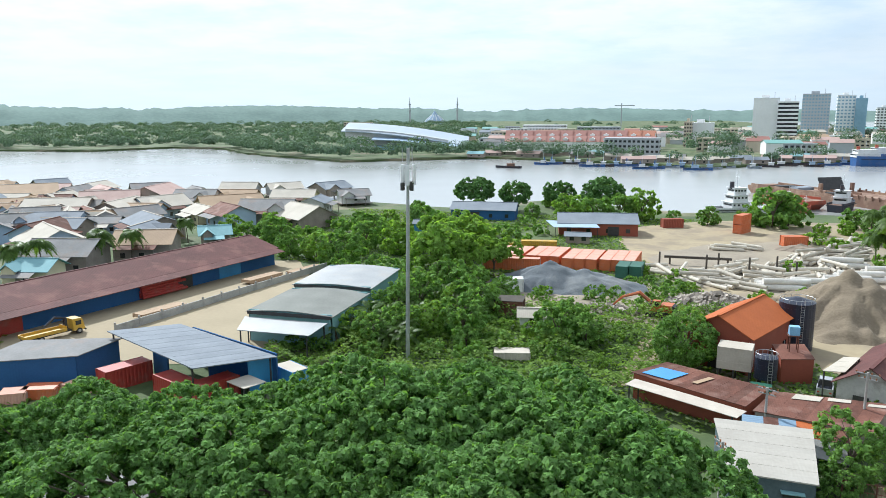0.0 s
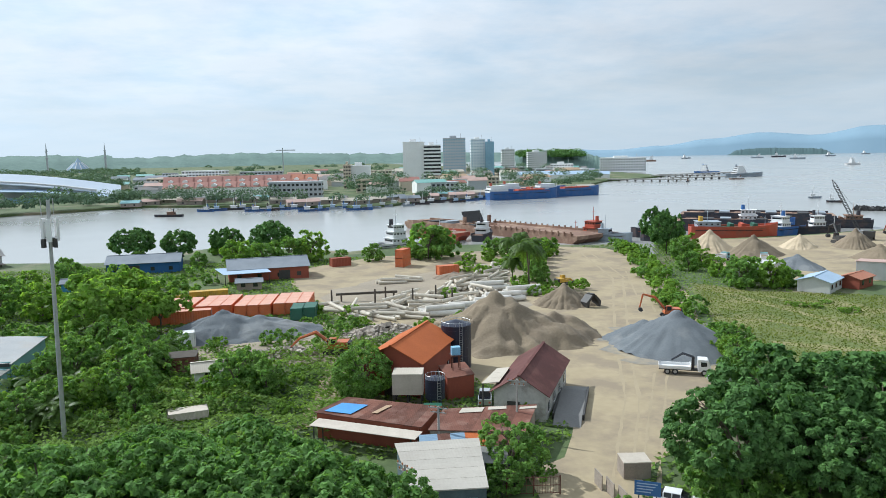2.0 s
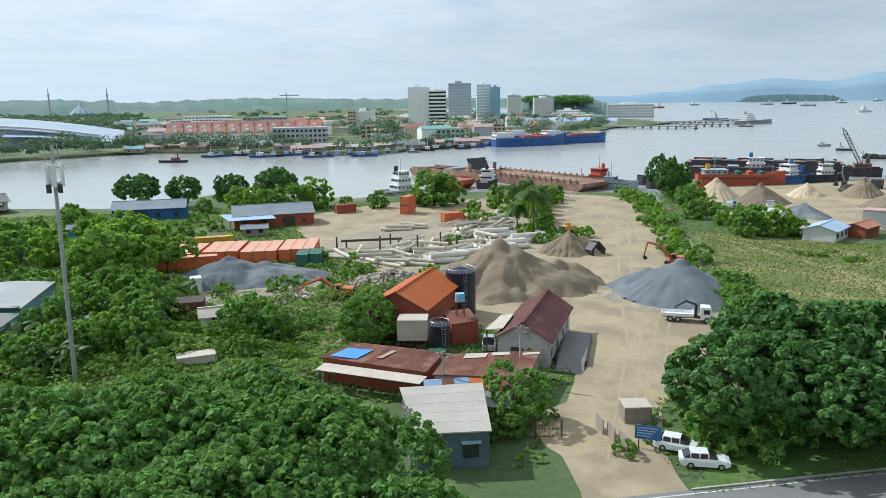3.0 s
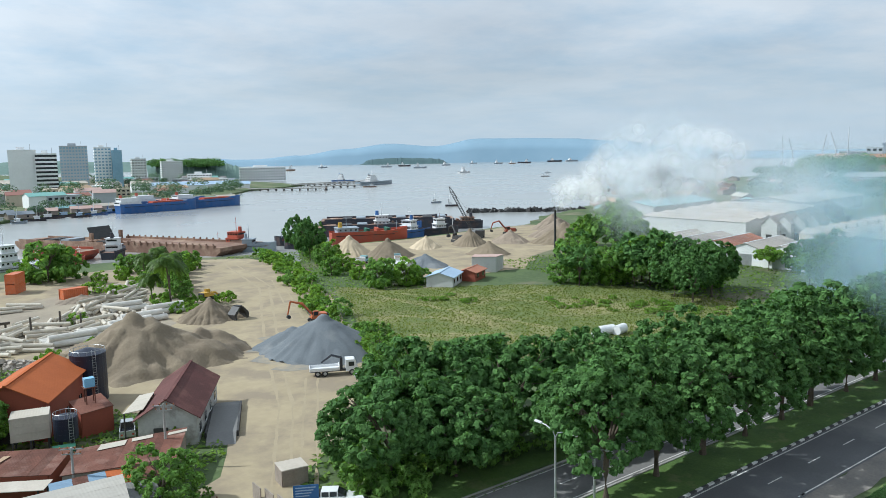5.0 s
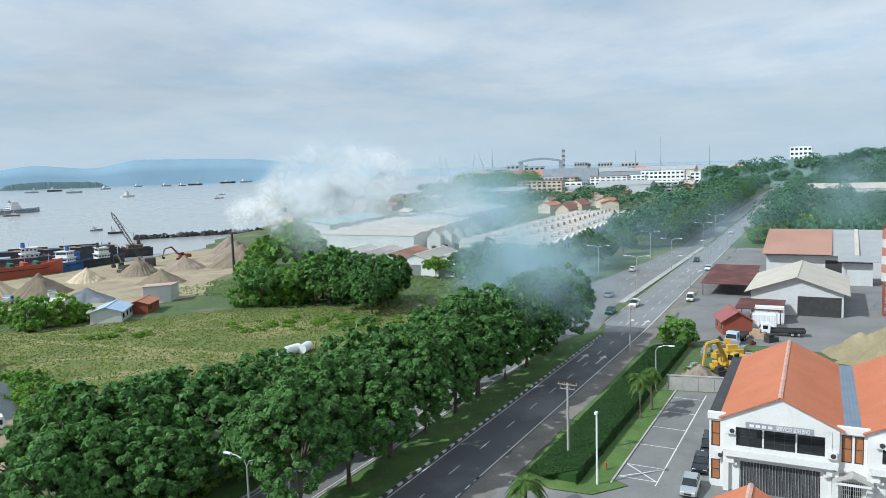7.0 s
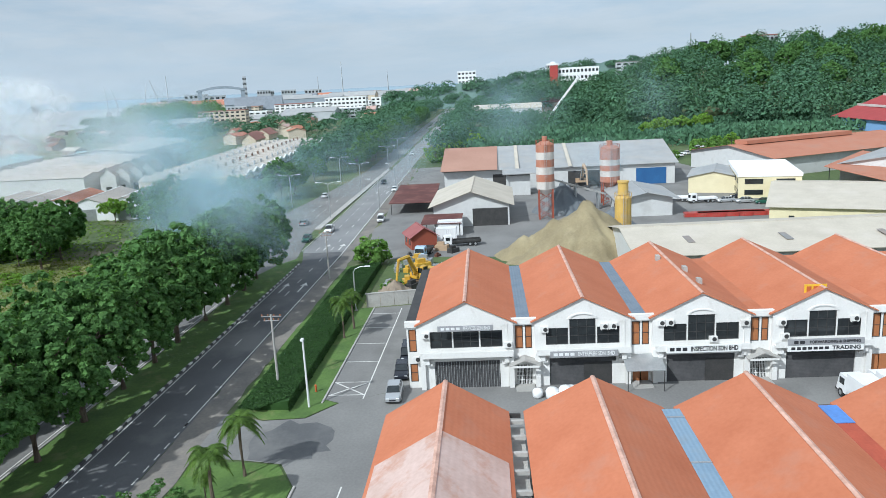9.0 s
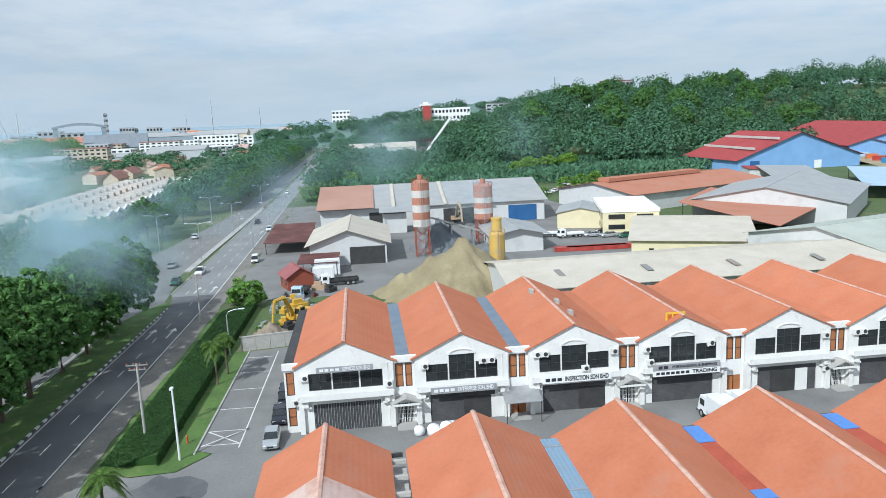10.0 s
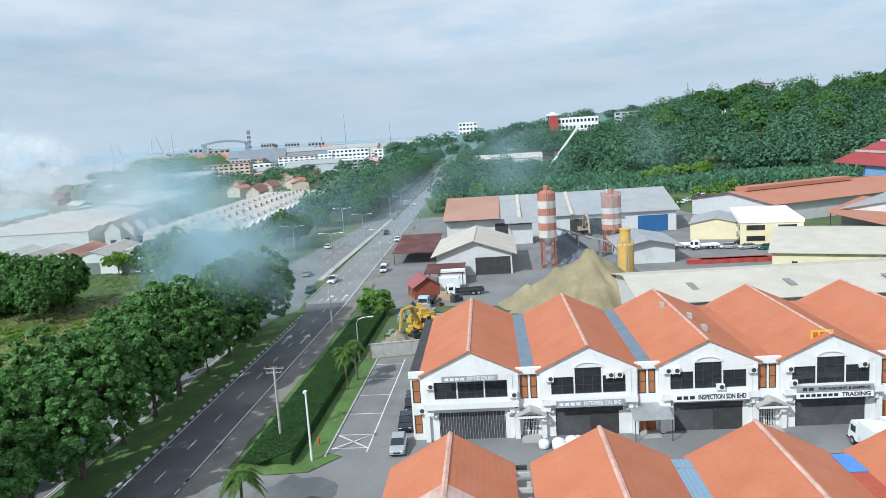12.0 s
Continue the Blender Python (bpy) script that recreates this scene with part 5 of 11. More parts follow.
def car(x, y, rot, paint, label, pickup=False, van=False, z=0.07, group=""):
    """A car along its own x, nose forward, with glass, lamps and wheels."""
    c = thing("pickup" if pickup else "van" if van else "car", x, y, z, rot, label, "pickup" if pickup else "van" if van else "car", group)
    L, W = (5.1, 1.8) if pickup else (4.4, 1.72)
    bm = bmesh.new()
    h, w = L / 2, W / 2

    def ring(px, z0, z1, ww):
        return [(px, -ww, z0), (px, ww, z0), (px, ww, z0 + (z1 - z0) * 0.7), (px, ww * 0.9, z1), (px, -ww * 0.9, z1), (px, -ww, z0 + (z1 - z0) * 0.7)]
    bed = 0.95
    loft(bm, [ring(-h, 0.45, bed, w * 0.9), ring(-h + 0.25, 0.28, bed + 0.03, w), ring(-0.6, 0.25, 0.97, w), ring(0.8, 0.25, 0.98, w), ring(h - 0.35, 0.27, 0.82, w * 0.97), ring(h, 0.38, 0.68, w * 0.82)])
    bmesh.ops.recalc_face_normals(bm, faces=bm.faces)
    part("body", bm, paint, c, smooth=False)
    if pickup:
        x0, x1, x2, x3 = -0.85, -0.7, 0.55, 1.15
    elif van:
        x0, x1, x2, x3 = -h + 0.05, -h + 0.25, 1.0, 1.7
    else:
        x0, x1, x2, x3 = -1.9, -1.3, 0.25, 1.05
    top = 1.75 if pickup or van else 1.46
    bm = bmesh.new()
    loft(bm, [[(x0, -w * .88, .96), (x0, w * .88, .96), (x0 + 0.02, w * .86, 1.0), (x0 + 0.02, -w * .86, 1.0)],
              [(x1, -w * .88, .96), (x1, w * .88, .96), (x1, w * .72, top - 0.05), (x1, -w * .72, top - 0.05)],
              [(x2, -w * .88, .96), (x2, w * .88, .96), (x2, w * .72, top - 0.05), (x2, -w * .72, top - 0.05)],
              [(x3, -w * .86, .95), (x3, w * .86, .95), (x3, w * .84, 1.0), (x3, -w * .84, 1.0)]])
    bmesh.ops.recalc_face_normals(bm, faces=bm.faces)
    part("cabin_glass", bm, GLASS_DARK, c, "dark car glass")
    part("roof", boxes((x1 - 0.02, x2 + 0.02, -w * .74, w * .74, top - 0.06, top)), paint, c)
    bm = boxes(*[(px - 0.05, px + 0.05, s * w * .8 - 0.06, s * w * .8 + 0.05, 0.95, top - 0.05) for px in (x1, (x1 + x2) / 2, x2) for s in (-1, 1)])
    part("pillars", bm, paint, c)
    if pickup:
        part("cargo_bed", boxes((-h + 0.12, -0.95, -w + 0.14, w - 0.14, 0.9, 1.0)), BLACK_PAINT, c, "dark open cargo bed")
        part("bed_rail", boxes((-h + 0.02, -0.9, -w + 0.02, -w + 0.12, 0.9, 1.2), (-h + 0.02, -0.9, w - 0.12, w - 0.02, 0.9, 1.2), (-h + 0.02, -h + 0.12, -w + 0.12, w - 0.12, 0.9, 1.2)), paint, c)
    for s in (-1, 1):
        part("headlight", boxes((h - 0.2, h - 0.02, s * w * .62 - 0.17, s * w * .62 + 0.17, 0.56, 0.72)), WHITE_PAINT, c)
        part("tail_light", boxes((-h - 0.01, -h + 0.1, s * w * .7 - 0.12, s * w * .7 + 0.12, 0.66, 0.86)), INK_RED, c)
    part("grille", boxes((h - 0.08, h + 0.02, -w * .4, w * .4, 0.45, 0.62)), BLACK_PAINT, c)
    r = 0.38 if pickup else 0.31
    for px in (-L * 0.29, L * 0.31):
        for s in (-1, 1):
            wheel(c, px, s * (w - 0.1), r, 0.22)
    return c


def truck(x, y, rot, cab_paint, bed_paint, label, length=7.2, crane=False, tipper=False, z=0.06):
    t = thing("truck", x, y, z, rot, label, "truck")
    h = length / 2
    part("chassis", boxes((-h, h - 0.3, -0.45, 0.45, 0.55, 0.8)), DARK_STEEL, t)
    bm = bmesh.new()
    loft(bm, [[(h - 1.9, -1.05, 0.6), (h - 1.9, 1.05, 0.6), (h - 1.9, 1.0, 2.4), (h - 1.9, -1.0, 2.4)], [(h - 0.45, -1.05, 0.6), (h - 0.45, 1.05, 0.6), (h - 0.55, 0.98, 2.38), (h - 0.55, -0.98, 2.38)],
              [(h, -1.0, 0.6), (h, 1.0, 0.6), (h - 0.35, 0.94, 2.1), (h - 0.35, -0.94, 2.1)]])
    bmesh.ops.recalc_face_normals(bm, faces=bm.faces)
    cab = part("cab", bm, cab_paint, t)
    bm = bmesh.new()
    slab(bm, [(h - 0.14, -0.88, 1.35), (h - 0.14, 0.88, 1.35), (h - 0.3, 0.82, 2.05), (h - 0.3, -0.82, 2.05)], 0.03)
    part("windscreen", bm, GLASS_DARK, cab)
    for s in (-1, 1):
        part("side_window", boxes((h - 1.5, h - 0.65, s * 1.03 - 0.03, s * 1.03 + 0.03, 1.4, 2.05)), GLASS_DARK, cab)
        part("headlight", boxes((h - 0.06, h + 0.03, s * 0.72 - 0.16, s * 0.72 + 0.16, 0.75, 0.95)), WHITE_PAINT, cab)
    part("bumper", boxes((h - 0.1, h + 0.1, -1.05, 1.05, 0.4, 0.62)), DARK_STEEL, t)
    side = 1.9 if tipper else 1.35
    bx = h - 2.2 - (0.7 if crane else 0)
    part("bed_floor", boxes((-h, bx, -1.1, 1.1, 0.85, 0.98)), bed_paint, t)
    for s in (-1, 1):
        part("bed_side", boxes((-h, bx, s * 1.1 - 0.05, s * 1.1 + 0.05, 0.98, side)), bed_paint, t)
    part("tailgate", boxes((-h - 0.03, -h + 0.06, -1.05, 1.05, 0.98, side)), bed_paint, t)
    part("headboard", boxes((bx - 0.06, bx + 0.03, -1.05, 1.05, 0.98, side + 0.25)), bed_paint, t)
    if tipper:
        part("load", boxes((-h + 0.1, bx - 0.1, -1.0, 1.0, 0.98, side - 0.2)), SAND, t)
    if crane:
        part("crane_post", boxes((h - 2.75, h - 2.35, -0.25, 0.25, 0.8, 2.6)), BLACK_PAINT, t)
        bm = bmesh.new()
        tube(bm, [(h - 2.5, 0, 2.55), (h - 4.0, 0.1, 3.0), (h - 5.6, 0.2, 1.9)], [0.2, 0.2, 0.13], 6)
        part("crane_arm", bm, BLACK_PAINT, t, "folded black loading crane")
    for px in (h - 1.0, -h + 1.2, -h + 2.3):
        for s in (-1, 1):
            wheel(t, px, s * 0.95, 0.45, 0.28)
    return t


def excavator(x, y, rot, paint, label, z=0.05, s=1.0, boom=((1.0, 2.0), (3.4, 4.8), (5.6, 4.2)), stick=((5.6, 4.2), (6.4, 1.8)), swing=0.0):
    """A tracked digger; boom and stick are given in its own x and z."""
    e = thing("excavator", x, y, z, rot, label, "excavator")
    e.scale = (s, s, s)
    for sy in (-1, 1):
        bm = bmesh.new()
        loft(bm, [[(px, sy * 1.15 + d, pz) for px, pz in ((-1.9, 0.35), (-1.6, 0.0), (1.6, 0.0), (1.9, 0.35), (1.6, 0.8), (-1.6, 0.8))] for d in (-0.28, 0.28)])
        bmesh.ops.recalc_face_normals(bm, faces=bm.faces)
        part("track", bm, DARK_STEEL, e)
    bm = bmesh.new()
    cyl(bm, 0, 0, 0.6, 1.05, 0.7, n=14)
    part("turntable", bm, DARK_STEEL, e)
    u = part("house", boxes((-2.3, 1.3, -1.25, 1.25, 1.0, 1.35), (-2.3, -0.4, -1.25, 1.25, 1.35, 2.15), (-0.4, 0.9, -1.25, -0.45, 1.35, 1.8)), paint, e)
    bm = bmesh.new()
    loft(bm, [[(-2.3, -1.2, 1.0), (-2.3, 1.2, 1.0), (-2.3, 1.1, 2.1), (-2.3, -1.1, 2.1)], [(-2.75, -1.0, 1.1), (-2.75, 1.0, 1.1), (-2.75, 0.95, 1.9), (-2.75, -0.95, 1.9)]])
    bmesh.ops.recalc_face_normals(bm, faces=bm.faces)
    part("counterweight", bm, DARK_STEEL, e)
    bm = bmesh.new()
    loft(bm, [[(-0.35, 0.35, 1.35), (-0.35, 1.22, 1.35), (1.25, 1.22, 1.35), (1.25, 0.35, 1.35)], [(-0.35, 0.35, 2.8), (-0.35, 1.2, 2.8), (0.8, 1.2, 2.8), (0.8, 0.35, 2.8)]])
    bmesh.ops.recalc_face_normals(bm, faces=bm.faces)
    cab = part("cab", bm, paint, e)
    part("cab_glass", boxes((-0.2, 0.75, 1.2, 1.25, 1.8, 2.65), (0.82, 1.12, 0.45, 1.12, 1.9, 2.6)), GLASS_DARK, cab)
    bm = bmesh.new()
    tube(bm, [(p[0], -0.1, p[1]) for p in boom], [0.3] + [0.34] * (len(boom) - 2) + [0.22], 6)
    b = part("boom", bm, paint, e)
    bm = bmesh.new()
    tube(bm, [(boom[0][0] + 0.3, -0.35, boom[0][1] - 0.5), (boom[1][0] - 0.2, -0.35, boom[1][1] - 0.4)], 0.09, 6)
    part("hydraulic_ram", bm, GREY_STEEL, b)
    bm = bmesh.new()
    tube(bm, [(p[0], -0.1, p[1]) for p in stick], [0.24, 0.15], 6)
    part("stick", bm, paint, e)
    q = stick[-1]
    bm = bmesh.new()
    loft(bm, [[(q[0] + px, yy, q[1] + pz) for px, pz in ((0.1, 0.1), (-0.55, -0.1), (-0.75, -0.6), (-0.3, -0.9), (0.25, -0.6))] for yy in (-0.6, 0.4)])
    bmesh.ops.recalc_face_normals(bm, faces=bm.faces)
    part("bucket", bm, DARK_STEEL, e)
    return e


def pile(name, x, y, rx, ry, h, material, label, rot=0.0, seed=0, peaks=((0, 0, 1.0),), rough=0.1, z=0.04, category="pile"):
    """A tipped heap: cones that merge, with gullies and an uneven foot."""
    noise_off = Vector((seed * 13.7, seed * 5.1, 0))
    n = 56
    bm = bmesh.new()
    grid = []
    for i in range(n + 1):
        row = []
        for j in range(n + 1):
            u, v = -1.15 + 2.3 * i / n, -1.15 + 2.3 * j / n
            hh = -0.2
            for px, py, ph in peaks:
                d = math.hypot(u - px, v - py)
                an = math.atan2(v - py, u - px)
                w = 1 + 0.1 * noise.noise(Vector((math.cos(an) * 1.6, math.sin(an) * 1.6, seed + px * 3)))
                hh = max(hh, ph * (1 - d / (w * max(0.15, ph) ** 0.85)) + (0.06 * ph if d < 0.1 else 0))
            g = noise.noise(Vector((u * 3.2, v * 3.2, seed))) * rough + noise.noise(Vector((u * 9, v * 9, seed + 4))) * rough * 0.4
            an0 = math.atan2(v - peaks[0][1], u - peaks[0][0])
            gully = abs(noise.noise(Vector((math.cos(an0) * 5, math.sin(an0) * 5, seed + 9)))) * min(1, math.hypot(u, v) * 1.6) * rough * 1.8
            zz = h * hh + ((g - gully) * h if hh > -0.15 else 0)
            row.append(bm.verts.new((u * rx, v * ry, max(-0.25, zz))))
        grid.append(row)
    for i in range(n):
        for j in range(n):
            q = (grid[i][j], grid[i + 1][j], grid[i + 1][j + 1], grid[i][j + 1])
            if any(v.co.z > -0.24 for v in q):
                bm.faces.new(q)
    bmesh.ops.delete(bm, geom=[v for v in bm.verts if not v.link_faces], context="VERTS")
    ob = part(name, bm, material, None, smooth=True)
    ob.matrix_world = pose(x, y, z, 0, 0, rot)
    return tagged(ob, label, category)


# ---- the site: sheds on its west side ----
hall("warehouse", -97.5, 100.4, 76.7, 95, 15, 4.0, 6.1, BLUE_WALL, MAROON, "long low maroon-roofed storage shed with blue walls", over=0.8,
     doors=[("a", -22, 24, 3.0, RED_PAINT), ("a", 20, 8, 2.8, DARK_STEEL), ("a", 34, 6, 2.8, BLUE_BRIGHT)])
bm = bmesh.new()
slab(bm, [(-47.5, -10.6, 3.3), (47.5, -10.6, 3.3), (47.5, -7.3, 3.95), (-47.5, -7.3, 3.95)], 0.1)
lean = part("veranda_roof", bm, MAROON)
lean.matrix_world = pose(-97.5, 100.4, 0, 0, 0, 76.7)
tagged(lean, "lower maroon veranda roof along the shed", "roof")
lean_roof("open_shed", [(-67, 77.4, 5.3), (-48.8, 69.2, 4.7), (-41.5, 75.5, 4.7), (-59.8, 82.8, 5.3)], 0.12, SLATE_SHEET, "blue-grey sheet roof over an open blue shed", posts=True)
bw = thing("shed_wall", -52, 77, 0, -24, "blue sheet walls under the grey shed roof", "wall")
part("back_wall", boxes((-9, 9, 3.6, 3.8, 0, 4.6)), BLUE_WALL, bw)
part("cross_wall", boxes((3.2, 3.4, -2.0, 3.6, 0, 4.4)), BLUE_WALL, bw)
part("end_wall", boxes((8.0, 8.2, 0.2, 3.6, 0, 4.3)), BLUE_BRIGHT, bw)
part("front_panel", boxes((-8.5, -5.0, -2.6, -2.4, 0, 4.2)), BLUE_WALL, bw)
lean_roof("lean_to_roof", [(-78, 66, 3.7), (-66.5, 71.5, 3.9), (-65, 78, 4.4), (-77, 74, 4.3)], 0.1, GREY_SHEET, "grey sheet roof of a lean-to beside the blue shed", wall=BLUE_WALL)
for k, (x, y, r, L) in enumerate([(-61.5, 73.5, 66, 6.06), (-52.6, 71.2, -24, 6.06), (-48.0, 71.6, 66, 6.06)]):
    container(x, y, 0, r, L, RED_PAINT, "dark red shipping container under the shed roof", group="red containers")
for k, (x, y, r, L, mt) in enumerate([(-68.5, 67.5, 20, 4, ORANGE_PAINT), (-65, 69.5, -10, 3.4, SALMON_TOP), (-70.5, 65.5, 30, 3, SALMON_TOP)]):
    container(x, y, 0, r, L, mt, "low orange and pale scrap bin", height=1.3, group="scrap bins")
container(-41.2, 78.2, 0, -30, 4.2, BLUE_BRIGHT, "small pale blue site box with white top", ZINC_WHITE)
lean_roof("small_canopy", [(-46, 71.5, 2.6), (-43, 70.2, 2.5), (-41.5, 72.6, 2.6), (-44.6, 74, 2.7)], 0.08, ZINC_WHITE, "small white flat canopy among the trees")


def arched_shed(x, y, rot, L, W, h, roof, label):
    s = thing("workshop", x, y, 0, rot, label, "shed")
    bm = bmesh.new()
    n = 10
    pts = [(-W / 2 - 0.3 + (W + 0.6) * i / n, h + 0.45 * math.sin(math.pi * i / n)) for i in range(n + 1)]
    loft(bm, [[(xx, p[0], p[1]) for p in pts] + [(xx, p[0], p[1] - 0.1) for p in pts[::-1]] for xx in (-L / 2 - 0.4, L / 2 + 0.4)])
    bmesh.ops.recalc_face_normals(bm, faces=bm.faces)
    part("roof", bm, roof, s)
    part("wall", boxes((-L / 2, L / 2, -W / 2, -W / 2 + 0.15, 0, h), (-L / 2, L / 2, W / 2 - 0.15, W / 2, 0, h), (-L / 2, -L / 2 + 0.15, -W / 2, W / 2, 0.0, h + 0.2), (L / 2 - 0.15, L / 2, -W / 2, W / 2, 0, h + 0.2)), TEAL_SHEET, s)
    part("fascia", boxes((-L / 2 - 0.45, -L / 2 - 0.35, -W / 2, W / 2, h - 0.4, h + 0.1)), DARK_STEEL, s)
    return s


arched_shed(-49.2, 100.6, 90, 14, 13.2, 4.6, OLIVE_SHEET, "workshop with a curved weathered grey roof")
arched_shed(-50.4, 118.5, 92, 15.5, 13.5, 4.7, ZINC, "workshop with a curved white sheet roof")
lean_roof("lean_to_roof", [(-56, 92.8, 3.9), (-54.6, 88.2, 3.3), (-43.6, 88.2, 3.3), (-42.8, 92.6, 3.9)], 0.1, ZINC, "grey lean-to roof at the workshop's end", posts=True)
lw = thing("boundary_wall", -72, 118, 0, 78, "low grey concrete boundary wall", "wall")
for i in range(12):
    part("wall_panel", boxes((-27 + i * 4.5, -22.6 + i * 4.5, -0.1, 0.1, 0, 1.3)), CONCRETE, lw)
    part("wall_post", boxes((-27.2 + i * 4.5, -27 + i * 4.5, -0.15, 0.15, 0, 1.7)), CONCRETE, lw)
pr = thing("pipe_rack", -87, 115, 0, 76, "rack of stacked red steel pipes", "pipes")
for i in range(6):
    for j in range(3 - (i % 2)):
        bm = bmesh.new()
        cyl(bm, 0, 0, -5, 5 - (i % 3), 0.28, n=10, m=Matrix.Translation((0, -1.6 + j * 0.9 + i * 0.12, 0.5 + i * 0.48)) @ Matrix.Rotation(radians(90), 4, "Y"))
        part("pipe", bm, RED_PAINT, pr)
tr = truck(-85, 87, 70, YELLOW_PAINT, YELLOW_PAINT, "old yellow lorry with a crane boom", 9, crane=True)
for x, y, r in ((-74, 130, 74), (-69, 139, 74), (-78, 103, 74)):
    container(x, y, 0.3, r, 9, TAN_SHEET, "flat rusty trailer bed in the yard", height=0.7, group="trailer beds")

# telecom mast
ms = thing("telecom_mast", -30.3, 90.7, 0, 0, "tall slim grey steel telecom mast with panel antennas", "mast")
bm = bmesh.new()
tube(bm, [(0, 0, 0), (0.1, 0, 10), (0.25, 0, 20), (0.35, 0, 28.6)], [0.29, 0.25, 0.22, 0.16], 10)
part("pole", bm, GREY_STEEL, ms)
for k, a in enumerate((40, 160, 280)):
    m = pose(0.35, 0, 25.2, 0, 0, a)
    bm = bmesh.new()
    box(bm, 0.65, 0.95, -0.28, 0.28, -1.3, 1.3, m)
    pn = part("panel_antenna", bm, WHITE_PAINT, ms)
    bm = bmesh.new()
    box(bm, 0.2, 0.66, -0.06, 0.06, 0.8, 0.9, m)
    box(bm, 0.2, 0.66, -0.06, 0.06, -0.9, -0.8, m)
    part("bracket", bm, GREY_STEEL, pn)
    bm = bmesh.new()
    box(bm, 0.3, 0.7, 0.35, 0.75, -2.0, -1.0, m)
    part("radio_unit", bm, DARK_STEEL, ms)
    bm = bmesh.new()
    tube(bm, [m @ Vector((0.7, 0.3, 1.6)), m @ Vector((0.7, 0.3, 3.6))], 0.05, 6)
    part("whip_antenna", bm, GREY_STEEL, ms)

# ---- kampung on the shore ----
ROOFS = {"tan": TAN_SHEET, "slate": SLATE_SHEET, "grey": GREY_SHEET, "pink": PINK_SHEET, "white": ZINC_WHITE, "rust": RUST, "teal": TEAL_SHEET}
WORDS = {"tan": "tan", "slate": "blue-grey", "grey": "grey", "pink": "pale pink", "white": "white", "rust": "rusty red", "teal": "teal"}
KAMPUNG_A = [(-225, 224, 20, "tan"), (-247, 260, 12, "slate"), (-210, 233, 14, "grey"), (-199, 236, 15, "pink"), (-178, 213, 17, "pink"), (-176, 236, 18, "pink"), (-167, 248, 10, "grey"), (-157, 262, 13, "white"),
             (-142, 270, 12, "white"), (-124, 244, 14, "white"), (-124, 275, 13, "slate"), (-105, 253, 10, "grey"), (-193, 186, 12, "grey"), (-180, 192, 18, "white"), (-159, 195, 17, "white"), (-153, 206, 14, "white")]
KAMPUNG_B = [(-154, 228, 13, "grey"), (-131, 212, 18, "tan"), (-114, 206, 15, "grey"), (-169, 163, 9, "grey"), (-160, 168, 15, "slate"), (-155, 176, 13, "tan"), (-129, 170, 15, "slate"), (-122, 156, 11, "slate"), (-133, 200, 11, "white"),
             (-120, 194, 12, "rust"), (-99, 201, 15, "white"), (-137, 143, 16, "white"), (-120, 129, 13, "grey"), (-105, 162, 6, "teal"), (-112, 145, 12, "tan"), (-163, 152, 8, "grey"), (-116, 116, 8, "teal")]
KAMPUNG_C = [(-215, 250, 13, "white"), (-192, 252, 12, "grey"), (-186, 224, 11, "slate"), (-200, 214, 13, "white"), (-210, 200, 12, "tan"), (-228, 205, 14, "grey"), (-170, 180, 12, "pink"), (-146, 185, 12, "grey"), (-142, 236, 12, "tan"),
             (-232, 244, 13, "pink"), (-262, 246, 14, "tan"), (-246, 228, 14, "white"), (-178, 150, 12, "white"), (-148, 152, 12, "rust"), (-108, 228, 11, "slate")]
rng = random.Random(5)
FILL = [(-150 - 11 * (k % 8) + rng.uniform(-4, 4), 158 + 12 * (k // 8) + 3 * (k % 8) + rng.uniform(-4, 4), rng.uniform(8, 12), rng.choice(("white", "grey", "tan", "rust", "pink", "white", "slate"))) for k in range(32)]


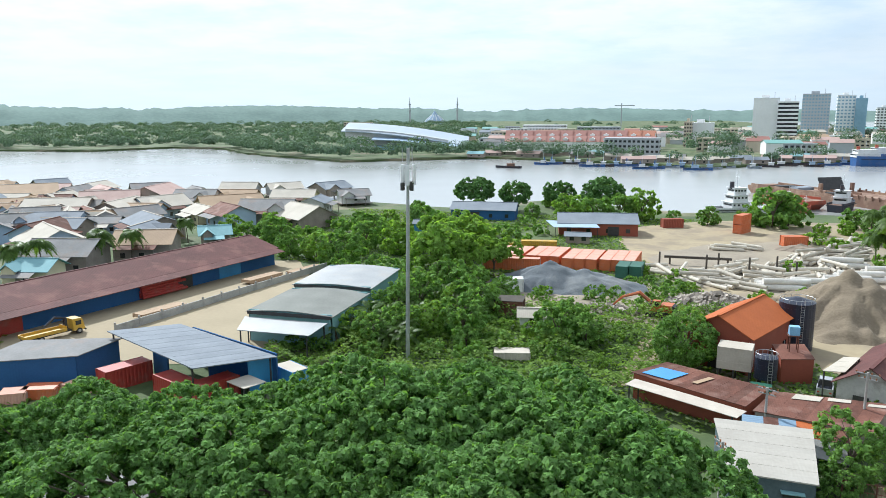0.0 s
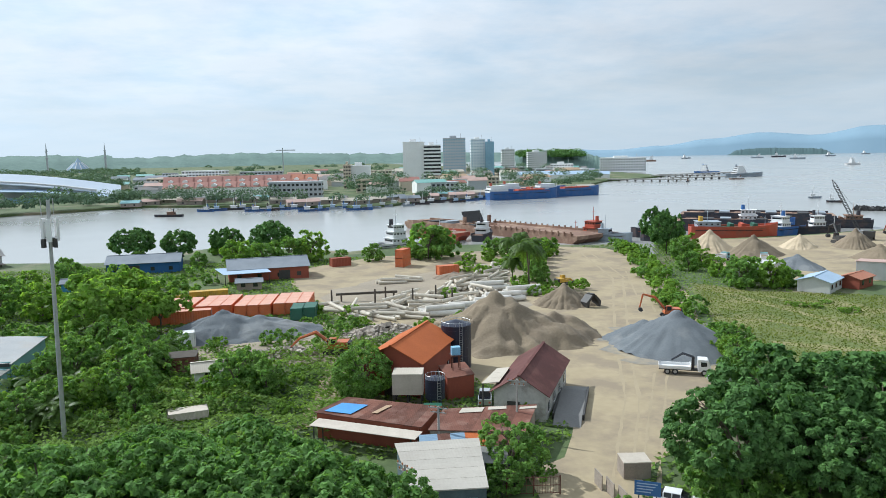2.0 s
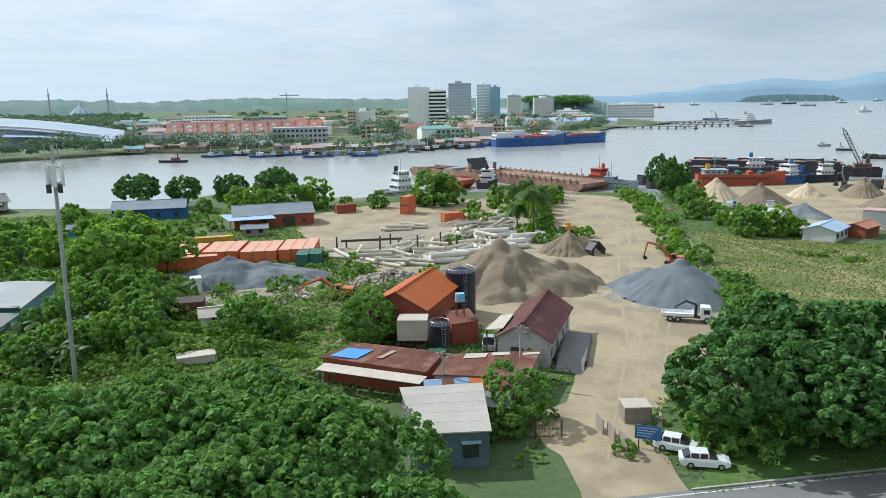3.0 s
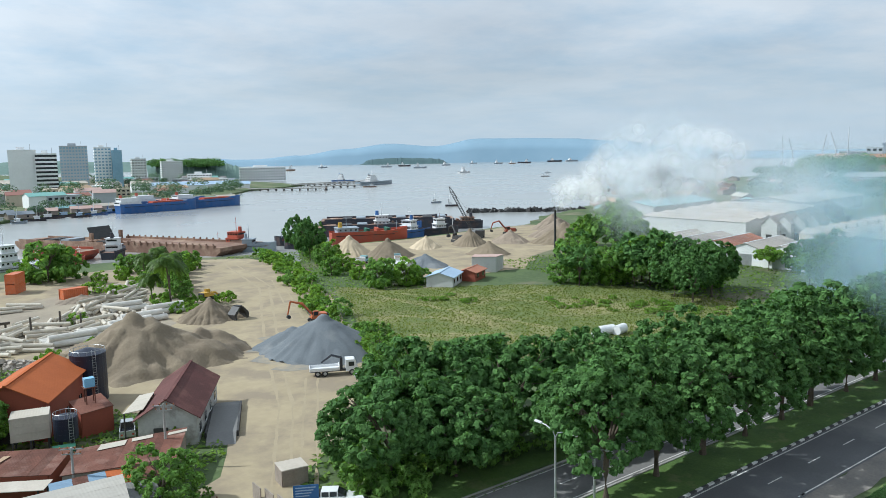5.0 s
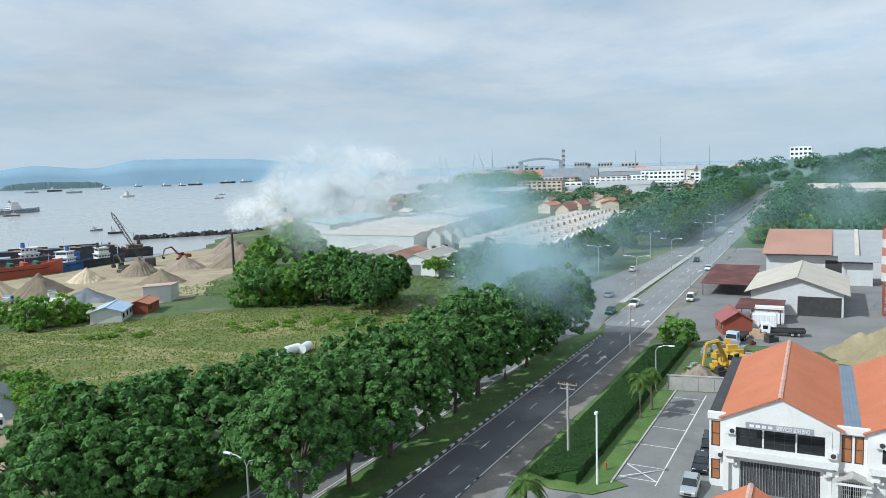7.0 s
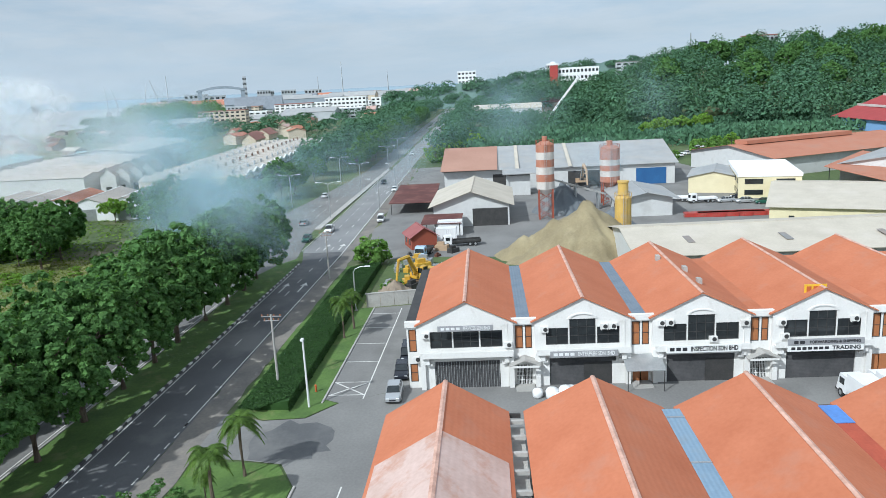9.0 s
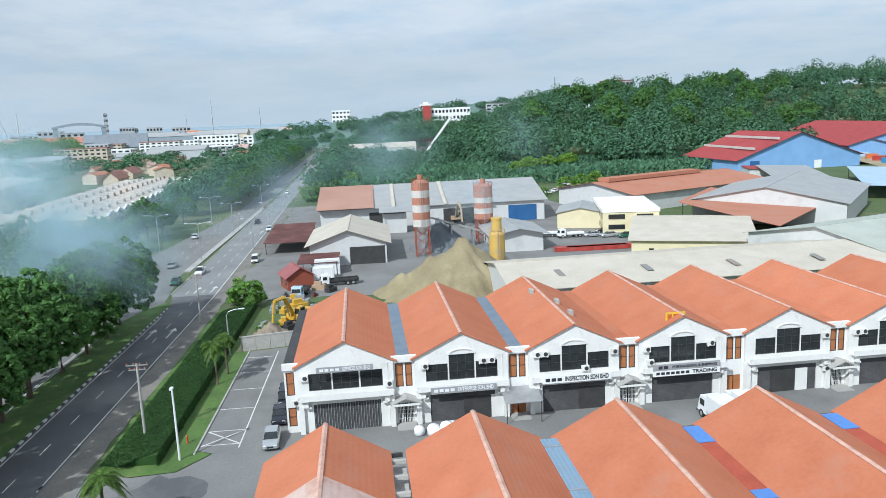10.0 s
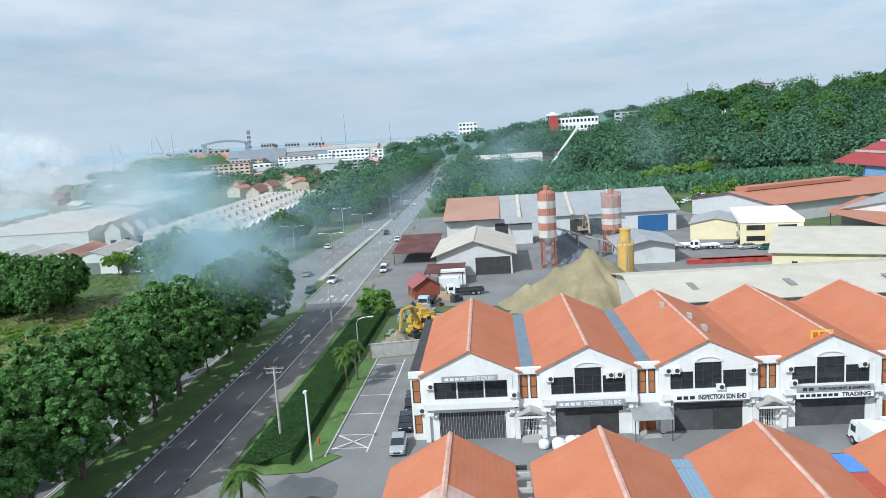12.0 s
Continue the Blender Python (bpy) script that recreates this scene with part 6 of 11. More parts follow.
def village_house(x, y, rot, L, W, eave, wall, roof, label, wet):
    """A stilted timber house: main gable, a lower veranda roof in front, sometimes a crossing gable."""
    rise = W * rng.uniform(0.19, 0.27)
    b = hall("house", x, y, rot, L, W, eave, eave + rise, wall, roof, label, "house", "shore village houses", 0.8, windows=3 if L < 14 else 5, floor=0.9 if wet else 0.0, stilts=wet, cap=ZINC_WHITE if rng.random() < 0.4 else None)
    bm = bmesh.new()
    e = eave - 0.35
    slab(bm, [(-L * 0.42, -W / 2 - 3.0, e - 0.75), (L * 0.3, -W / 2 - 3.0, e - 0.75), (L * 0.3, -W / 2 - 0.3, e), (-L * 0.42, -W / 2 - 0.3, e)], 0.08)
    bmesh.ops.recalc_face_normals(bm, faces=bm.faces)
    part("veranda_roof", bm, rng.choice((roof, GREY_SHEET, RUST, ZINC_WHITE)), b)
    for px in (-L * 0.4, L * 0.28):
        part("veranda_post", boxes((px - 0.07, px + 0.07, -W / 2 - 2.9, -W / 2 - 2.76, 0, e - 0.8)), TIMBER_WALL, b)
    if rng.random() < 0.5:                  # crossing gable at one end
        g, at_ = W * 0.55, L * rng.choice((-0.28, 0.28))
        for sg in (-1, 1):
            bm = bmesh.new()
            c = [(at_, -W / 2 - 2.2, eave + rise * 0.8), (at_, 0, eave + rise * 0.8), (at_ + sg * g / 2, 0, eave - 0.1), (at_ + sg * g / 2, -W / 2 - 2.2, eave - 0.1)]
            slab(bm, c, 0.1)
            bmesh.ops.recalc_face_normals(bm, faces=bm.faces)
            part("porch_roof", bm, roof, b)
        bm = bmesh.new()
        box(bm, at_ - g / 2 + 0.5, at_ + g / 2 - 0.5, -W / 2 - 1.7, -W / 2, 0.9 if wet else 0, eave)
        bm.faces.new([bm.verts.new(c) for c in ((at_ - g / 2 + 0.5, -W / 2 - 1.7, eave), (at_ + g / 2 - 0.5, -W / 2 - 1.7, eave), (at_, -W / 2 - 1.7, eave + rise * 0.75))])
        part("porch_wall", bm, wall, b)
    return b


TURNS = (35, -50, 44, 20, 65, 100, 12, -35)
for k, (x, y, w, c) in enumerate(KAMPUNG_A + KAMPUNG_B + KAMPUNG_C + FILL):
    wet = y > 240
    L = max(6.5, w) * (1.05 if k < 48 else 1.0)
    village_house(x, y, rng.choice(TURNS), L, max(6.0, L * rng.uniform(0.6, 0.85)), 3.3 + (0.6 if wet else rng.uniform(0, 1.3)), rng.choice((TIMBER_WALL, PALE_WALL, TIMBER_WALL, SKY_SHEET, CREAM_WALL)), ROOFS[c],
                  "timber village house with a " + WORDS[c] + " sheet roof", wet)

# ---- the site: middle yard ----
for k, (x, y, z, r, L, mt, tp) in enumerate([
        (-27.6, 153.6, 0, 3, 12.2, ORANGE_PAINT, SALMON_TOP), *[(gx + 2.47 * i, gy, 0, 84, 12.2, ORANGE_PAINT, SALMON_TOP) for gx, gy in ((-31.6, 162), (-23.4, 163), (-15.4, 161.5), (-7.6, 162)) for i in range(3)]]):
    container(x, y, z, r, L, mt, "orange shipping container with a pale salmon top", tp, "orange containers")
for x, y in ((-4.2, 152.5), (-1.6, 152.9)):
    container(x, y, 0, 84, 6.06, GREEN_PAINT, "dark green shipping container in the yard", group="green containers")
for x, y in ((-35, 178), (-26, 183)):
    container(x, y, 0, 8, 9, YELLOW_PAINT, "low yellow flat rack", height=1.4, group="flat racks")
container(-24.0, 134, 0, 10, 4.4, WHITE_PAINT, "white site cabin behind the gravel heap")
container(25.4, 217.5, 0, 60, 6.06, ORANGE_PAINT, "orange container standing at the waterside", height=2.6, group="orange containers")
container(25.4, 217.5, 2.6, 60, 6.06, ORANGE_PAINT, "orange container stacked on another", height=2.6, group="orange containers")
container(35.5, 198.5, 0, 15, 6.06, ORANGE_PAINT, "orange container alone in the yard", group="orange containers")
container(7, 223, 0, 20, 6.06, BRICK_RED, "small dull red store by the water")
pile("gravel_mound", -14.5, 141, 13, 8.5, 4.6, GRAVEL, "grey gravel heap with steep ridges", 8, 2, ((-0.25, 0.1, 1.0), (0.25, -0.1, 0.8), (0.6, -0.2, 0.6)))
excavator(2.5, 123, 168, ORANGE_MACHINE, "orange excavator digging at the gravel heap", 0, 1.0, ((1.0, 1.9), (3.2, 3.6), (6.0, 2.6)), ((6.0, 2.6), (7.6, 1.0)))
rng = random.Random(21)
for name, cx, cy, sx, sy, h, cnt in (("rubble_heap", 12, 132.5, 8.5, 4.5, 2.4, 420), ("scrap_heap", -6, 124, 6, 3, 0.9, 160)):
    bm = bmesh.new()
    for i in range(cnt):
        a, r = rng.uniform(0, 6.28), math.sqrt(rng.random())
        px, py = r * math.cos(a) * sx, r * math.sin(a) * sy
        s = rng.uniform(0.25, 0.6)
        m = Matrix.Translation((cx + px, cy + py, max(0.1, h * (1 - r) * 0.95))) @ Euler((rng.uniform(0, 6), rng.uniform(0, 6), rng.uniform(0, 6))).to_matrix().to_4x4()
        box(bm, -s, s, -s * 0.7, s * 0.7, -s * 0.55, s * 0.55, m)
    tagged(part(name, bm, RUBBLE), "heap of pale broken stone and concrete", "rubble", "", "stuff")

# concrete piles and logs lying in stacks
bm = bmesh.new()
cyl(bm, 0, 0, -3.7, 3.7, 0.40, 0.35, n=10, m=Matrix.Rotation(radians(90), 4, "Y"))
log_mesh = bpy.data.meshes.new("log")
bm.to_mesh(log_mesh); bm.free(); log_mesh.materials.append(LOG)
bm = bmesh.new()
cyl(bm, 0, 0, -4.2, 4.2, 0.62, 0.62, n=14, m=Matrix.Rotation(radians(90), 4, "Y"))
big_mesh = bpy.data.meshes.new("pipe")
bm.to_mesh(big_mesh); bm.free(); big_mesh.materials.append(PIPE_CONC)
rng = random.Random(33)
STACKS = [(1, 161, 30, 5, 0), (5, 157, -35, 5, 0), (10, 150, -40, 6, 0), (14, 148, -30, 5, 0), (19, 147, -8, 5, 0), (25, 148, 5, 5, 1), (31, 150, 4, 5, 1), (37, 154, 5, 5, 1), (41, 159, 6, 5, 1), (47, 165, 4, 4, 1),
          (41, 173, 6, 4, 1), (17, 160, 70, 8, 0), (21, 166, 60, 7, 0), (24, 160, -50, 6, 0), (8, 156, 50, 7, 0), (12, 153, 15, 7, 0), (16, 151, -25, 7, 0), (22, 154, 30, 8, 0), (28, 155, 75, 7, 0), (32, 160, 50, 7, 0), (28, 168, 60, 7, 0), (38, 168, 75, 7, 0), (44, 182, 60, 7, 0), (47, 192, 50, 7, 0), (31, 172, 40, 6, 0), (36, 183, 65, 7, 0), (41, 188, 40, 7, 0), (35, 176, 70, 6, 0), (48, 200, 20, 6, 0), (44, 204, 35, 5, 0), (55, 212, 10, 5, 0), (19, 189, 8, 5, 0), (24, 191, -15, 4, 0)]
for x, y, rot, n, big in STACKS:
    for i in range(n):
        r = 0.62 if big else 0.4
        lvl, pos = (0, i) if i < (n + 1) // 2 + 1 else (1, i - (n + 1) // 2 - 0.5)
        if not big and i == n - 1 and n > 5:
            lvl, pos = 2, n / 4
        a = rot + (rng.uniform(-4, 4) if big else rng.uniform(-30, 30) * (1 + lvl * 0.4))
        off = (pos - n / 4) * r * (2.05 if big else 3.2)
        px = x - math.sin(radians(rot)) * off + rng.uniform(-0.6, 0.6)
        py = y + math.cos(radians(rot)) * off
        ob = new("concrete_pipe" if big else "log", big_mesh if big else log_mesh)
        ob.matrix_world = pose(px, py, 0.05 + r + lvl * r * 1.75, 0, 0 if big else rng.uniform(-3, 3), a)
        tagged(ob, "pale concrete pipe lying in a stack" if big else "pale round pile lying in a loose stack", "pipe" if big else "log", "stacked pipes" if big else "stacked piles")
for x, y, h in ((12, 156, 4.6), (20, 155, 4.6), (26, 161, 4), (15, 164, 3.6), (29, 157, 3.8), (3, 166, 3)):
    bm = bmesh.new()
    cyl(bm, x, y, 0, h, 0.22, 0.18, n=8)
    tagged(part("post", bm, LOG_DARK), "dark upright timber post among the stacks", "post", "timber posts")
tagged(part("timber_beam", boxes((4, 18, 167.0, 167.5, 1.5, 2.0), (5, 5.4, 167.1, 167.4, 0, 1.5), (17, 17.4, 167.1, 167.4, 0, 1.5)), LOG_DARK), "long dark timber beam on posts", "beam")

# heaps by the haul road
pile("sand_mound", 31.5, 126, 16, 12, 7.8, SAND, "large tan sand heap with gullied sides", -10, 5, ((-0.02, 0.0, 1.05), (0.48, -0.2, 0.6), (-0.45, -0.1, 0.5), (0.66, 0.2, 0.55)), 0.16)
pile("sand_mound", 53.5, 152, 7, 6, 4.4, SAND, "smaller tan sand heap beside the haul road", 0, 6, ((-0.1, 0, 1.0), (0.4, -0.1, 0.6)))
pile("gravel_mound", 60.8, 116, 10.8, 11.5, 6.1, GRAVEL, "large blue-grey gravel heap with smooth sides", 20, 7, ((-0.2, -0.15, 1.0), (-0.35, 0.35, 0.6), (0.35, 0.4, 0.62)), 0.05)
excavator(62.6, 122.5, 165, ORANGE_MACHINE, "orange excavator standing on the gravel heap", 2.9, 0.8, ((1.0, 2.0), (3.2, 4.6), (5.9, 5.3)), ((5.9, 5.3), (6.6, 2.2)))
for k, (x, y, rx, ry, h) in enumerate([(93, 193, 4, 3, 2.2), (97, 199, 3, 2.4, 1.8), (88, 187, 3.5, 2.5, 1.2), (36, 193, 6, 4, 1.5)]):
    pile("earth_mound", x, y, rx, ry, h, MUD, "small brown mound of tipped earth", 0, 30 + k, ((0, 0, 1), (0.4, 0.3, 0.6)), 0.16)
gb = thing("grab_bucket", 57.5, 148, 0, 20, "black steel clamshell grab lying open", "grab bucket")
for s in (-1, 1):
    bm = bmesh.new()
    loft(bm, [[(s * px, yy, pz) for px, pz in ((0.1, 2.6), (0.5, 2.7), (2.0, 1.2), (1.8, 0.0), (1.3, 0.0), (1.2, 1.2))] for yy in (-1.1, 1.1)])
    bmesh.ops.recalc_face_normals(bm, faces=bm.faces)
    part("jaw", bm, DARK_STEEL, gb)
part("hinge", boxes((-0.4, 0.4, -0.9, 0.9, 2.3, 2.9)), DARK_STEEL, gb)
excavator(60.6, 174.5, 20, YELLOW_PAINT, "yellow wheel loader behind the sand heap", 0, 0.85, ((1.0, 1.8), (2.4, 1.6), (3.2, 1.0)), ((3.2, 1.0), (3.6, 0.9)))
truck(53.2, 98.9, -25, WHITE_PAINT, WHITE_PAINT, "white flatbed lorry with a folded black crane", 7.4, crane=True)
yr = thing("road_roller", 55.8, 93.8, 0, -10, "small yellow road roller at the hedge", "road roller")
part("body", boxes((-1.2, 1.0, -0.6, 0.6, 0.6, 1.2), (-0.6, 0.2, -0.55, 0.55, 1.2, 1.5)), YELLOW_PAINT, yr)
for px in (-1.1, 1.1):
    bm = bmesh.new()
    cyl(bm, 0, 0, -0.65, 0.65, 0.5, n=16, m=Matrix.Translation((px, 0, 0.55)) @ Matrix.Rotation(radians(90), 4, "X"))
    part("drum", bm, GREY_STEEL, yr)

# ---- the cluster of huts by the gate ----
hall("orange_hall", 13.0, 104.8, 62, 14.5, 8.4, 5.2, 7.3, BRICK_RED, BRIGHT_ORANGE, "red-walled hall with bright orange sheet roof", doors=[("c", 0, 2.4, 2.6, DARK_STEEL)], windows=3)


def water_tank(x, y, z0, r, h, label, rail=True):
    t = thing("water_tank", x, y, 0, 0, label, "water tank")
    bm = bmesh.new()
    cyl(bm, 0, 0, z0, z0 + h, r, n=28)
    part("shell", bm, NAVY_PLASTIC, t)
    bm = bmesh.new()
    cyl(bm, 0, 0, z0 + h, z0 + h + r * 0.28, r * 1.02, r * 0.16, n=28)
    part("lid", bm, NAVY_PLASTIC, t)
    bm = bmesh.new()
    for k in range(5):
        cyl(bm, 0, 0, z0 + h * (k + 0.5) / 5 - 0.03, z0 + h * (k + 0.5) / 5 + 0.03, r * 1.012, n=28)
    part("hoop", bm, NAVY_PLASTIC, t)
    if rail:
        bm = bmesh.new()
        tube(bm, [(r * 0.96 * math.cos(2 * math.pi * k / 14), r * 0.96 * math.sin(2 * math.pi * k / 14), z0 + h + 0.52) for k in range(15)], 0.03, 4)
        part("guard_rail", bm, GREY_STEEL, t)
        for k in range(14):
            a = 2 * math.pi * k / 14
            bm = bmesh.new()
            cyl(bm, r * 0.96 * math.cos(a), r * 0.96 * math.sin(a), z0 + h, z0 + h + 0.52, 0.035, n=5)
            part("rail_post", bm, GREY_STEEL, t)
    bm = bmesh.new()
    for k in range(int(h / 0.35)):
        box(bm, 0.1, 0.5, -r - 0.14, -r - 0.1, z0 + 0.2 + k * 0.35, z0 + 0.24 + k * 0.35)
    box(bm, 0.06, 0.1, -r - 0.15, -r - 0.09, 0.2, z0 + h + 0.8)
    box(bm, 0.5, 0.54, -r - 0.15, -r - 0.09, 0.2, z0 + h + 0.8)
    part("ladder", bm, GREY_STEEL, t)
    if z0 > 0.3:
        for k in range(4):
            a = math.pi / 4 + math.pi / 2 * k
            part("leg", boxes((r * 0.7 * math.cos(a) - 0.1, r * 0.7 * math.cos(a) + 0.1, r * 0.7 * math.sin(a) - 0.1, r * 0.7 * math.sin(a) + 0.1, 0, z0)), DARK_STEEL, t)
    return t


water_tank(20.9, 110.5, 0.0, 2.35, 6.8, "large dark navy plastic water tank with ladder")
water_tank(14.5, 91.8, 1.6, 1.3, 2.6, "small dark navy water tank on a stand")
bt = thing("panel_tank", 11.3, 94.2, 0, -12, "square pale panel water tank on a steel stand", "water tank")
part("tank_body", boxes((-1.95, 1.95, -1.5, 1.5, 1.9, 4.6)), TANK_PANEL, bt)
part("panel_rib", boxes(*[(-2.0, 2.0, -1.55, 1.55, z, z + 0.06) for z in (1.9, 2.8, 3.7, 4.55)], *[(px - 0.04, px + 0.04, -1.55, 1.55, 1.9, 4.6) for px in (-1.95, -0.65, 0.65, 1.95)]), TANK_PANEL, bt)
part("tank_lid", boxes((-2.0, 2.0, -1.55, 1.55, 4.6, 4.68)), ZINC_WHITE, bt)
for px in (-1.8, 0, 1.8):
    for py in (-1.4, 1.4):
        part("leg", boxes((px - 0.09, px + 0.09, py - 0.09, py + 0.09, 0, 1.9)), DARK_STEEL, bt)
tw = thing("tank_tower", 18.4, 97.8, 0, 0, "slim steel tower with a small blue tank", "water tank")
for px in (-0.5, 0.5):
    for py in (-0.5, 0.5):
        part("leg", boxes((px - 0.06, px + 0.06, py - 0.06, py + 0.06, 0, 5.4)), RUST, tw)
part("platform", boxes((-0.75, 0.75, -0.75, 0.75, 5.4, 5.5)), RUST, tw)
part("blue_tank", boxes((-0.6, 0.6, -0.5, 0.5, 5.5, 6.6)), surface("pale_blue_plastic", (0.25, 0.5, 0.72), rough=0.4), tw)
lean_roof("shed_roof", [(16.2, 99.5, 3.6), (16.6, 94.5, 3.2), (20.6, 95.6, 3.2), (20.2, 100.5, 3.6)], 0.08, RUST, "small rust-red shed roof beside the tanks", wall=BRICK_RED)
gb2 = thing("green_bin", 13.8, 89.6, 0, -10, "dark green skip bin beneath the tank", "bin")
part("bin_body", boxes((-1.1, 1.1, -0.6, 0.6, 0.0, 1.4)), GREEN_PAINT, gb2)
part("bin_rim", boxes((-1.18, 1.18, -0.68, 0.68, 1.36, 1.46)), GREEN_PAINT, gb2)
hall("site_house", 27.9, 92.8, 62, 16.0, 6.6, 3.7, 5.8, surface("stained_grey_wall", (0.52, 0.51, 0.48), (0.38, 0.37, 0.35), 0.4, 3, 0.8, stain=(0.2, 0.18, 0.16), stain_scale=0.5, stain_amount=0.7, stain_at=0.48), MAROON, "weathered grey-walled house with dark maroon roof", "house", windows=4, doors=[("c", 0.8, 1.6, 2.3, DARK_STEEL)])
lean_roof("awning_roof", [(20.1, 89.2, 3.9), (23.6, 95.2, 3.9), (25.2, 94.4, 4.2), (22.2, 88.4, 4.2)], 0.07, ZINC_WHITE, "pale sheet awning against the house")
lean_roof("rusty_roof", [(-1.0, 85.4, 3.1), (3.1, 89.6, 3.3), (13.8, 83.8, 3.2), (10.7, 78.3, 2.9)], 0.08, RUST, "wide rusty sheet roof over low store rooms", wall=BRICK_RED, wall_inset=0.25)
lean_roof("rusty_roof", [(11.3, 77.4, 2.9), (14.0, 82.8, 3.25), (25.1, 81.7, 3.3), (21.6, 74.5, 2.9)], 0.08, RUST, "rusty brown sheet roof over low store rooms", wall=TIMBER_WALL, wall_inset=0.25)
TARP = surface("blue_tarpaulin", (0.09, 0.32, 0.68), (0.08, 0.26, 0.58), 0.6, 4, 0.5, bump=0.4)
for nm, pts, mt, lab in (("tarpaulin", [(0.2, 85.3, 3.21), (2.4, 87.5, 3.30), (5.4, 86.0, 3.30), (3.2, 83.6, 3.20)], TARP, "blue tarpaulin patch on the rusty roof"),
                         ("roof_sheet", [(15.5, 81.0, 3.26), (16.2, 82.3, 3.33), (18.8, 82.0, 3.33), (18.2, 80.8, 3.27)], ZINC_WHITE, "loose pale sheet lying on the roof"),
                         ("roof_sheet", [(19.0, 81.2, 3.29), (19.3, 82.0, 3.34), (21.4, 81.8, 3.35), (21.2, 81.0, 3.31)], ZINC_WHITE, "loose pale sheet lying on the roof"),
                         ("roof_sheet", [(22.6, 80.6, 3.29), (22.9, 81.2, 3.33), (24.9, 81.1, 3.35), (24.7, 80.5, 3.31)], ZINC_WHITE, "loose pale sheet lying on the roof"),
                         ("roof_sheet", [(5.6, 83.4, 3.22), (7.6, 85.4, 3.30), (8.2, 85.1, 3.30), (6.2, 83.1, 3.21)], TAN_SHEET, "bare patched sheet on the rusty roof")):
    bm = bmesh.new()
    slab(bm, pts, 0.03)
    bmesh.ops.recalc_face_normals(bm, faces=bm.faces)
    tagged(part(nm, bm, mt), lab, "roof sheet")
lean_roof("porch_roof", [(-1.6, 82.8, 2.5), (-0.5, 84.4, 2.7), (10.8, 77.8, 2.6), (9.7, 76.2, 2.4)], 0.06, TANK_PANEL, "pale corrugated porch roof below the rusty one")
for k, (c, xa) in enumerate(((BLUE_SHEET, 10.2), (RUST, 12.2), (BLUE_SHEET, 13.6), (BRIGHT_ORANGE, 15.2), (RUST, 17.4))):
    w = (12.2, 13.6, 15.2, 17.4, 20.6)[k]
    lean_roof("patched_roof", [(xa, 76.6 - 0.1 * k, 2.72), (w, 76.5 - 0.1 * k, 2.72), (w - 0.4, 72.8, 2.3), (xa - 0.4, 72.9, 2.3)], 0.06, c, "patched corrugated sheets in blue and rust")
lean_roof("white_roofed_house", [(7.0, 71.2, 4.2), (15.6, 70.8, 4.2), (14.2, 60.6, 3.7), (7.4, 61.2, 3.7)], 0.12, surface("dull_white_sheet", (0.46, 0.43, 0.38), (0.39, 0.36, 0.315), 0.25, 3, 0.7, spread=0.05, ribs=0.3, rib_axis="X"), "small house with a pale flat sheet roof", "house", wall=surface("teal_board_wall", (0.12, 0.16, 0.17), (0.08, 0.11, 0.12), 0.5, 4, 0.7, ribs=0.2, rib_axis="X"), wall_inset=0.35)
white_house = bpy.data.objects["white_roofed_house"]
part("window", boxes((-2.6, -1.0, -4.82, -4.5, 1.1, 2.5)), GLASS_DARK, white_house)
part("window", boxes((0.6, 2.0, -5.05, -4.75, 1.1, 2.5)), GLASS_DARK, white_house)
part("window_awning", boxes((0.4, 2.2, -5.5, -4.8, 2.6, 2.68)), TEAL_SHEET, white_house, "pale teal sheet awning")
lean_roof("side_roof", [(15.9, 71.5, 3.0), (18.6, 71.2, 2.7), (18.0, 67.4, 2.6), (15.4, 67.6, 2.9)], 0.06, GREY_SHEET, "grey lean-to sheets at the house side")
car(21.4, 93.0, 76, SILVER_PAINT, "silver pickup parked among the huts", pickup=True)
rp = thing("weighbridge", 32.2, 89.4, 0, 66, "grey concrete weighbridge ramp with side rails", "weighbridge")
bm = bmesh.new()
loft(bm, [[(px, -1.7, -0.1), (px, 1.7, -0.1), (px, 1.7, pz), (px, -1.7, pz)] for px, pz in ((-8.0, 0.05), (-5.0, 0.55), (5.0, 0.55), (8.0, 0.05))])
bmesh.ops.recalc_face_normals(bm, faces=bm.faces)
part("deck", bm, ASPHALT_OLD, rp)
for s in (-1, 1):
    part("side_rail", boxes((-5.5, 6.0, s * 1.85 - 0.12, s * 1.85 + 0.12, 0, 0.75)), DARK_STEEL, rp)
fl = thing("forklift", 32.0, 99.5, 0, 200, "small yellow forklift behind the house", "forklift")
part("body", boxes((-0.9, 0.7, -0.5, 0.5, 0.3, 1.1), (-0.9, -0.6, -0.5, 0.5, 1.1, 1.3)), YELLOW_PAINT, fl)
part("guard", boxes((-0.6, -0.52, -0.5, -0.42, 1.1, 2.1), (0.5, 0.58, -0.5, -0.42, 1.1, 2.1), (-0.6, -0.52, 0.42, 0.5, 1.1, 2.1), (0.5, 0.58, 0.42, 0.5, 1.1, 2.1), (-0.65, 0.65, -0.55, 0.55, 2.1, 2.18)), YELLOW_PAINT, fl)
part("fork_rack", boxes((0.75, 0.85, -0.45, 0.45, 0.1, 2.3), (0.85, 1.8, -0.4, -0.28, 0.08, 0.14), (0.85, 1.8, 0.28, 0.4, 0.08, 0.14)), DARK_STEEL, fl)
for px in (-0.6, 0.5):
    for s in (-1, 1):
        wheel(fl, px, s * 0.5, 0.3, 0.2)

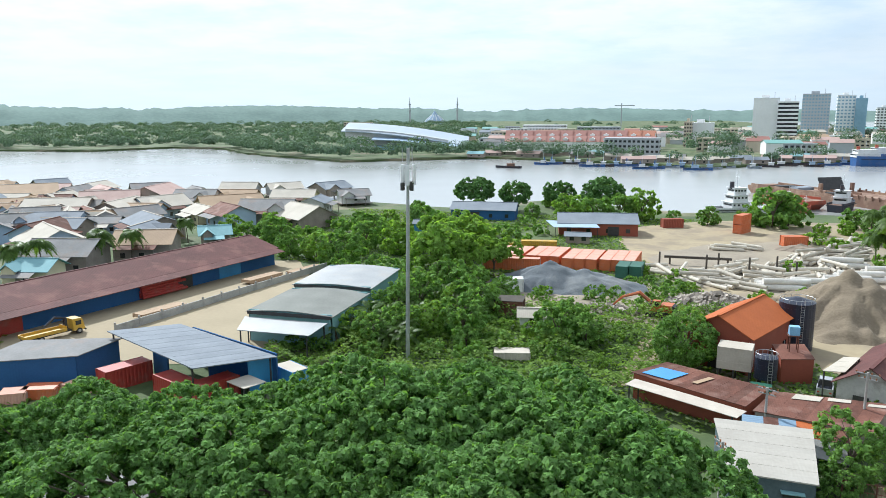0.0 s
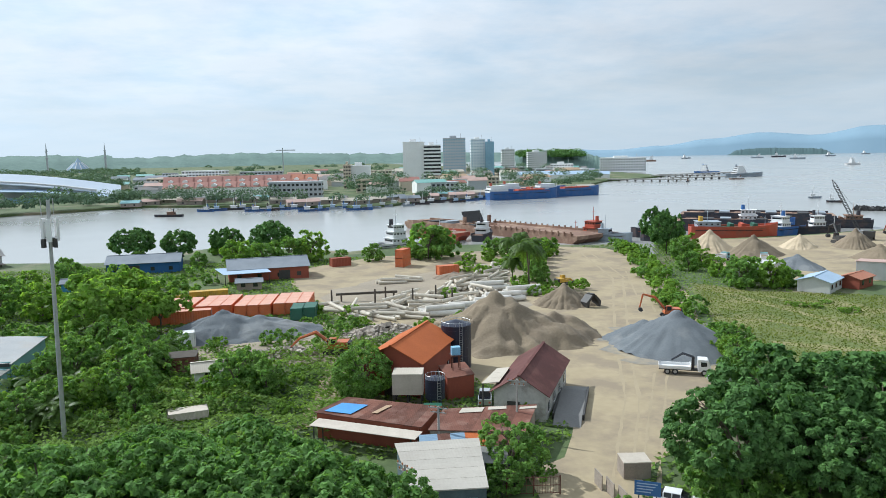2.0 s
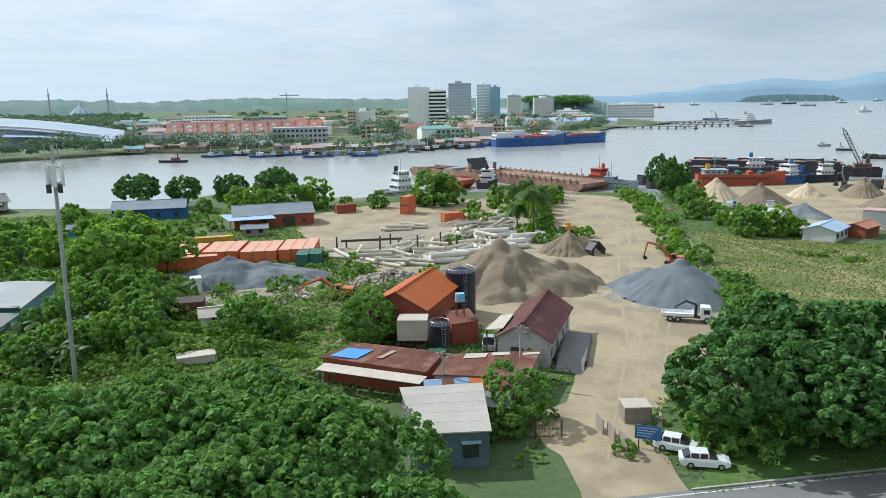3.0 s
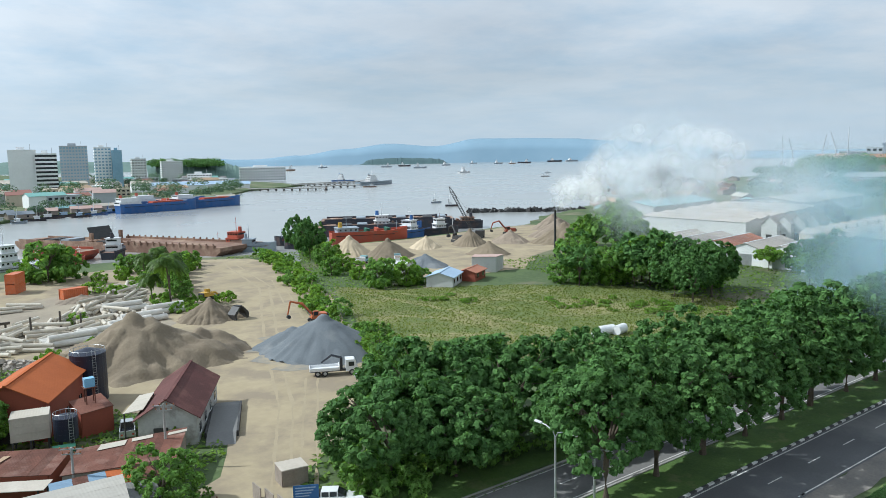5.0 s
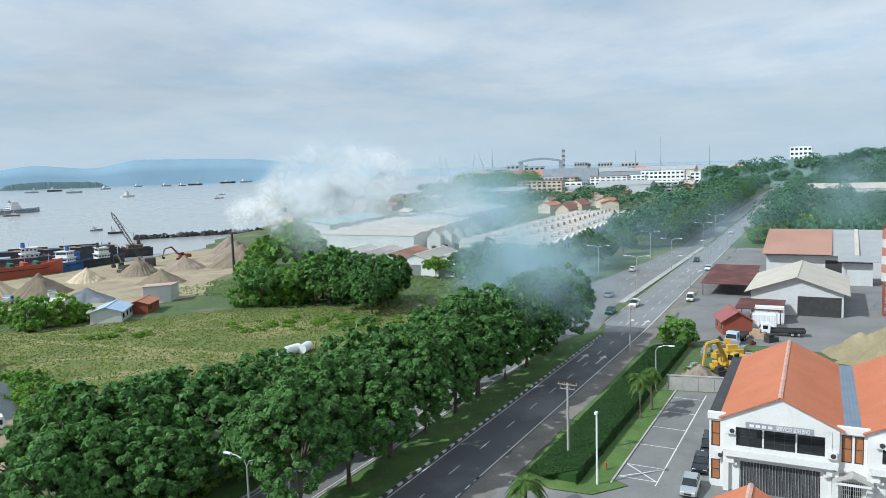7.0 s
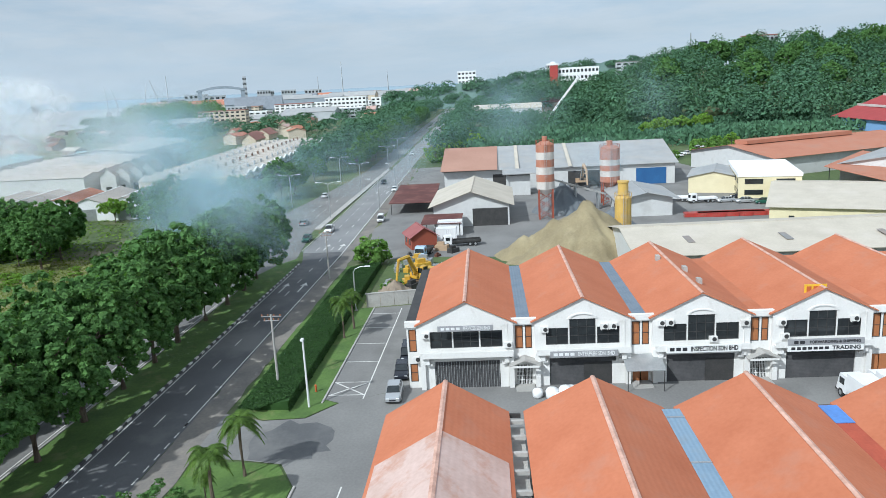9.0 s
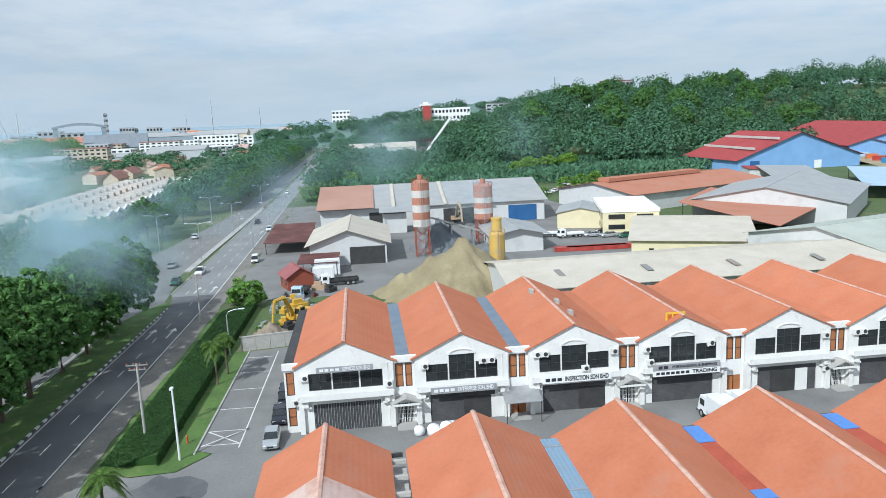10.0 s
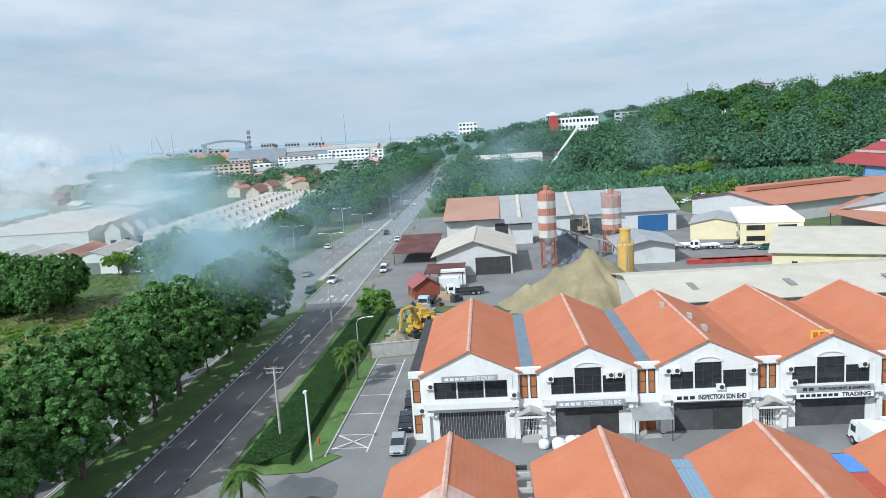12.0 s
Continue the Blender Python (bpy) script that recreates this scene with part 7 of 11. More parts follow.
for k, (x, y, a) in enumerate(((101.6, 88.0, 20), (104.4, 88.4, -8), (106.6, 87.2, 12))):
    bm = bmesh.new()
    cyl(bm, 0, 0, -1.5, 1.5, 0.9, n=16, m=Matrix.Rotation(radians(90), 4, "Y"))
    dr = part("white_drum", bm, WHITE_PAINT)
    dr.matrix_world = pose(x, y, 0.95, 0, 0, a)
    tagged(dr, "white drum lying at the edge of the field", "drum", "white drums")
# gate, guard hut, sign, parked cars
gt = thing("yard_gate", 19.8, 65.6, 0, -8, "open rusty mesh gate by the haul road", "gate")
for px in (-2.6, 0, 2.6):
    part("gate_post", boxes((px - 0.06, px + 0.06, -0.06, 0.06, 0, 2.0)), RUST, gt)
for z in (0.2, 1.0, 1.8):
    part("gate_rail", boxes((-2.6, 2.6, -0.03, 0.03, z, z + 0.05)), RUST, gt)
for i in range(20):
    part("gate_bar", boxes((-2.5 + i * 0.26, -2.475 + i * 0.26, -0.015, 0.015, 0.2, 1.8)), RUST, gt)
lean_roof("guard_hut", [(29.9, 69.2, 1.95), (32.7, 68.7, 1.95), (32.5, 66.6, 1.8), (29.7, 67.0, 1.8)], 0.1, TANK_PANEL, "small guard hut with pale flat roof at the gate", "hut", wall=TIMBER_WALL)
sb = thing("sign_board", 29.6, 61.4, 0, -28, "blue sign board on two posts with unreadable lines", "sign")
for px in (-0.8, 0.8):
    part("post", boxes((px - 0.05, px + 0.05, -0.05, 0.05, 0, 1.4)), DARK_STEEL, sb)
part("board", boxes((-1.2, 1.2, -0.07, -0.02, 1.0, 2.4)), surface("sign_blue", (0.04, 0.14, 0.36), (0.035, 0.12, 0.3), 1, 4, 0.5), sb)
for k in range(4):
    part("sign_bar", boxes((-1.0, 0.9 - 0.2 * k, -0.085, -0.07, 2.1 - 0.27 * k, 2.2 - 0.27 * k)), SKY_SHEET, sb)
car(32.3, 60.6, -35, WHITE_PAINT, "white hatchback parked under the trees")
car(33.2, 57.3, -20, WHITE_PAINT, "white saloon parked under the trees")
for i, (x, y) in enumerate(((26.6, 66), (27, 64), (27.4, 62))):
    tagged(part("fence_panel", boxes((x - 0.05, x + 0.05, y - 0.95, y + 0.95, 0, 1.6)), TIMBER_WALL), "rough timber fence panel by the gate", "fence", "gate fence panels")

# boat sheds near the water
hall("blue_roof_house", -13.5, 208, 8, 21, 12, 3.6, 5.6, BRICK_RED, SLATE_SHEET, "low red-walled store with a blue-grey roof", doors=[("a", 4, 3, 2.6, DARK_STEEL)], windows=4)
lean_roof("blue_lean_to", [(-27, 203, 3.7), (-24, 196.5, 2.9), (-12, 198.5, 2.9), (-14, 203.5, 3.7)], 0.08, SKY_SHEET, "pale blue lean-to sheet roof", posts=True)
hall("boat_shed", -50, 229, 4, 20, 10, 3.4, 5.2, BLUE_WALL, SLATE_SHEET, "dark blue shed with a pale blue-grey roof", doors=[("a", -3, 4, 2.6, DARK_STEEL)], windows=4)
hall("blue_hut", -61, 200, 6, 6, 4, 2.4, 3.2, BLUE_BRIGHT, SLATE_SHEET, "small bright blue hut in the scrub", "hut", windows=2)
hall("small_hut", -17, 190, 4, 6, 4, 2.2, 2.8, TIMBER_WALL, SLATE_SHEET, "low dark hut behind the containers", "hut", windows=2)
container(-17, 95.5, 0.0, 12, 5, TANK_PANEL, "rusty open tipper body abandoned in bushes", height=1.2)
hall("bush_hut", -16.5, 111, 10, 4, 3.2, 2.4, 3.2, WHITE_PAINT, ZINC_WHITE, "small white hut hidden in bushes", "hut", windows=1)
lean_roof("dark_shed", [(-24, 119, 2.9), (-19, 119.5, 2.9), (-19, 116.5, 2.6), (-24, 116, 2.6)], 0.08, LOG_DARK, "dark rusty shed roof in the bushes", wall=RUST)

# ---- quay yard ----
hall("quay_hut", 115.5, 152.5, 38, 10, 7, 2.8, 3.9, PALE_WALL, SKY_SHEET, "white hut with a pale blue sheet roof", "hut", windows=3)
hall("quay_hut", 126, 154, 30, 8, 5, 2.6, 3.4, BRICK_RED, SALMON, "low hut with an orange-brown roof", "hut", windows=2)
lean_roof("quay_shelter", [(133, 163, 4.6), (138.5, 158, 4.6), (146, 163, 4.2), (139, 168.5, 4.2)], 0.1, PINK_SHEET, "pale pinkish shelter roof on walls", wall=PALE_WALL)
lean_roof("long_shelter", [(108, 176, 3.0), (112, 170, 3.0), (124, 178, 2.7), (120, 184, 2.7)], 0.1, PALE_WALL, "long grey flat-roofed store in the hedge", wall=PALE_WALL)
truck(118.5, 200.5, 25, TEAL_SHEET, WHITE_PAINT, "pale blue tipper lorry in the stockyard", 7, tipper=True)
truck(129.5, 195.5, 60, TEAL_SHEET, WHITE_PAINT, "teal tipper lorry in the stockyard", 7, tipper=True)
for k, (x, y, rx, ry, h, mt) in enumerate([(127, 222, 9, 8, 6.6, SAND_PALE), (134, 208, 11, 8, 6.2, SAND), (159, 221, 8, 6, 4.2, SAND_PALE), (176, 216, 8, 7, 6.0, SAND), (193, 212, 9, 7, 4.6, MUD), (132, 184, 9, 6, 3.4, GRAVEL),
                                         (163, 190, 8, 6, 4.4, SAND), (206, 196, 13, 9, 7.5, SAND), (222, 214, 14, 9, 7.0, MUD), (243, 238, 12, 8, 6.5, MUD)]):
    pile("sand_cone", x, y, rx, ry, h, mt, "cone of stockpiled sand on the quay" if mt is not GRAVEL else "low grey gravel cone on the quay", 20 * k, 50 + k, ((0, 0, 1.0), (0.35, 0.2, 0.55)), 0.07)


def crane(x, y, rot, boom, rise, label, steel=None, heavy=1.0):
    """Crawler crane with a lattice boom leaning over its own x."""
    c = thing("crawler_crane", x, y, 0, rot, label, "crane")
    for s in (-1, 1):
        part("track", boxes((-2.6, 2.6, s * 1.6 - 0.4, s * 1.6 + 0.4, 0, 1.0)), DARK_STEEL, c)
    part("house", boxes((-2.8, 1.6, -1.5, 1.5, 1.1, 3.2)), DARK_STEEL, c)
    part("cab", boxes((0.6, 2.1, 0.4, 1.6, 1.3, 3.3)), GREY_STEEL, c)
    e = Vector((math.cos(radians(rise)), 0, math.sin(radians(rise))))
    u = Vector((-e.z, 0, e.x))
    bm = bmesh.new()
    o = Vector((1.4, 0, 1.8))
    n = 14
    for sy in (-0.55, 0.55):
        for su in (-0.5, 0.5):
            tube(bm, [o + Vector((0, sy * 0.3, 0)), o + e * boom * 0.1 + u * su + Vector((0, sy, 0)), o + e * boom * 0.9 + u * su + Vector((0, sy, 0)), o + e * boom], 0.09 * heavy, 4)
    for i in range(n):
        a, b = o + e * boom * (0.1 + 0.8 * i / n), o + e * boom * (0.1 + 0.8 * (i + 1) / n)
        for sy in (-0.55, 0.55):
            tube(bm, [a + u * 0.5 + Vector((0, sy, 0)), b - u * 0.5 + Vector((0, sy, 0))], 0.06 * heavy, 4)
    part("lattice_boom", bm, steel or DARK_STEEL, c)
    bm = bmesh.new()
    tube(bm, [(-2.4, 0, 3.2), tuple(o + e * boom)], 0.04, 4)
    part("stay_cable", bm, DARK_STEEL, c)
    return c


crane(193, 232, 128, 22, 62, "dark crawler crane with a lattice boom on the quay")
excavator(178, 226, 80, DARK_STEEL, "dark excavator working on the quay", 0, 1.3)
excavator(212, 234, 150, BRICK_RED, "rusty red excavator on the quay", 0, 1.2)
ch = thing("chimney", 173.2, 168.7, 0, 0, "slim dark steel chimney stack giving off smoke", "chimney")
bm = bmesh.new()
cyl(bm, 0, 0, 0, 15.6, 0.42, 0.36, n=12)
part("stack", bm, DARK_STEEL, ch)
bm = bmesh.new()
cyl(bm, 0, 0, 15.4, 15.7, 0.46, 0.46, n=12)
part("rim", bm, DARK_STEEL, ch)

# ---- ships and barges ----
SHIP_RED = surface("ship_red", (0.46, 0.09, 0.045), (0.36, 0.07, 0.04), 0.15, 2, 0.55, stain=(0.22, 0.10, 0.07), stain_scale=0.3, stain_amount=0.6)
SHIP_BLUE = surface("ship_blue", (0.035, 0.13, 0.36), (0.03, 0.10, 0.28), 0.15, 2, 0.5, stain=(0.15, 0.13, 0.16), stain_scale=0.3, stain_amount=0.4)
SHIP_BLACK = surface("ship_black", (0.035, 0.04, 0.055), (0.03, 0.03, 0.04), 0.15, 2, 0.6, stain=(0.14, 0.08, 0.06), stain_scale=0.4, stain_amount=0.5)
SHIP_RUST = surface("rusty_deck", (0.26, 0.155, 0.105), (0.165, 0.092, 0.064), 0.15, 2, 0.8, stain=(0.42, 0.30, 0.21), stain_scale=0.2, stain_amount=0.7)
SHIP_WHITE = surface("ship_white", (0.74, 0.75, 0.75), (0.66, 0.66, 0.66), 0.2, 2, 0.5, stain=(0.45, 0.36, 0.3), stain_scale=0.5, stain_amount=0.5, stain_at=0.56)
SHIP_GREY = surface("ship_grey", (0.33, 0.38, 0.43), (0.27, 0.31, 0.35), 0.2, 2, 0.5)


def ship(x, y, rot, L, W, H, hull, house, label, deck=None, aft=0.25, tiers=2, funnel=None, masts=2, gear=0, category="ship", group="", sheer=0.25):
    """A ship, bow along its own x, afloat: hull, deck, bridge tiers with windows, funnel, masts and deck gear."""
    s = thing("ship", x, y, -1.2, rot, label, category, group)
    bm = bmesh.new()
    secs = []
    for f, w, up in ((-0.5, 0.82, 0.06), (-0.46, 0.95, 0.03), (-0.2, 1.0, 0.0), (0.2, 1.0, 0.02), (0.38, 0.72, 0.1), (0.47, 0.3, 0.2), (0.5, 0.03, 0.25)):
        z1 = H * (1 + sheer * up * 4)
        ww = W / 2 * w
        secs.append([(f * L, -ww * 0.8, -0.8), (f * L, ww * 0.8, -0.8), (f * L * 1.01, ww, z1), (f * L * 1.01, ww * 0.92, z1), (f * L * 1.01, ww * 0.92, z1 - 0.7), (f * L * 1.01, -ww * 0.92, z1 - 0.7), (f * L * 1.01, -ww * 0.92, z1), (f * L * 1.01, -ww, z1)])
    loft(bm, secs)
    bmesh.ops.recalc_face_normals(bm, faces=bm.faces)
    hl = part("hull", bm, hull, s)
    far = math.hypot(x, y) > 1200
    if not far:
        part("rubbing_band", boxes((-L * 0.46, L * 0.3, -W / 2 - 0.05, W / 2 + 0.05, H * 0.7, H * 0.7 + 0.18)), RUBBER, hl)
    part("deck", boxes((-L * 0.46, L * 0.34, -W * 0.45, W * 0.45, H - 0.75, H - 0.62)), deck or SHIP_RUST, s)
    ax = -L * 0.5 + L * aft
    z = H - 0.65
    for k in range(tiers):
        hw, hl2 = W * (0.40 - 0.05 * k), L * (0.13 - 0.02 * k)
        t = part("deckhouse", boxes((ax - hl2, ax + hl2, -hw, hw, z, z + 2.3)), house, s)
        if math.hypot(x, y) < 400 and L > 17:
            for i in range(4):
                px = ax - hl2 + 2 * hl2 * (i + 0.5) / 4
                part("window", boxes((px - 0.35, px + 0.35, -hw - 0.03, hw + 0.03, z + 1.2, z + 1.8)), GLASS_DARK, t)
        if not far:
            part("window", boxes((ax - hl2 - 0.03, ax + hl2 + 0.03, -hw * 0.85, hw * 0.85, z + 1.25, z + 1.85)), GLASS_DARK, t)
        if not far:
            part("deck_edge", boxes((ax - hl2 - 0.4, ax + hl2 + 0.4, -hw - 0.4, hw + 0.4, z + 2.3, z + 2.42)), house, t)
        z += 2.4
    bm = bmesh.new()
    cyl(bm, ax - L * 0.08, 0, z - 0.4, z + 2.0, W * 0.11, W * 0.09, n=12)
    part("funnel", bm, funnel or hull, s)
    for k in range(masts):
        px = ax if k == 0 else L * (0.36 - 0.25 * (k - 1))
        zb = z if k == 0 else H - 0.7
        bm = bmesh.new()
        tube(bm, [(px, 0, zb), (px, 0, zb + 5.5 - k)], [0.14, 0.07], 6)
        tube(bm, [(px, -1.0, zb + 3.6), (px, 1.0, zb + 3.6)], 0.05, 4)
        part("mast", bm, house, s)
    for k in range(gear):
        px = -L * 0.1 + L * 0.4 * (k + 0.5) / gear
        bm = boxes((px - L * 0.025, px + L * 0.025, -W * 0.28, W * 0.28, H - 0.62, H + 0.9), (px - 0.2, px + 0.2, -W * 0.4, W * 0.4, H + 0.9, H + 1.1))
        part("hatch", bm, SHIP_RED if k % 2 else deck or SHIP_RUST, s)
    return s


def barge(x, y, rot, L, W, H, hull, deck, label, stanchions=0, ramp=False, sand=None, cover=None):
    b = thing("barge", x, y, -1.2, rot, label, "barge")
    bm = bmesh.new()
    loft(bm, [[(px, -W / 2, zb), (px, W / 2, zb), (px, W / 2, H), (px, -W / 2, H)] for px, zb in ((-L / 2, H * 0.6), (-L / 2 + 3, -0.6), (L / 2 - 3, -0.6), (L / 2, H * 0.6))])
    bmesh.ops.recalc_face_normals(bm, faces=bm.faces)
    part("hull", bm, hull, b)
    part("deck", boxes((-L / 2 + 0.2, L / 2 - 0.2, -W / 2 + 0.2, W / 2 - 0.2, H + 0.004, H + 0.06)), deck, b)
    for s in (-1, 1):
        part("bulwark", boxes((-L / 2 + 2, L / 2 - 2, s * (W / 2 - 0.2) - 0.1, s * (W / 2 - 0.2) + 0.1, H, H + 0.9)), hull if not stanchions else SHIP_RUST, b)
        for i in range(stanchions):
            px = -L / 2 + 3 + (L - 6) * i / max(1, stanchions - 1)
            part("stanchion", boxes((px - 0.22, px + 0.22, s * (W / 2) - 0.25, s * (W / 2) + 0.25, H, H + 1.5)), hull, b)
    if ramp:
        bm = bmesh.new()
        slab(bm, [(-L / 2 - 0.4, -W * 0.3, H + 0.4), (-L / 2 - 0.4, W * 0.3, H + 0.4), (-L / 2 - 3.5, W * 0.3, H + 5.5), (-L / 2 - 3.5, -W * 0.3, H + 5.5)], 0.5)
        bmesh.ops.recalc_face_normals(bm, faces=bm.faces)
        part("bow_ramp", bm, DARK_STEEL, b, "raised dark bow ramp")
        for s in (-1, 1):
            part("ramp_tower", boxes((-L / 2 + 0.2, -L / 2 + 1.4, s * W * 0.4 - 0.6, s * W * 0.4 + 0.6, H, H + 3.5)), SHIP_RUST, b)
    for k in range(cover or 0):
        px = -L / 2 + 6 + (L - 12) * k / max(1, cover - 1)
        part("cargo_box", boxes((px - 2.2, px + 2.2, -W * 0.3, W * 0.25, H + 0.06, H + 0.6 + (k % 3) * 0.3)), (SHIP_RUST, DARK_STEEL, SHIP_GREY)[k % 3], b)
    return b


barge(87, 293, -62, 68, 18, 3.0, SHIP_RUST, SHIP_RUST, "big rusty brown deck barge with a row of side posts", 20, True)
barge(60, 326, -60, 50, 14, 3.2, SHIP_RUST, SHIP_RUST, "second rusty barge moored alongside", 0, False, cover=5)
barge(50, 292, -50, 22, 9, 3.4, SHIP_RED, SHIP_RUST, "short red landing barge at the slipway", 0, False)
ship(108, 278, 120, 22, 7, 2.8, SHIP_RUST, SHIP_RED, "rusty tug with a red wheelhouse beside the barge", aft=0.45, tiers=2, funnel=SHIP_RED)
ship(112, 266, -40, 15, 6, 3.0, SHIP_GREY, SHIP_GREY, "blue-grey pontoon workboat at the barge end", aft=0.3, tiers=1, masts=1)
ship(66, 287, 60, 16, 6, 3.0, SHIP_BLACK, SHIP_WHITE, "small tug with white wheelhouse between barges", aft=0.45, tiers=2)
ship(31, 268, 25, 24, 7.5, 2.6, SHIP_WHITE, SHIP_WHITE, "white coaster with stacked bridge by the trees", aft=0.4, tiers=3, funnel=SHIP_BLACK)
ship(48, 275, 30, 14, 5, 2.2, SHIP_RED, SHIP_WHITE, "red workboat near the landing", aft=0.35, tiers=1)
ship(158, 259, -18, 32, 9, 5.0, SHIP_RED, SHIP_GREY, "orange-red coaster moored at the quay", GREEN_PAINT, 0.2, 1, YELLOW_PAINT, 3, 3)
ship(182, 263, -160, 20, 7, 3.6, SHIP_BLUE, SHIP_WHITE, "dark blue tug with white wheelhouse at the quay", aft=0.6, tiers=2)
ship(196, 262, -15, 18, 6, 3.4, SHIP_BLACK, SHIP_WHITE, "black and white tug at the quay", aft=0.5, tiers=2)
ship(133, 272, 150, 20, 7, 3.2, SHIP_BLACK, SHIP_GREY, "dark tug with grey wheelhouse and red bow", SHIP_RED, 0.5, 2, SHIP_BLACK)
ship(128, 260, 140, 14, 5, 2.6, SHIP_BLACK, SHIP_GREY, "small dark harbour tug with tyres", aft=0.5, tiers=1)
barge(196, 304, -32, 64, 17, 5.0, SHIP_BLACK, SHIP_RUST, "long dark barge with rusty deck cargo", 0, False, cover=9)
barge(172, 288, -30, 40, 13, 4.2, SHIP_BLACK, SHIP_RUST, "dark barge between tugs and quay", 0, False, cover=5)
ship(186, 284, -30, 26, 8, 4.4, SHIP_BLUE, SHIP_WHITE, "blue coaster moored inside the barge", aft=0.3, tiers=2, gear=2)
ship(222, 282, 150, 24, 8, 3.6, SHIP_BLACK, SHIP_RUST, "dark workboat at the end of the quay", aft=0.3, tiers=1, gear=2)
for x, y, r in ((154, 535, 12), (196, 553, 16), (172, 566, 14)):
    ship(x, y, r, 58, 11, 6.2, SHIP_BLUE, SHIP_WHITE, "blue-hulled coaster with red deck gear moored across the river", SHIP_RED, 0.12, 2, SHIP_RED, 4, 7, group="moored blue coasters")

# boats on the river and ferries
for x, y, r, L, mt, lab in ((-86, 462, 170, 17, SHIP_BLACK, "dark wooden boat crossing the river"), (-40, 500, 175, 10, SHIP_GREY, "small grey boat on the river"), (520, 835, 12, 62, SHIP_GREY, "grey patrol ship with white bridge at anchor"),
                            (560, 990, -60, 38, SHIP_BLUE, "blue coaster seen bow on at anchor"), (1018, 1266, 20, 46, SHIP_WHITE, "white ferry under way in the bay"), (395, 737, 30, 6, SHIP_BLACK, "small mooring dolphin boat")):
    ship(x, y, r, L, L * 0.19, max(1.2, L * 0.07), mt, SHIP_WHITE if L > 20 else SHIP_RUST, lab, aft=0.4, tiers=4 if L > 30 else 1, masts=2 if L > 30 else 1)
rng = random.Random(71)
for az, r, L in ((64.6, 2400, 60), (62.0, 3000, 55), (57.2, 2900, 60), (55.8, 3100, 70), (54.6, 2500, 60), (52.6, 3200, 60), (50.5, 3900, 60), (48.6, 3600, 70), (47.5, 3500, 50), (46.6, 3700, 90), (44.3, 4200, 110), (43.0, 4300, 110), (45.0, 1250, 14), (44.8, 1500, 14), (58.5, 900, 16), (53.4, 560, 9), (52.2, 520, 9)):
    a = radians(az)
    ship(r * math.cos(a), r * math.sin(a), rng.choice((az - 90, az + 90, az - 60)), L * (0.72 if L > 40 else 1), L * 0.18, max(1.2, L * 0.075), rng.choice((SHIP_GREY, SHIP_BLACK, SHIP_RUST)), SHIP_WHITE, "distant freighter at anchor in the bay", aft=0.34, tiers=5 if L > 40 else 1, masts=2, group="ships at anchor")
for x0, y0, x1, y1 in ((330, 800, 400, 745), (420, 880, 505, 860), (440, 905, 560, 930), (405, 800, 470, 790)):
    d = math.degrees(math.atan2(y1 - y0, x1 - x0))
    L = math.dist((x0, y0), (x1, y1))
    p = thing("jetty", (x0 + x1) / 2, (y0 + y1) / 2, -1.2, d, "long low concrete jetty on piles", "jetty")
    part("deck", boxes((-L / 2, L / 2, -3, 3, 2.0, 3.0)), CONCRETE, p)
    for i in range(int(L / 9)):
        part("jetty_leg", boxes((-L / 2 + 4 + i * 9, -L / 2 + 5 + i * 9, -2, 2, -1, 2.0)), LOG_DARK, p)
bk = thing("breakwater", 318, 333, -1.2, -38, "low stone breakwater off the quay", "breakwater")
bm = bmesh.new()
rr = random.Random(9)
for i in range(160):
    s = rr.uniform(0.8, 1.8)
    m = Matrix.Translation((rr.uniform(-38, 38), rr.uniform(-2, 2), rr.uniform(0, 1.2))) @ Euler((rr.uniform(0, 6), rr.uniform(0, 6), 0)).to_matrix().to_4x4()
    box(bm, -s, s, -s * .7, s * .7, -s * .6, s * .6, m)
part("boulders", bm, DARK_STEEL, bk)["kind"] = "stuff"


# ---- the town across the river ----
CURTAIN = surface("blue_curtain_glass", (0.30, 0.46, 0.56), (0.22, 0.37, 0.47), 0.05, 0.4, 0.25)
TOWN_WHITE = surface("town_white", (0.86, 0.86, 0.85), (0.78, 0.78, 0.77), 0.05, 0.5, 0.8)
TOWN_GREY = surface("town_grey", (0.48, 0.50, 0.52), (0.41, 0.43, 0.45), 0.05, 0.5, 0.8)
TOWN_CREAM = surface("town_cream", (0.62, 0.54, 0.42), (0.54, 0.46, 0.36), 0.05, 0.5, 0.8)
TOWN_RED = surface("town_red_tiles", (0.34, 0.165, 0.13), (0.28, 0.13, 0.105), 0.05, 0.5, 0.8)
TOWN_GREEN = surface("town_green_roof", (0.22, 0.42, 0.38), (0.18, 0.36, 0.33), 0.05, 0.5, 0.7)


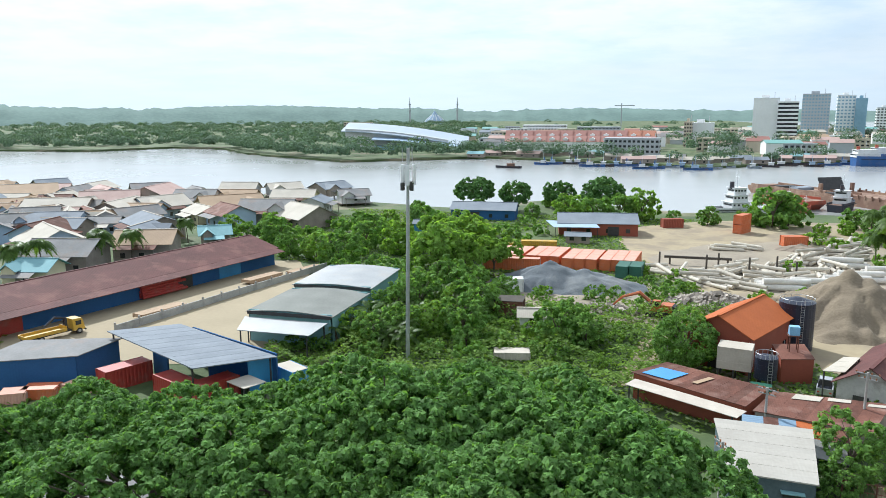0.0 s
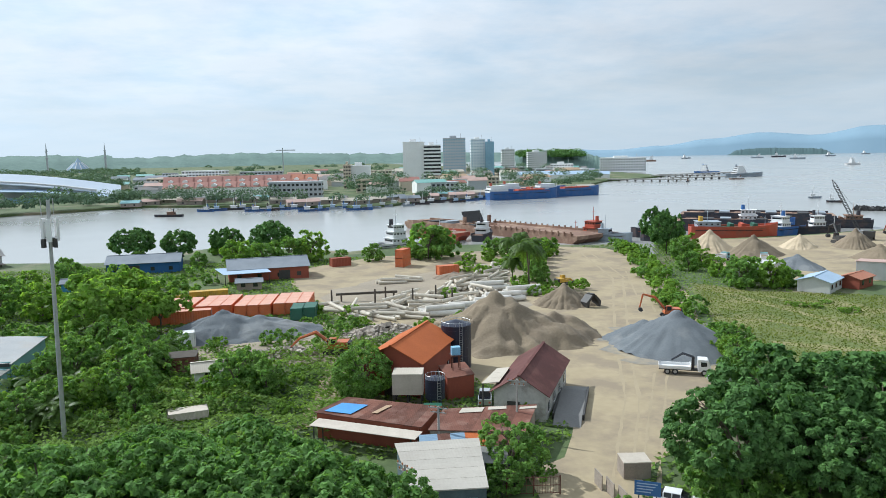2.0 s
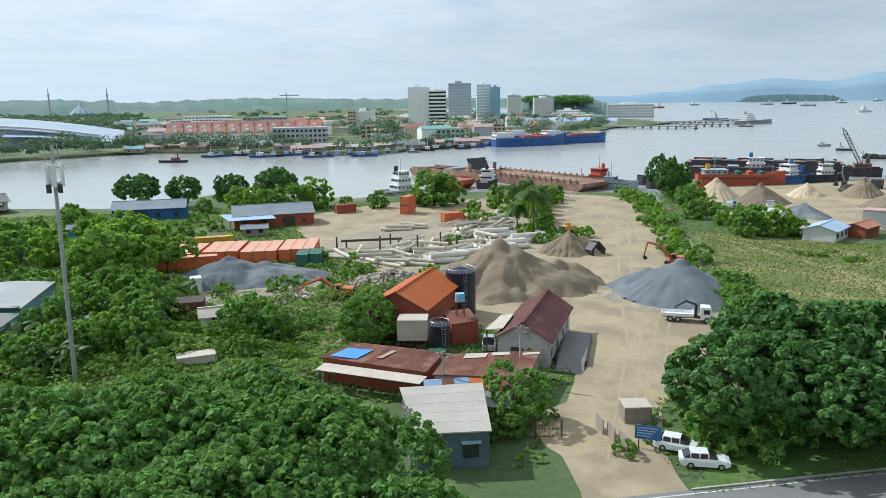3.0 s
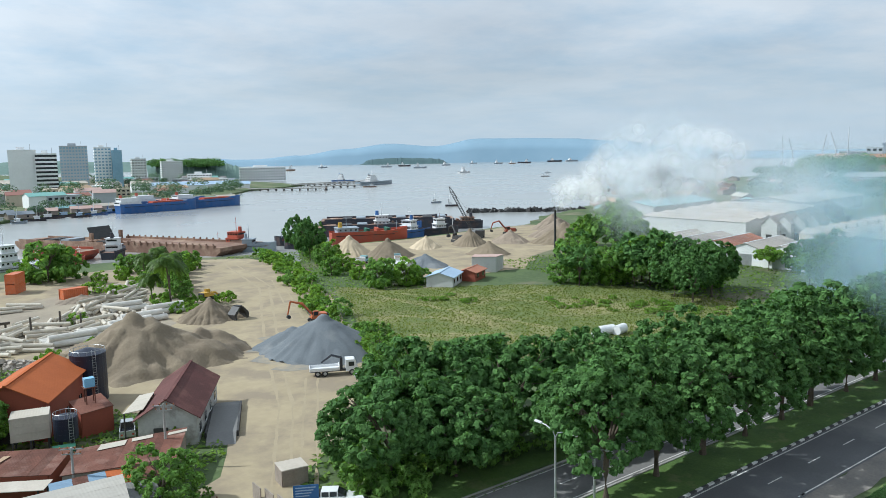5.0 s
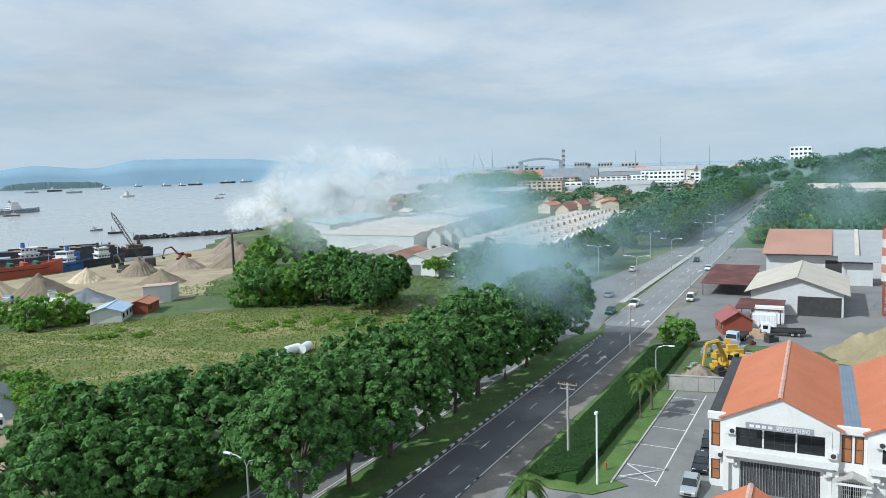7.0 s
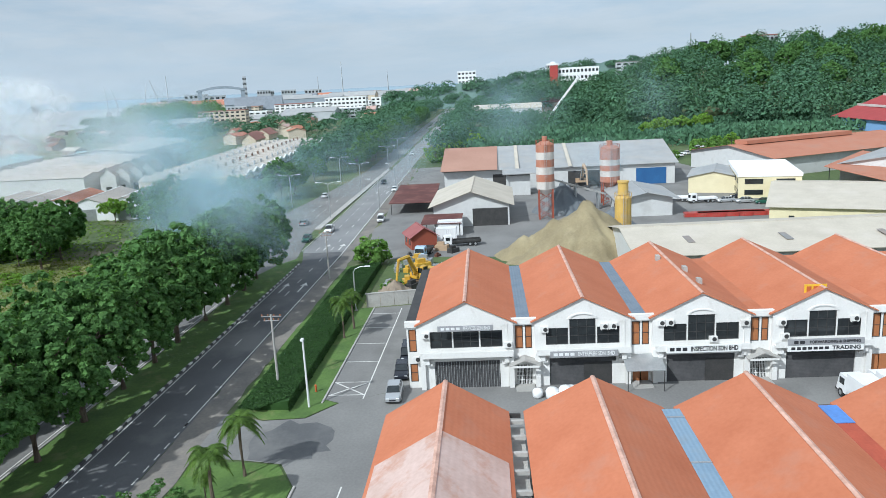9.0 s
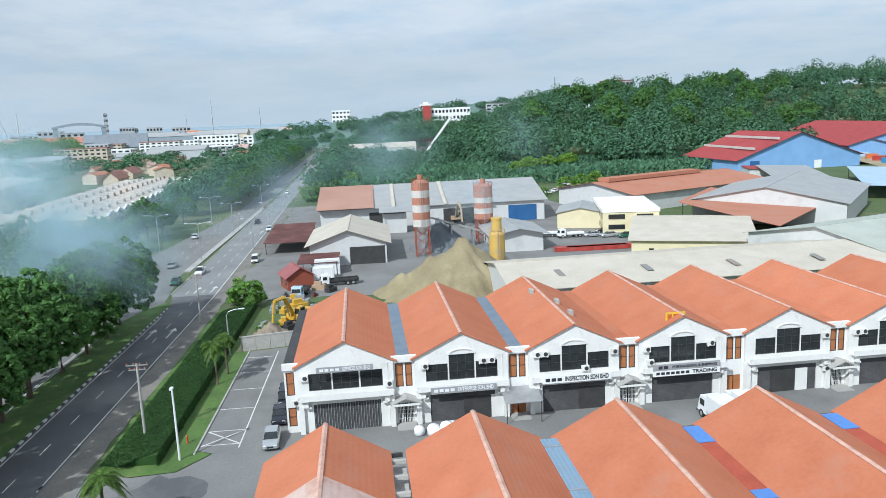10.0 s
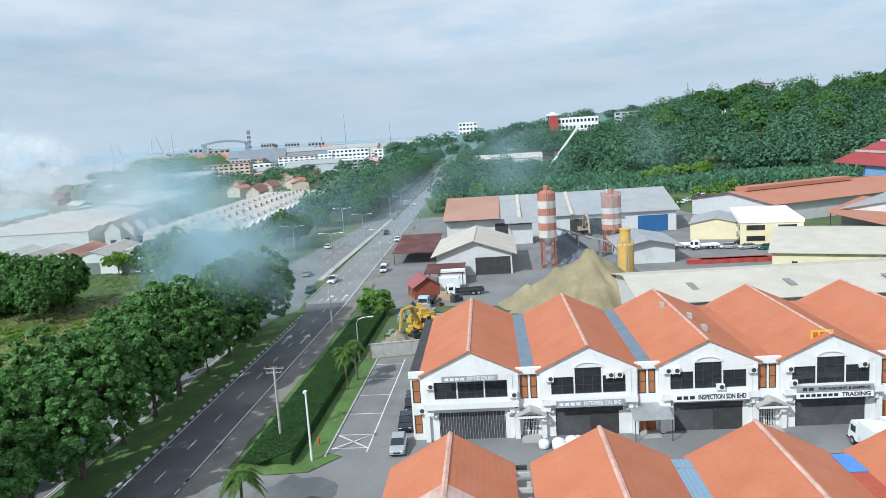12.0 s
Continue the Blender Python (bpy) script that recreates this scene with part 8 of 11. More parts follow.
def block(x, y, rot, L, W, H, wall, label, floors=0, bays=0, glass=None, roofbox=True, crown=None, name="office_block", category="building", group=""):
    """A flat-roofed block; bands of windows, floor by floor, on its sides, and plant on its roof."""
    b = thing(name, x, y, 0.3 if math.atan2(y, x) > 0.7 else 0.0, rot, label, category, group)
    part("wall", boxes((-L / 2, L / 2, -W / 2, W / 2, 0, H)), wall, b)
    part("parapet", boxes((-L / 2 - 0.2, L / 2 + 0.2, -W / 2 - 0.2, W / 2 + 0.2, H, H + 0.9)), crown or wall, b)
    step = H / max(1, floors)
    for k in range(floors):
        z = step * k + step * 0.35
        if bays:
            # one strip per floor that steps out of the wall at each window
            nb = max(1, int(bays * W / L))
            loop = []
            for (cx, cy), (ex, ey), (nx, ny), cnt, run in (((-L / 2, -W / 2), (1, 0), (0, -1), bays, L), ((L / 2, -W / 2), (0, 1), (1, 0), nb, W), ((L / 2, W / 2), (-1, 0), (0, 1), bays, L), ((-L / 2, W / 2), (0, -1), (-1, 0), nb, W)):
                for i in range(cnt):
                    for f, o in ((0.2, -0.1), (0.21, 0.14), (0.79, 0.14), (0.8, -0.1)):
                        d = run * (i + f) / cnt
                        loop.append((cx + ex * d + nx * o, cy + ey * d + ny * o, z + step * 0.45))
            bm = bmesh.new()
            slab(bm, loop, step * 0.45)
            part("window_band", bm, glass or GLASS_DARK, b)
        else:
            part("window_band", boxes((-L / 2 - 0.12, L / 2 + 0.12, -W / 2 - 0.12, W / 2 + 0.12, z, z + step * 0.5)), glass or GLASS_DARK, b)
    if roofbox:
        part("plant_room", boxes((-L * 0.2, L * 0.1, -W * 0.2, W * 0.2, H + 0.9, H + 4)), wall, b)
        bm = bmesh.new()
        tube(bm, [(L * 0.3, 0, H), (L * 0.3, 0, H + 7)], 0.2, 4)
        part("roof_mast", bm, GREY_STEEL, b)
    return b


def far_place(az, r):
    return r * math.cos(radians(az)), r * math.sin(radians(az))


# tall blocks
x, y = far_place(82.3, 905)
block(x, y, -8, 26, 22, 47, TOWN_WHITE, "tall white windowless slab of an office tower", 0)
x, y = far_place(80.9, 900)
block(x, y, -8, 20, 20, 43, TOWN_WHITE, "white office tower with dark window bands", 10, 0)
x, y = far_place(79.2, 1010)
block(x, y, -10, 30, 24, 53, TOWN_GREY, "dark grey glass office tower", 14, 9, CURTAIN)
x, y = far_place(77.4, 1060)
block(x, y, -10, 20, 22, 52, TOWN_WHITE, "pale tower with blue glass front", 13, 5, CURTAIN)
x, y = far_place(76.5, 1050)
block(x, y, -10, 12, 20, 48, CURTAIN, "narrow tower of blue glass", 12, 4, CURTAIN)
x, y = far_place(75.1, 1300)
block(x, y, -10, 22, 22, 38, TOWN_WHITE, "pale stepped tower with a dark crown", 9, 5, crown=TOWN_GREY)
x, y = far_place(72.9, 1350)
block(x, y, -10, 34, 22, 33, TOWN_WHITE, "white apartment tower with many windows", 9, 9)
x, y = far_place(86.5, 760)
block(x, y, -8, 22, 16, 22, TOWN_WHITE, "pale block of flats with a blank side", 0)
x, y = far_place(87.4, 752)
block(x, y, -8, 7, 15, 23, TOWN_CREAM, "cream block of flats with dark windows", 7, 3)
x, y = far_place(66.5, 1240)
block(x, y, -20, 72, 22, 21, TOWN_WHITE, "long white waterfront hotel with balconies", 5, 18)
x, y = far_place(71.0, 1150)
block(x, y, -18, 34, 18, 14, TOWN_WHITE, "white four-storey waterfront block", 4, 8)
# riverside rows
for az, r, L, W, H, fl, bays, mt, lab in ((91.3, 552, 38, 14, 14, 4, 12, TOWN_GREY, "grey riverside market block of four storeys"), (97.8, 1090, 62, 16, 15, 4, 14, TOWN_WHITE, "long white block behind the red roofs"),
                                          (93.8, 1100, 60, 14, 12, 3, 12, TOWN_GREY, "grey low block behind the red roofs"), (112.0, 1500, 56, 20, 15, 3, 10, TOWN_CREAM, "pale public building among trees")):
    x, y = far_place(az, r)
    block(x, y, az - 96, L, W, H, mt, lab, fl, bays, roofbox=False)
for k in range(11):
    for r_, e_, t_, mt in ((668, 8.0, 12.6, TOWN_RED), (704, 10.5, 16.6, TOWN_RED if k < 9 else SALMON)):
        x, y = far_place(100.2 - k * 1.0, r_)
        h_ = hall("shophouse_row", x, y, 4 - k, 12.2, 20, e_, t_, TOWN_WHITE, mt, "terrace of white riverside shops with red roof", "shophouse", "red-roofed riverside shops", 0.5, windows=4, rise_windows=3.2, z=0.3)
        bm = boxes((-2.2, 2.2, -8.2, -5.4, e_ + 0.2, e_ + 2.2))
        v = [bm.verts.new(c) for c in ((-2.6, -8.4, e_ + 2.2), (2.6, -8.4, e_ + 2.2), (0, -8.4, e_ + 3.6), (-2.6, -3.0, e_ + 2.2), (2.6, -3.0, e_ + 2.2), (0, -3.0, e_ + 3.6))]
        for f in ((0, 1, 2), (0, 2, 5, 3), (1, 4, 5, 2)):
            bm.faces.new([v[q] for q in f])
        bmesh.ops.recalc_face_normals(bm, faces=bm.faces)
        part("dormer", bm, TOWN_WHITE, h_)
for k in range(7):
    x, y = far_place(74.4 - k * 1.0, 930 + 18 * (k % 3))
    hall("ferry_terminal", x, y, -18, 30, 16, 5.5, 8.6, TOWN_WHITE, SKY_SHEET, "low waterfront hall with a pale blue roof", "hall", "waterfront halls", 0.8, windows=4, z=0.3)
# convention hall with a sweeping roof
cv = thing("convention_hall", *far_place(108.7, 700), 0.3, 12, "large hall with a sweeping silver-white roof", "hall")
bm = bmesh.new()
loft(bm, [[(px, yy, 0) for px in (-50, 44)] + [(px, yy, 19.0 - 13.5 * ((px + 54) / 116) ** 1.25 + 1.5 * math.sin((px + 54) / 116 * math.pi)) for px in (44, 20, -5, -30, -50)] for yy in (-18, 18)])
bmesh.ops.recalc_face_normals(bm, faces=bm.faces)
part("wall", bm, PALE_WALL, cv)
bm = bmesh.new()
n = 16
up = []
for i in range(n + 1):
    f = i / n
    px = -54 + 116 * f
    pz = 19.5 - 13.5 * f ** 1.25 + 1.5 * math.sin(f * math.pi)
    up.append((px, pz))
loft(bm, [[(px, -24 + 6 * abs(px) / 60, pz - 2.6), (px, 22, pz + 4.5), (px, 22, pz + 3.7), (px, -24 + 6 * abs(px) / 60, pz - 3.3)] for px, pz in up])
bmesh.ops.recalc_face_normals(bm, faces=bm.faces)
part("sweeping_roof", bm, surface("silver_roof", (0.5, 0.56, 0.63), (0.43, 0.49, 0.56), 0.03, 0.3, 0.35, metal=0.3), cv)
bm = bmesh.new()
loft(bm, [[(px, -32, pz - 3.6), (px, -18.5, pz - 2.0), (px, -18.5, pz - 2.6), (px, -32, pz - 4.2)] for px, pz in ((-24, 13.5), (0, 12.5), (30, 9.0), (66, 5.4))])
bmesh.ops.recalc_face_normals(bm, faces=bm.faces)
part("lower_roof", bm, SKY_SHEET, cv)
part("front_glass", boxes((-22, 44, -27, -18.2, 0, 4.0)), CURTAIN, cv)
# mosque: conical ribbed dome between two minarets
mq = thing("mosque", *far_place(106.2, 2250), 0, 0, "mosque with a ribbed conical roof and two minarets", "mosque")
bm = bmesh.new()
for z0, z1, r0, r1 in ((0, 12, 30, 26), (12, 26, 26, 10), (26, 40, 10, 1)):
    cyl(bm, 0, 0, z0, z1, r0, r1, n=16)
part("roof", bm, SKY_SHEET, mq)
for k in range(12):
    a = 2 * math.pi * k / 12
    bm = bmesh.new()
    tube(bm, [(36 * math.cos(a), 36 * math.sin(a), 0), (27 * math.cos(a), 27 * math.sin(a), 13), (10 * math.cos(a), 10 * math.sin(a), 28)], 1.0, 4)
    part("rib", bm, TOWN_WHITE, mq)
for s in (-1, 1):
    bm = bmesh.new()
    ox = 48 * s + (-20 if s < 0 else 30)
    for z0, z1, r in ((0, 40, 2.6), (40, 42, 4.2), (42, 58, 2.2), (58, 59.5, 3.4)):
        cyl(bm, ox, -30, z0, z1, r, n=10)
    cyl(bm, ox, -30, 59.5, 80, 1.9, 0.2, n=10)
    part("minaret", bm, TOWN_GREY, mq)
# lesser roofs of the town
rng = random.Random(88)
for k in range(190):
    az = rng.uniform(69, 104)
    r = rng.uniform(640, 1250) if az < 99 else rng.uniform(700, 1200)
    if az < 72:
        r = rng.uniform(1000, 1350)
    x, y = far_place(az, r)
    H = rng.choice((4, 5, 6, 7, 9, 10))
    L = rng.uniform(12, 30)
    if 88.5 < az < 101 and r < 730:
        continue
    if k % 3 == 0:
        block(x, y, rng.uniform(-15, 15), L, L * 0.5, H + 2, rng.choice((TOWN_WHITE, TOWN_CREAM, TOWN_GREY)), "low flat-roofed town building across the river", max(2, int(H / 3)), int(L / 4), roofbox=False, group="town buildings")
    else:
        hall("town_house", x, y, rng.uniform(-15, 15), L, L * 0.55, H, H + 2.4, rng.choice((TOWN_WHITE, TOWN_CREAM, TOWN_GREY)), rng.choice((TOWN_RED, PINK_SHEET, GREY_SHEET, ZINC_WHITE, SLATE_SHEET, TAN_SHEET, TOWN_GREEN)), "low pitched-roof town building across the river", "house", "town houses", 0.5, windows=2, z=0.3)
for k in range(26):     # waterfront sheds and boats on the far bank
    az = 103 - k * 1.35
    r = {True: 560, False: 505}[az > 93] + (k % 3) * 14 + (max(0, 84 - az) * 9)
    x, y = far_place(az, r)
    hall("stilt_shed", x, y, rng.uniform(-12, 12), rng.uniform(10, 22), 7, 3, 4.6, TIMBER_WALL, rng.choice((GREY_SHEET, TEAL_SHEET, SLATE_SHEET, PINK_SHEET, ZINC_WHITE)), "low waterfront shed on the far bank", "shed", "far bank sheds", 0.5, windows=2, z=0.3)
for k in range(24):
    az = 98 - k * 0.95
    x, y = far_place(az, 470 + (k % 4) * 7 + max(0, 86 - az) * 8 + max(0, az - 90) * 4)
    ship(x, y, rng.choice((0, 12, -10, 170)), rng.uniform(9, 17), 3.2, 1.3, rng.choice((SHIP_GREY, SHIP_BLUE, SHIP_BLACK)), rng.choice((SHIP_WHITE, SKY_SHEET)), "small fishing boat moored on the far bank", aft=0.4, tiers=1, masts=1, group="moored fishing boats")
cr = thing("tower_crane", *far_place(92.2, 1600), 0, 0, "distant tower crane over the town", "crane")
part("tower", boxes((-1, 1, -1, 1, 0, 52)), TOWN_GREY, cr)
part("jib", boxes((-14, 26, -0.8, 0.8, 46, 48)), TOWN_GREY, cr)

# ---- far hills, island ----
# Blue of the distance haze is mixed into the mountains' base colour.
HAZE_BLUE = surface("far_hill_haze_blue", (0.25, 0.36, 0.45), (0.22, 0.33, 0.42), 0.002, 0.01, 1.0, bump=0.0)
# Wood green greyed and blued so that its colour carries the haze.
HAZE_GREEN = surface("far_wood_haze_green", (0.15, 0.225, 0.195), (0.105, 0.165, 0.145), 0.01, 0.08, 1.0, bump=0.3, bump_dist=3.0)


def ridge(name, az0, az1, r, heights, material, label, depth=250, seed=0, jag=0.0, category="hills"):
    """A range of hills seen along the horizon between two bearings; heights in metres, evenly spaced."""
    bm = bmesh.new()
    n = 160
    rows_ = []
    for i in range(n + 1):
        f = i / n
        az = radians(az0 + (az1 - az0) * f)
        k = f * (len(heights) - 1)
        a = min(int(k), len(heights) - 2)
        t = k - a
        t = t * t * (3 - 2 * t)
        h = heights[a] * (1 - t) + heights[a + 1] * t
        h += jag * noise.noise(Vector((f * 40, seed, 0))) + jag * 0.6 * noise.noise(Vector((f * 130, seed, 3)))
        col = []
        for dr, hh in ((0, -2.5), (depth * 0.25, h * 0.5), (depth * 0.5, h), (depth, -2.5)):
            col.append(bm.verts.new(((r + dr) * math.cos(az), (r + dr) * math.sin(az), hh)))
        rows_.append(col)
    for a, b in zip(rows_, rows_[1:]):
        for j in range(3):
            bm.faces.new((a[j], a[j + 1], b[j + 1], b[j]))
    bmesh.ops.recalc_face_normals(bm, faces=bm.faces)
    return tagged(part(name, bm, material, None, smooth=True), label, category, "", "structure")


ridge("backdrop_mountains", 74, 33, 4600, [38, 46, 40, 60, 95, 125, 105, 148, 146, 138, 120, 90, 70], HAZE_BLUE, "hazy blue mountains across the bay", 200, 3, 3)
# A paler mix of the same haze, again put into the colour.
ridge("backdrop_mountains", 33, -4, 4650, [44, 42, 40, 38, 37, 36, 36], surface("far_hill_haze_pale", (0.27, 0.35, 0.41), (0.25, 0.33, 0.39), 0.002, 0.01, 1.0, bump=0.0), "hazy blue mountains beyond the port", 200, 6, 3)
# The island's green holds haze as well, darker and more teal.
ridge("island", 59.2, 52.4, 4250, [2, 26, 32, 34, 35, 33, 32, 30, 26, 2], surface("island_haze_green", (0.075, 0.13, 0.135), (0.06, 0.105, 0.11), 0.004, 0.02, 1.0, bump=0.0), "low dark wooded island in the bay", 150, 4, 6, "island")
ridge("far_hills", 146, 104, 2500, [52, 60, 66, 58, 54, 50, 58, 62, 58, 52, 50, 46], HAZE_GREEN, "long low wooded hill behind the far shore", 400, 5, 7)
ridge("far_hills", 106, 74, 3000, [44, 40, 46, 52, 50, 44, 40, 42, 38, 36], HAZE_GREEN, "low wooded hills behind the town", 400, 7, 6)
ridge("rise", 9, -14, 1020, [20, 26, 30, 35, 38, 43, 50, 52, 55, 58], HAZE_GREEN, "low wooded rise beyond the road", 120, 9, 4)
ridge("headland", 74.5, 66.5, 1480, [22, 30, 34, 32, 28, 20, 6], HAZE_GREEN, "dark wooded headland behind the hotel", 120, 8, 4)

# ---- concrete batching plant beyond the terrace ----
BAND_ORANGE = surface("silo_orange", (0.44, 0.18, 0.11), (0.36, 0.15, 0.095), 0.3, 3, 0.6, stain=(0.4, 0.3, 0.26), stain_scale=0.4, stain_amount=0.5)
BAND_WHITE = surface("silo_white", (0.62, 0.58, 0.54), (0.52, 0.48, 0.44), 0.3, 3, 0.6, stain=(0.45, 0.4, 0.36), stain_scale=0.4, stain_amount=0.5)
SILO_YELLOW = surface("silo_yellow", (0.60, 0.40, 0.10), (0.50, 0.32, 0.08), 0.3, 3, 0.6, stain=(0.42, 0.36, 0.27), stain_scale=0.35, stain_amount=0.6)


def silo(x, y, z0, z1, r, bands, label, leg_mat, cap):
    s = thing("silo", x, y, 0, 0, label, "silo")
    n = len(bands)
    for k, mt in enumerate(bands):
        bm = bmesh.new()
        cyl(bm, 0, 0, z0 + (z1 - z0) * k / n, z0 + (z1 - z0) * (k + 1) / n, r, n=24)
        part("silo_band", bm, mt, s)
    bm = bmesh.new()
    cyl(bm, 0, 0, z0 - 2.2, z0, 0.4, r, n=24)
    part("hopper_cone", bm, bands[0], s)
    bm = bmesh.new()
    cyl(bm, 0, 0, z1, z1 + 0.7, r * 1.02, r * 0.5, n=24)
    cyl(bm, 0.2, 0, z1 + 0.7, z1 + 1.9, r * 0.3, r * 0.3, n=12)
    part("cap", bm, cap, s)
    bm = bmesh.new()
    for k in range(12):
        a = 2 * math.pi * k / 12
        b = 2 * math.pi * (k + 1) / 12
        cyl(bm, r * math.cos(a), r * math.sin(a), z1, z1 + 1.0, 0.04, n=4)
        tube(bm, [(r * math.cos(a), r * math.sin(a), z1 + 1.0), (r * math.cos(b), r * math.sin(b), z1 + 1.0)], 0.04, 4)
    part("guard_rail", bm, leg_mat, s)
    for sx in (-1, 1):
        for sy in (-1, 1):
            part("leg", boxes((sx * r * 0.75 - 0.16, sx * r * 0.75 + 0.16, sy * r * 0.75 - 0.16, sy * r * 0.75 + 0.16, 0, z0)), leg_mat, s)
    q = r * 0.75
    for k in range(max(1, int(z0 / 2.2))):
        za, zb = k * 2.2 + 0.2, min(z0, k * 2.2 + 2.2)
        bm = bmesh.new()
        for a, b in (((-q, -q), (q, -q)), ((q, -q), (q, q)), ((q, q), (-q, q)), ((-q, q), (-q, -q))):
            tube(bm, [(a[0], a[1], za), (b[0], b[1], zb)], 0.08, 4)
            tube(bm, [(b[0], b[1], za), (a[0], a[1], zb)], 0.08, 4)
        part("bracing", bm, leg_mat, s)
    bm = bmesh.new()
    box(bm, -r - 0.35, -r - 0.28, -0.25, -0.2, 0, z1 + 0.9)
    box(bm, -r - 0.35, -r - 0.28, 0.2, 0.25, 0, z1 + 0.9)
    for k in range(int(z1 / 0.5)):
        box(bm, -r - 0.34, -r - 0.3, -0.2, 0.2, 0.4 + 0.5 * k, 0.45 + 0.5 * k)
    part("ladder", bm, GREY_STEEL, s)
    return s


O, W = BAND_ORANGE, BAND_WHITE
silo(177.5, -10.2, 7.3, 17.8, 2.15, [W, O, W, O, W, O], "orange and white banded cement silo on lattice legs", BRICK_RED, O)
silo(194.5, -27.8, 6.0, 14.6, 2.55, [O, W, O, W, O, O], "wide orange and white banded cement silo", BRICK_RED, O)
silo(144.6, -23.2, 1.2, 9.6, 1.6, [SILO_YELLOW] * 4, "weathered yellow steel silo with hoops", SILO_YELLOW, SILO_YELLOW)
bm = bmesh.new()
cyl(bm, 0, 0, 10.2, 12.6, 1.05, 1.0, n=20)
cyl(bm, 0, 0, 12.6, 12.9, 1.15, 1.15, n=20)
tp = part("silo_filter", bm, SILO_YELLOW)
tp.matrix_world = pose(144.6, -23.2, 0)
tagged(tp, "weathered yellow drum on top of the yellow silo", "filter")
pile("aggregate_mound", 139.5, -10.5, 15, 14, 9.9, KHAKI, "big khaki aggregate heap under ribbed gullies", 0, 81, ((0.02, -0.36, 1.0), (0.0, 0.08, 0.66), (-0.05, 0.48, 0.38)), 0.1)
pile("aggregate_mound", 188, -15, 9, 8, 7.2, GRAVEL, "grey aggregate heap behind the silo", 0, 82, ((0, 0, 1.0), (0.4, -0.2, 0.8)), 0.05)
pile("aggregate_mound", 163, -24, 6, 6, 4.5, GRAVEL, "small grey aggregate heap by the yellow silo", 0, 83)
cvb = thing("conveyor", 186, -18, 0, -75, "inclined grey conveyor belt between the silos", "conveyor")
bm = bmesh.new()
slab(bm, [(-8, -0.6, 9.4), (8, -0.6, 4.0), (8, 0.6, 4.0), (-8, 0.6, 9.4)], 0.5)
bmesh.ops.recalc_face_normals(bm, faces=bm.faces)
part("belt_frame", bm, CONCRETE, cvb)
for px in (-6, 0, 6):
    part("trestle", boxes((px - 0.15, px + 0.15, -0.7, 0.7, 0, 6.2 - px * 0.34)), GREY_STEEL, cvb)
hall("plant_shed", 184.5, 7.6, 0, 27, 17.8, 5.3, 8.4, PALE_WALL, ZINC_WHITE, "pale gabled workshop with an open blue bay", over=1.2, doors=[("c", -4.4, 8.2, 4.2, DARK_STEEL)], gable=PALE_WALL)
lean_roof("plant_porch", [(160, 18.5, 3.0), (160, 9.5, 3.0), (170, 9.5, 3.4), (170, 18.5, 3.4)], 0.15, MAROON, "low maroon canopy beside the workshop", posts=True)
lean_roof("roadside_canopy", [(190, 30, 3.2), (190, 18, 3.2), (222, 19, 3.8), (222, 31, 3.8)], 0.15, MAROON, "long maroon canopy along the road", posts=True)
hall("red_hut", 151, 17.6, 20, 6.4, 5.4, 2.9, 4.6, BRICK_RED, surface("faded_pink_roof", (0.33, 0.13, 0.125), (0.27, 0.10, 0.10), 0.3, 3, 0.7, ribs=0.3, rib_axis="X"), "small dark red hut with a faded pinkish roof", "hut", windows=2)
container(161.5, 12.0, 0, 92, 5.5, WHITE_PAINT, "white box body of a parked lorry", height=3.4)
container(157, 12.6, 0, 92, 4.5, WHITE_PAINT, "white generator box in the plant yard", height=2.6)
truck(150, 9, 100, WHITE_PAINT, DARK_STEEL, "white lorry cab and chassis in the plant yard", 8)
truck(142, 16, 170, SKY_SHEET, DARK_STEEL, "stripped pale lorry in the scrap yard", 7)
rng = random.Random(91)
for k in range(26):
    x, y = rng.uniform(114, 148), rng.uniform(9, 20)
    s = rng.uniform(0.5, 1.6)
    bm = boxes((-s, s, -s * 0.6, s * 0.6, 0, s * 0.8), (-s * 0.4, s * 0.7, -s * 0.3, s * 0.3, s * 0.8, s * 1.3))
    ob = part("scrap_part", bm, rng.choice((RUST, DARK_STEEL, GREY_STEEL, YELLOW_PAINT, TAN_SHEET)))
    ob.matrix_world = pose(x, y, 0.02, 0, 0, rng.uniform(0, 180))
    tagged(ob, "discarded machine part in the scrap yard", "scrap", "scrap parts")
yw = thing("yard_wall", 109, 17.4, 0, 101, "grey concrete yard wall behind the car park", "wall")
for i in range(4):
    part("wall_panel", boxes((-4.3 + i * 2.15, -2.2 + i * 2.15, -0.12, 0.12, 0, 2.1)), CONCRETE, yw)
part("wall_cap", boxes((-4.4, 4.4, -0.18, 0.18, 2.1, 2.25)), CONCRETE, yw)
pile("earth_mound", 114, 18, 5, 3.6, 2.6, MUD, "overgrown earth mound behind the wall", 0, 84, ((0, 0, 1), (0.4, 0.2, 0.7)), 0.15)
excavator(121.5, 14.6, 150, YELLOW_PAINT, "yellow excavator with raised arm in the scrap yard", 0.0, 1.15, ((1.0, 2.0), (2.6, 4.6), (4.8, 4.6)), ((4.8, 4.6), (5.6, 1.6)))
hall("long_works", 250, -17, 90, 70, 44, 6.6, 11.6, PALE_WALL, ZINC, "long works hall with a pale grey sheet roof", over=1.0, doors=[("b", -10, 14, 5, DARK_STEEL), ("b", -28, 9, 5, BLUE_WALL), ("b", 16, 8, 5, DARK_STEEL)])
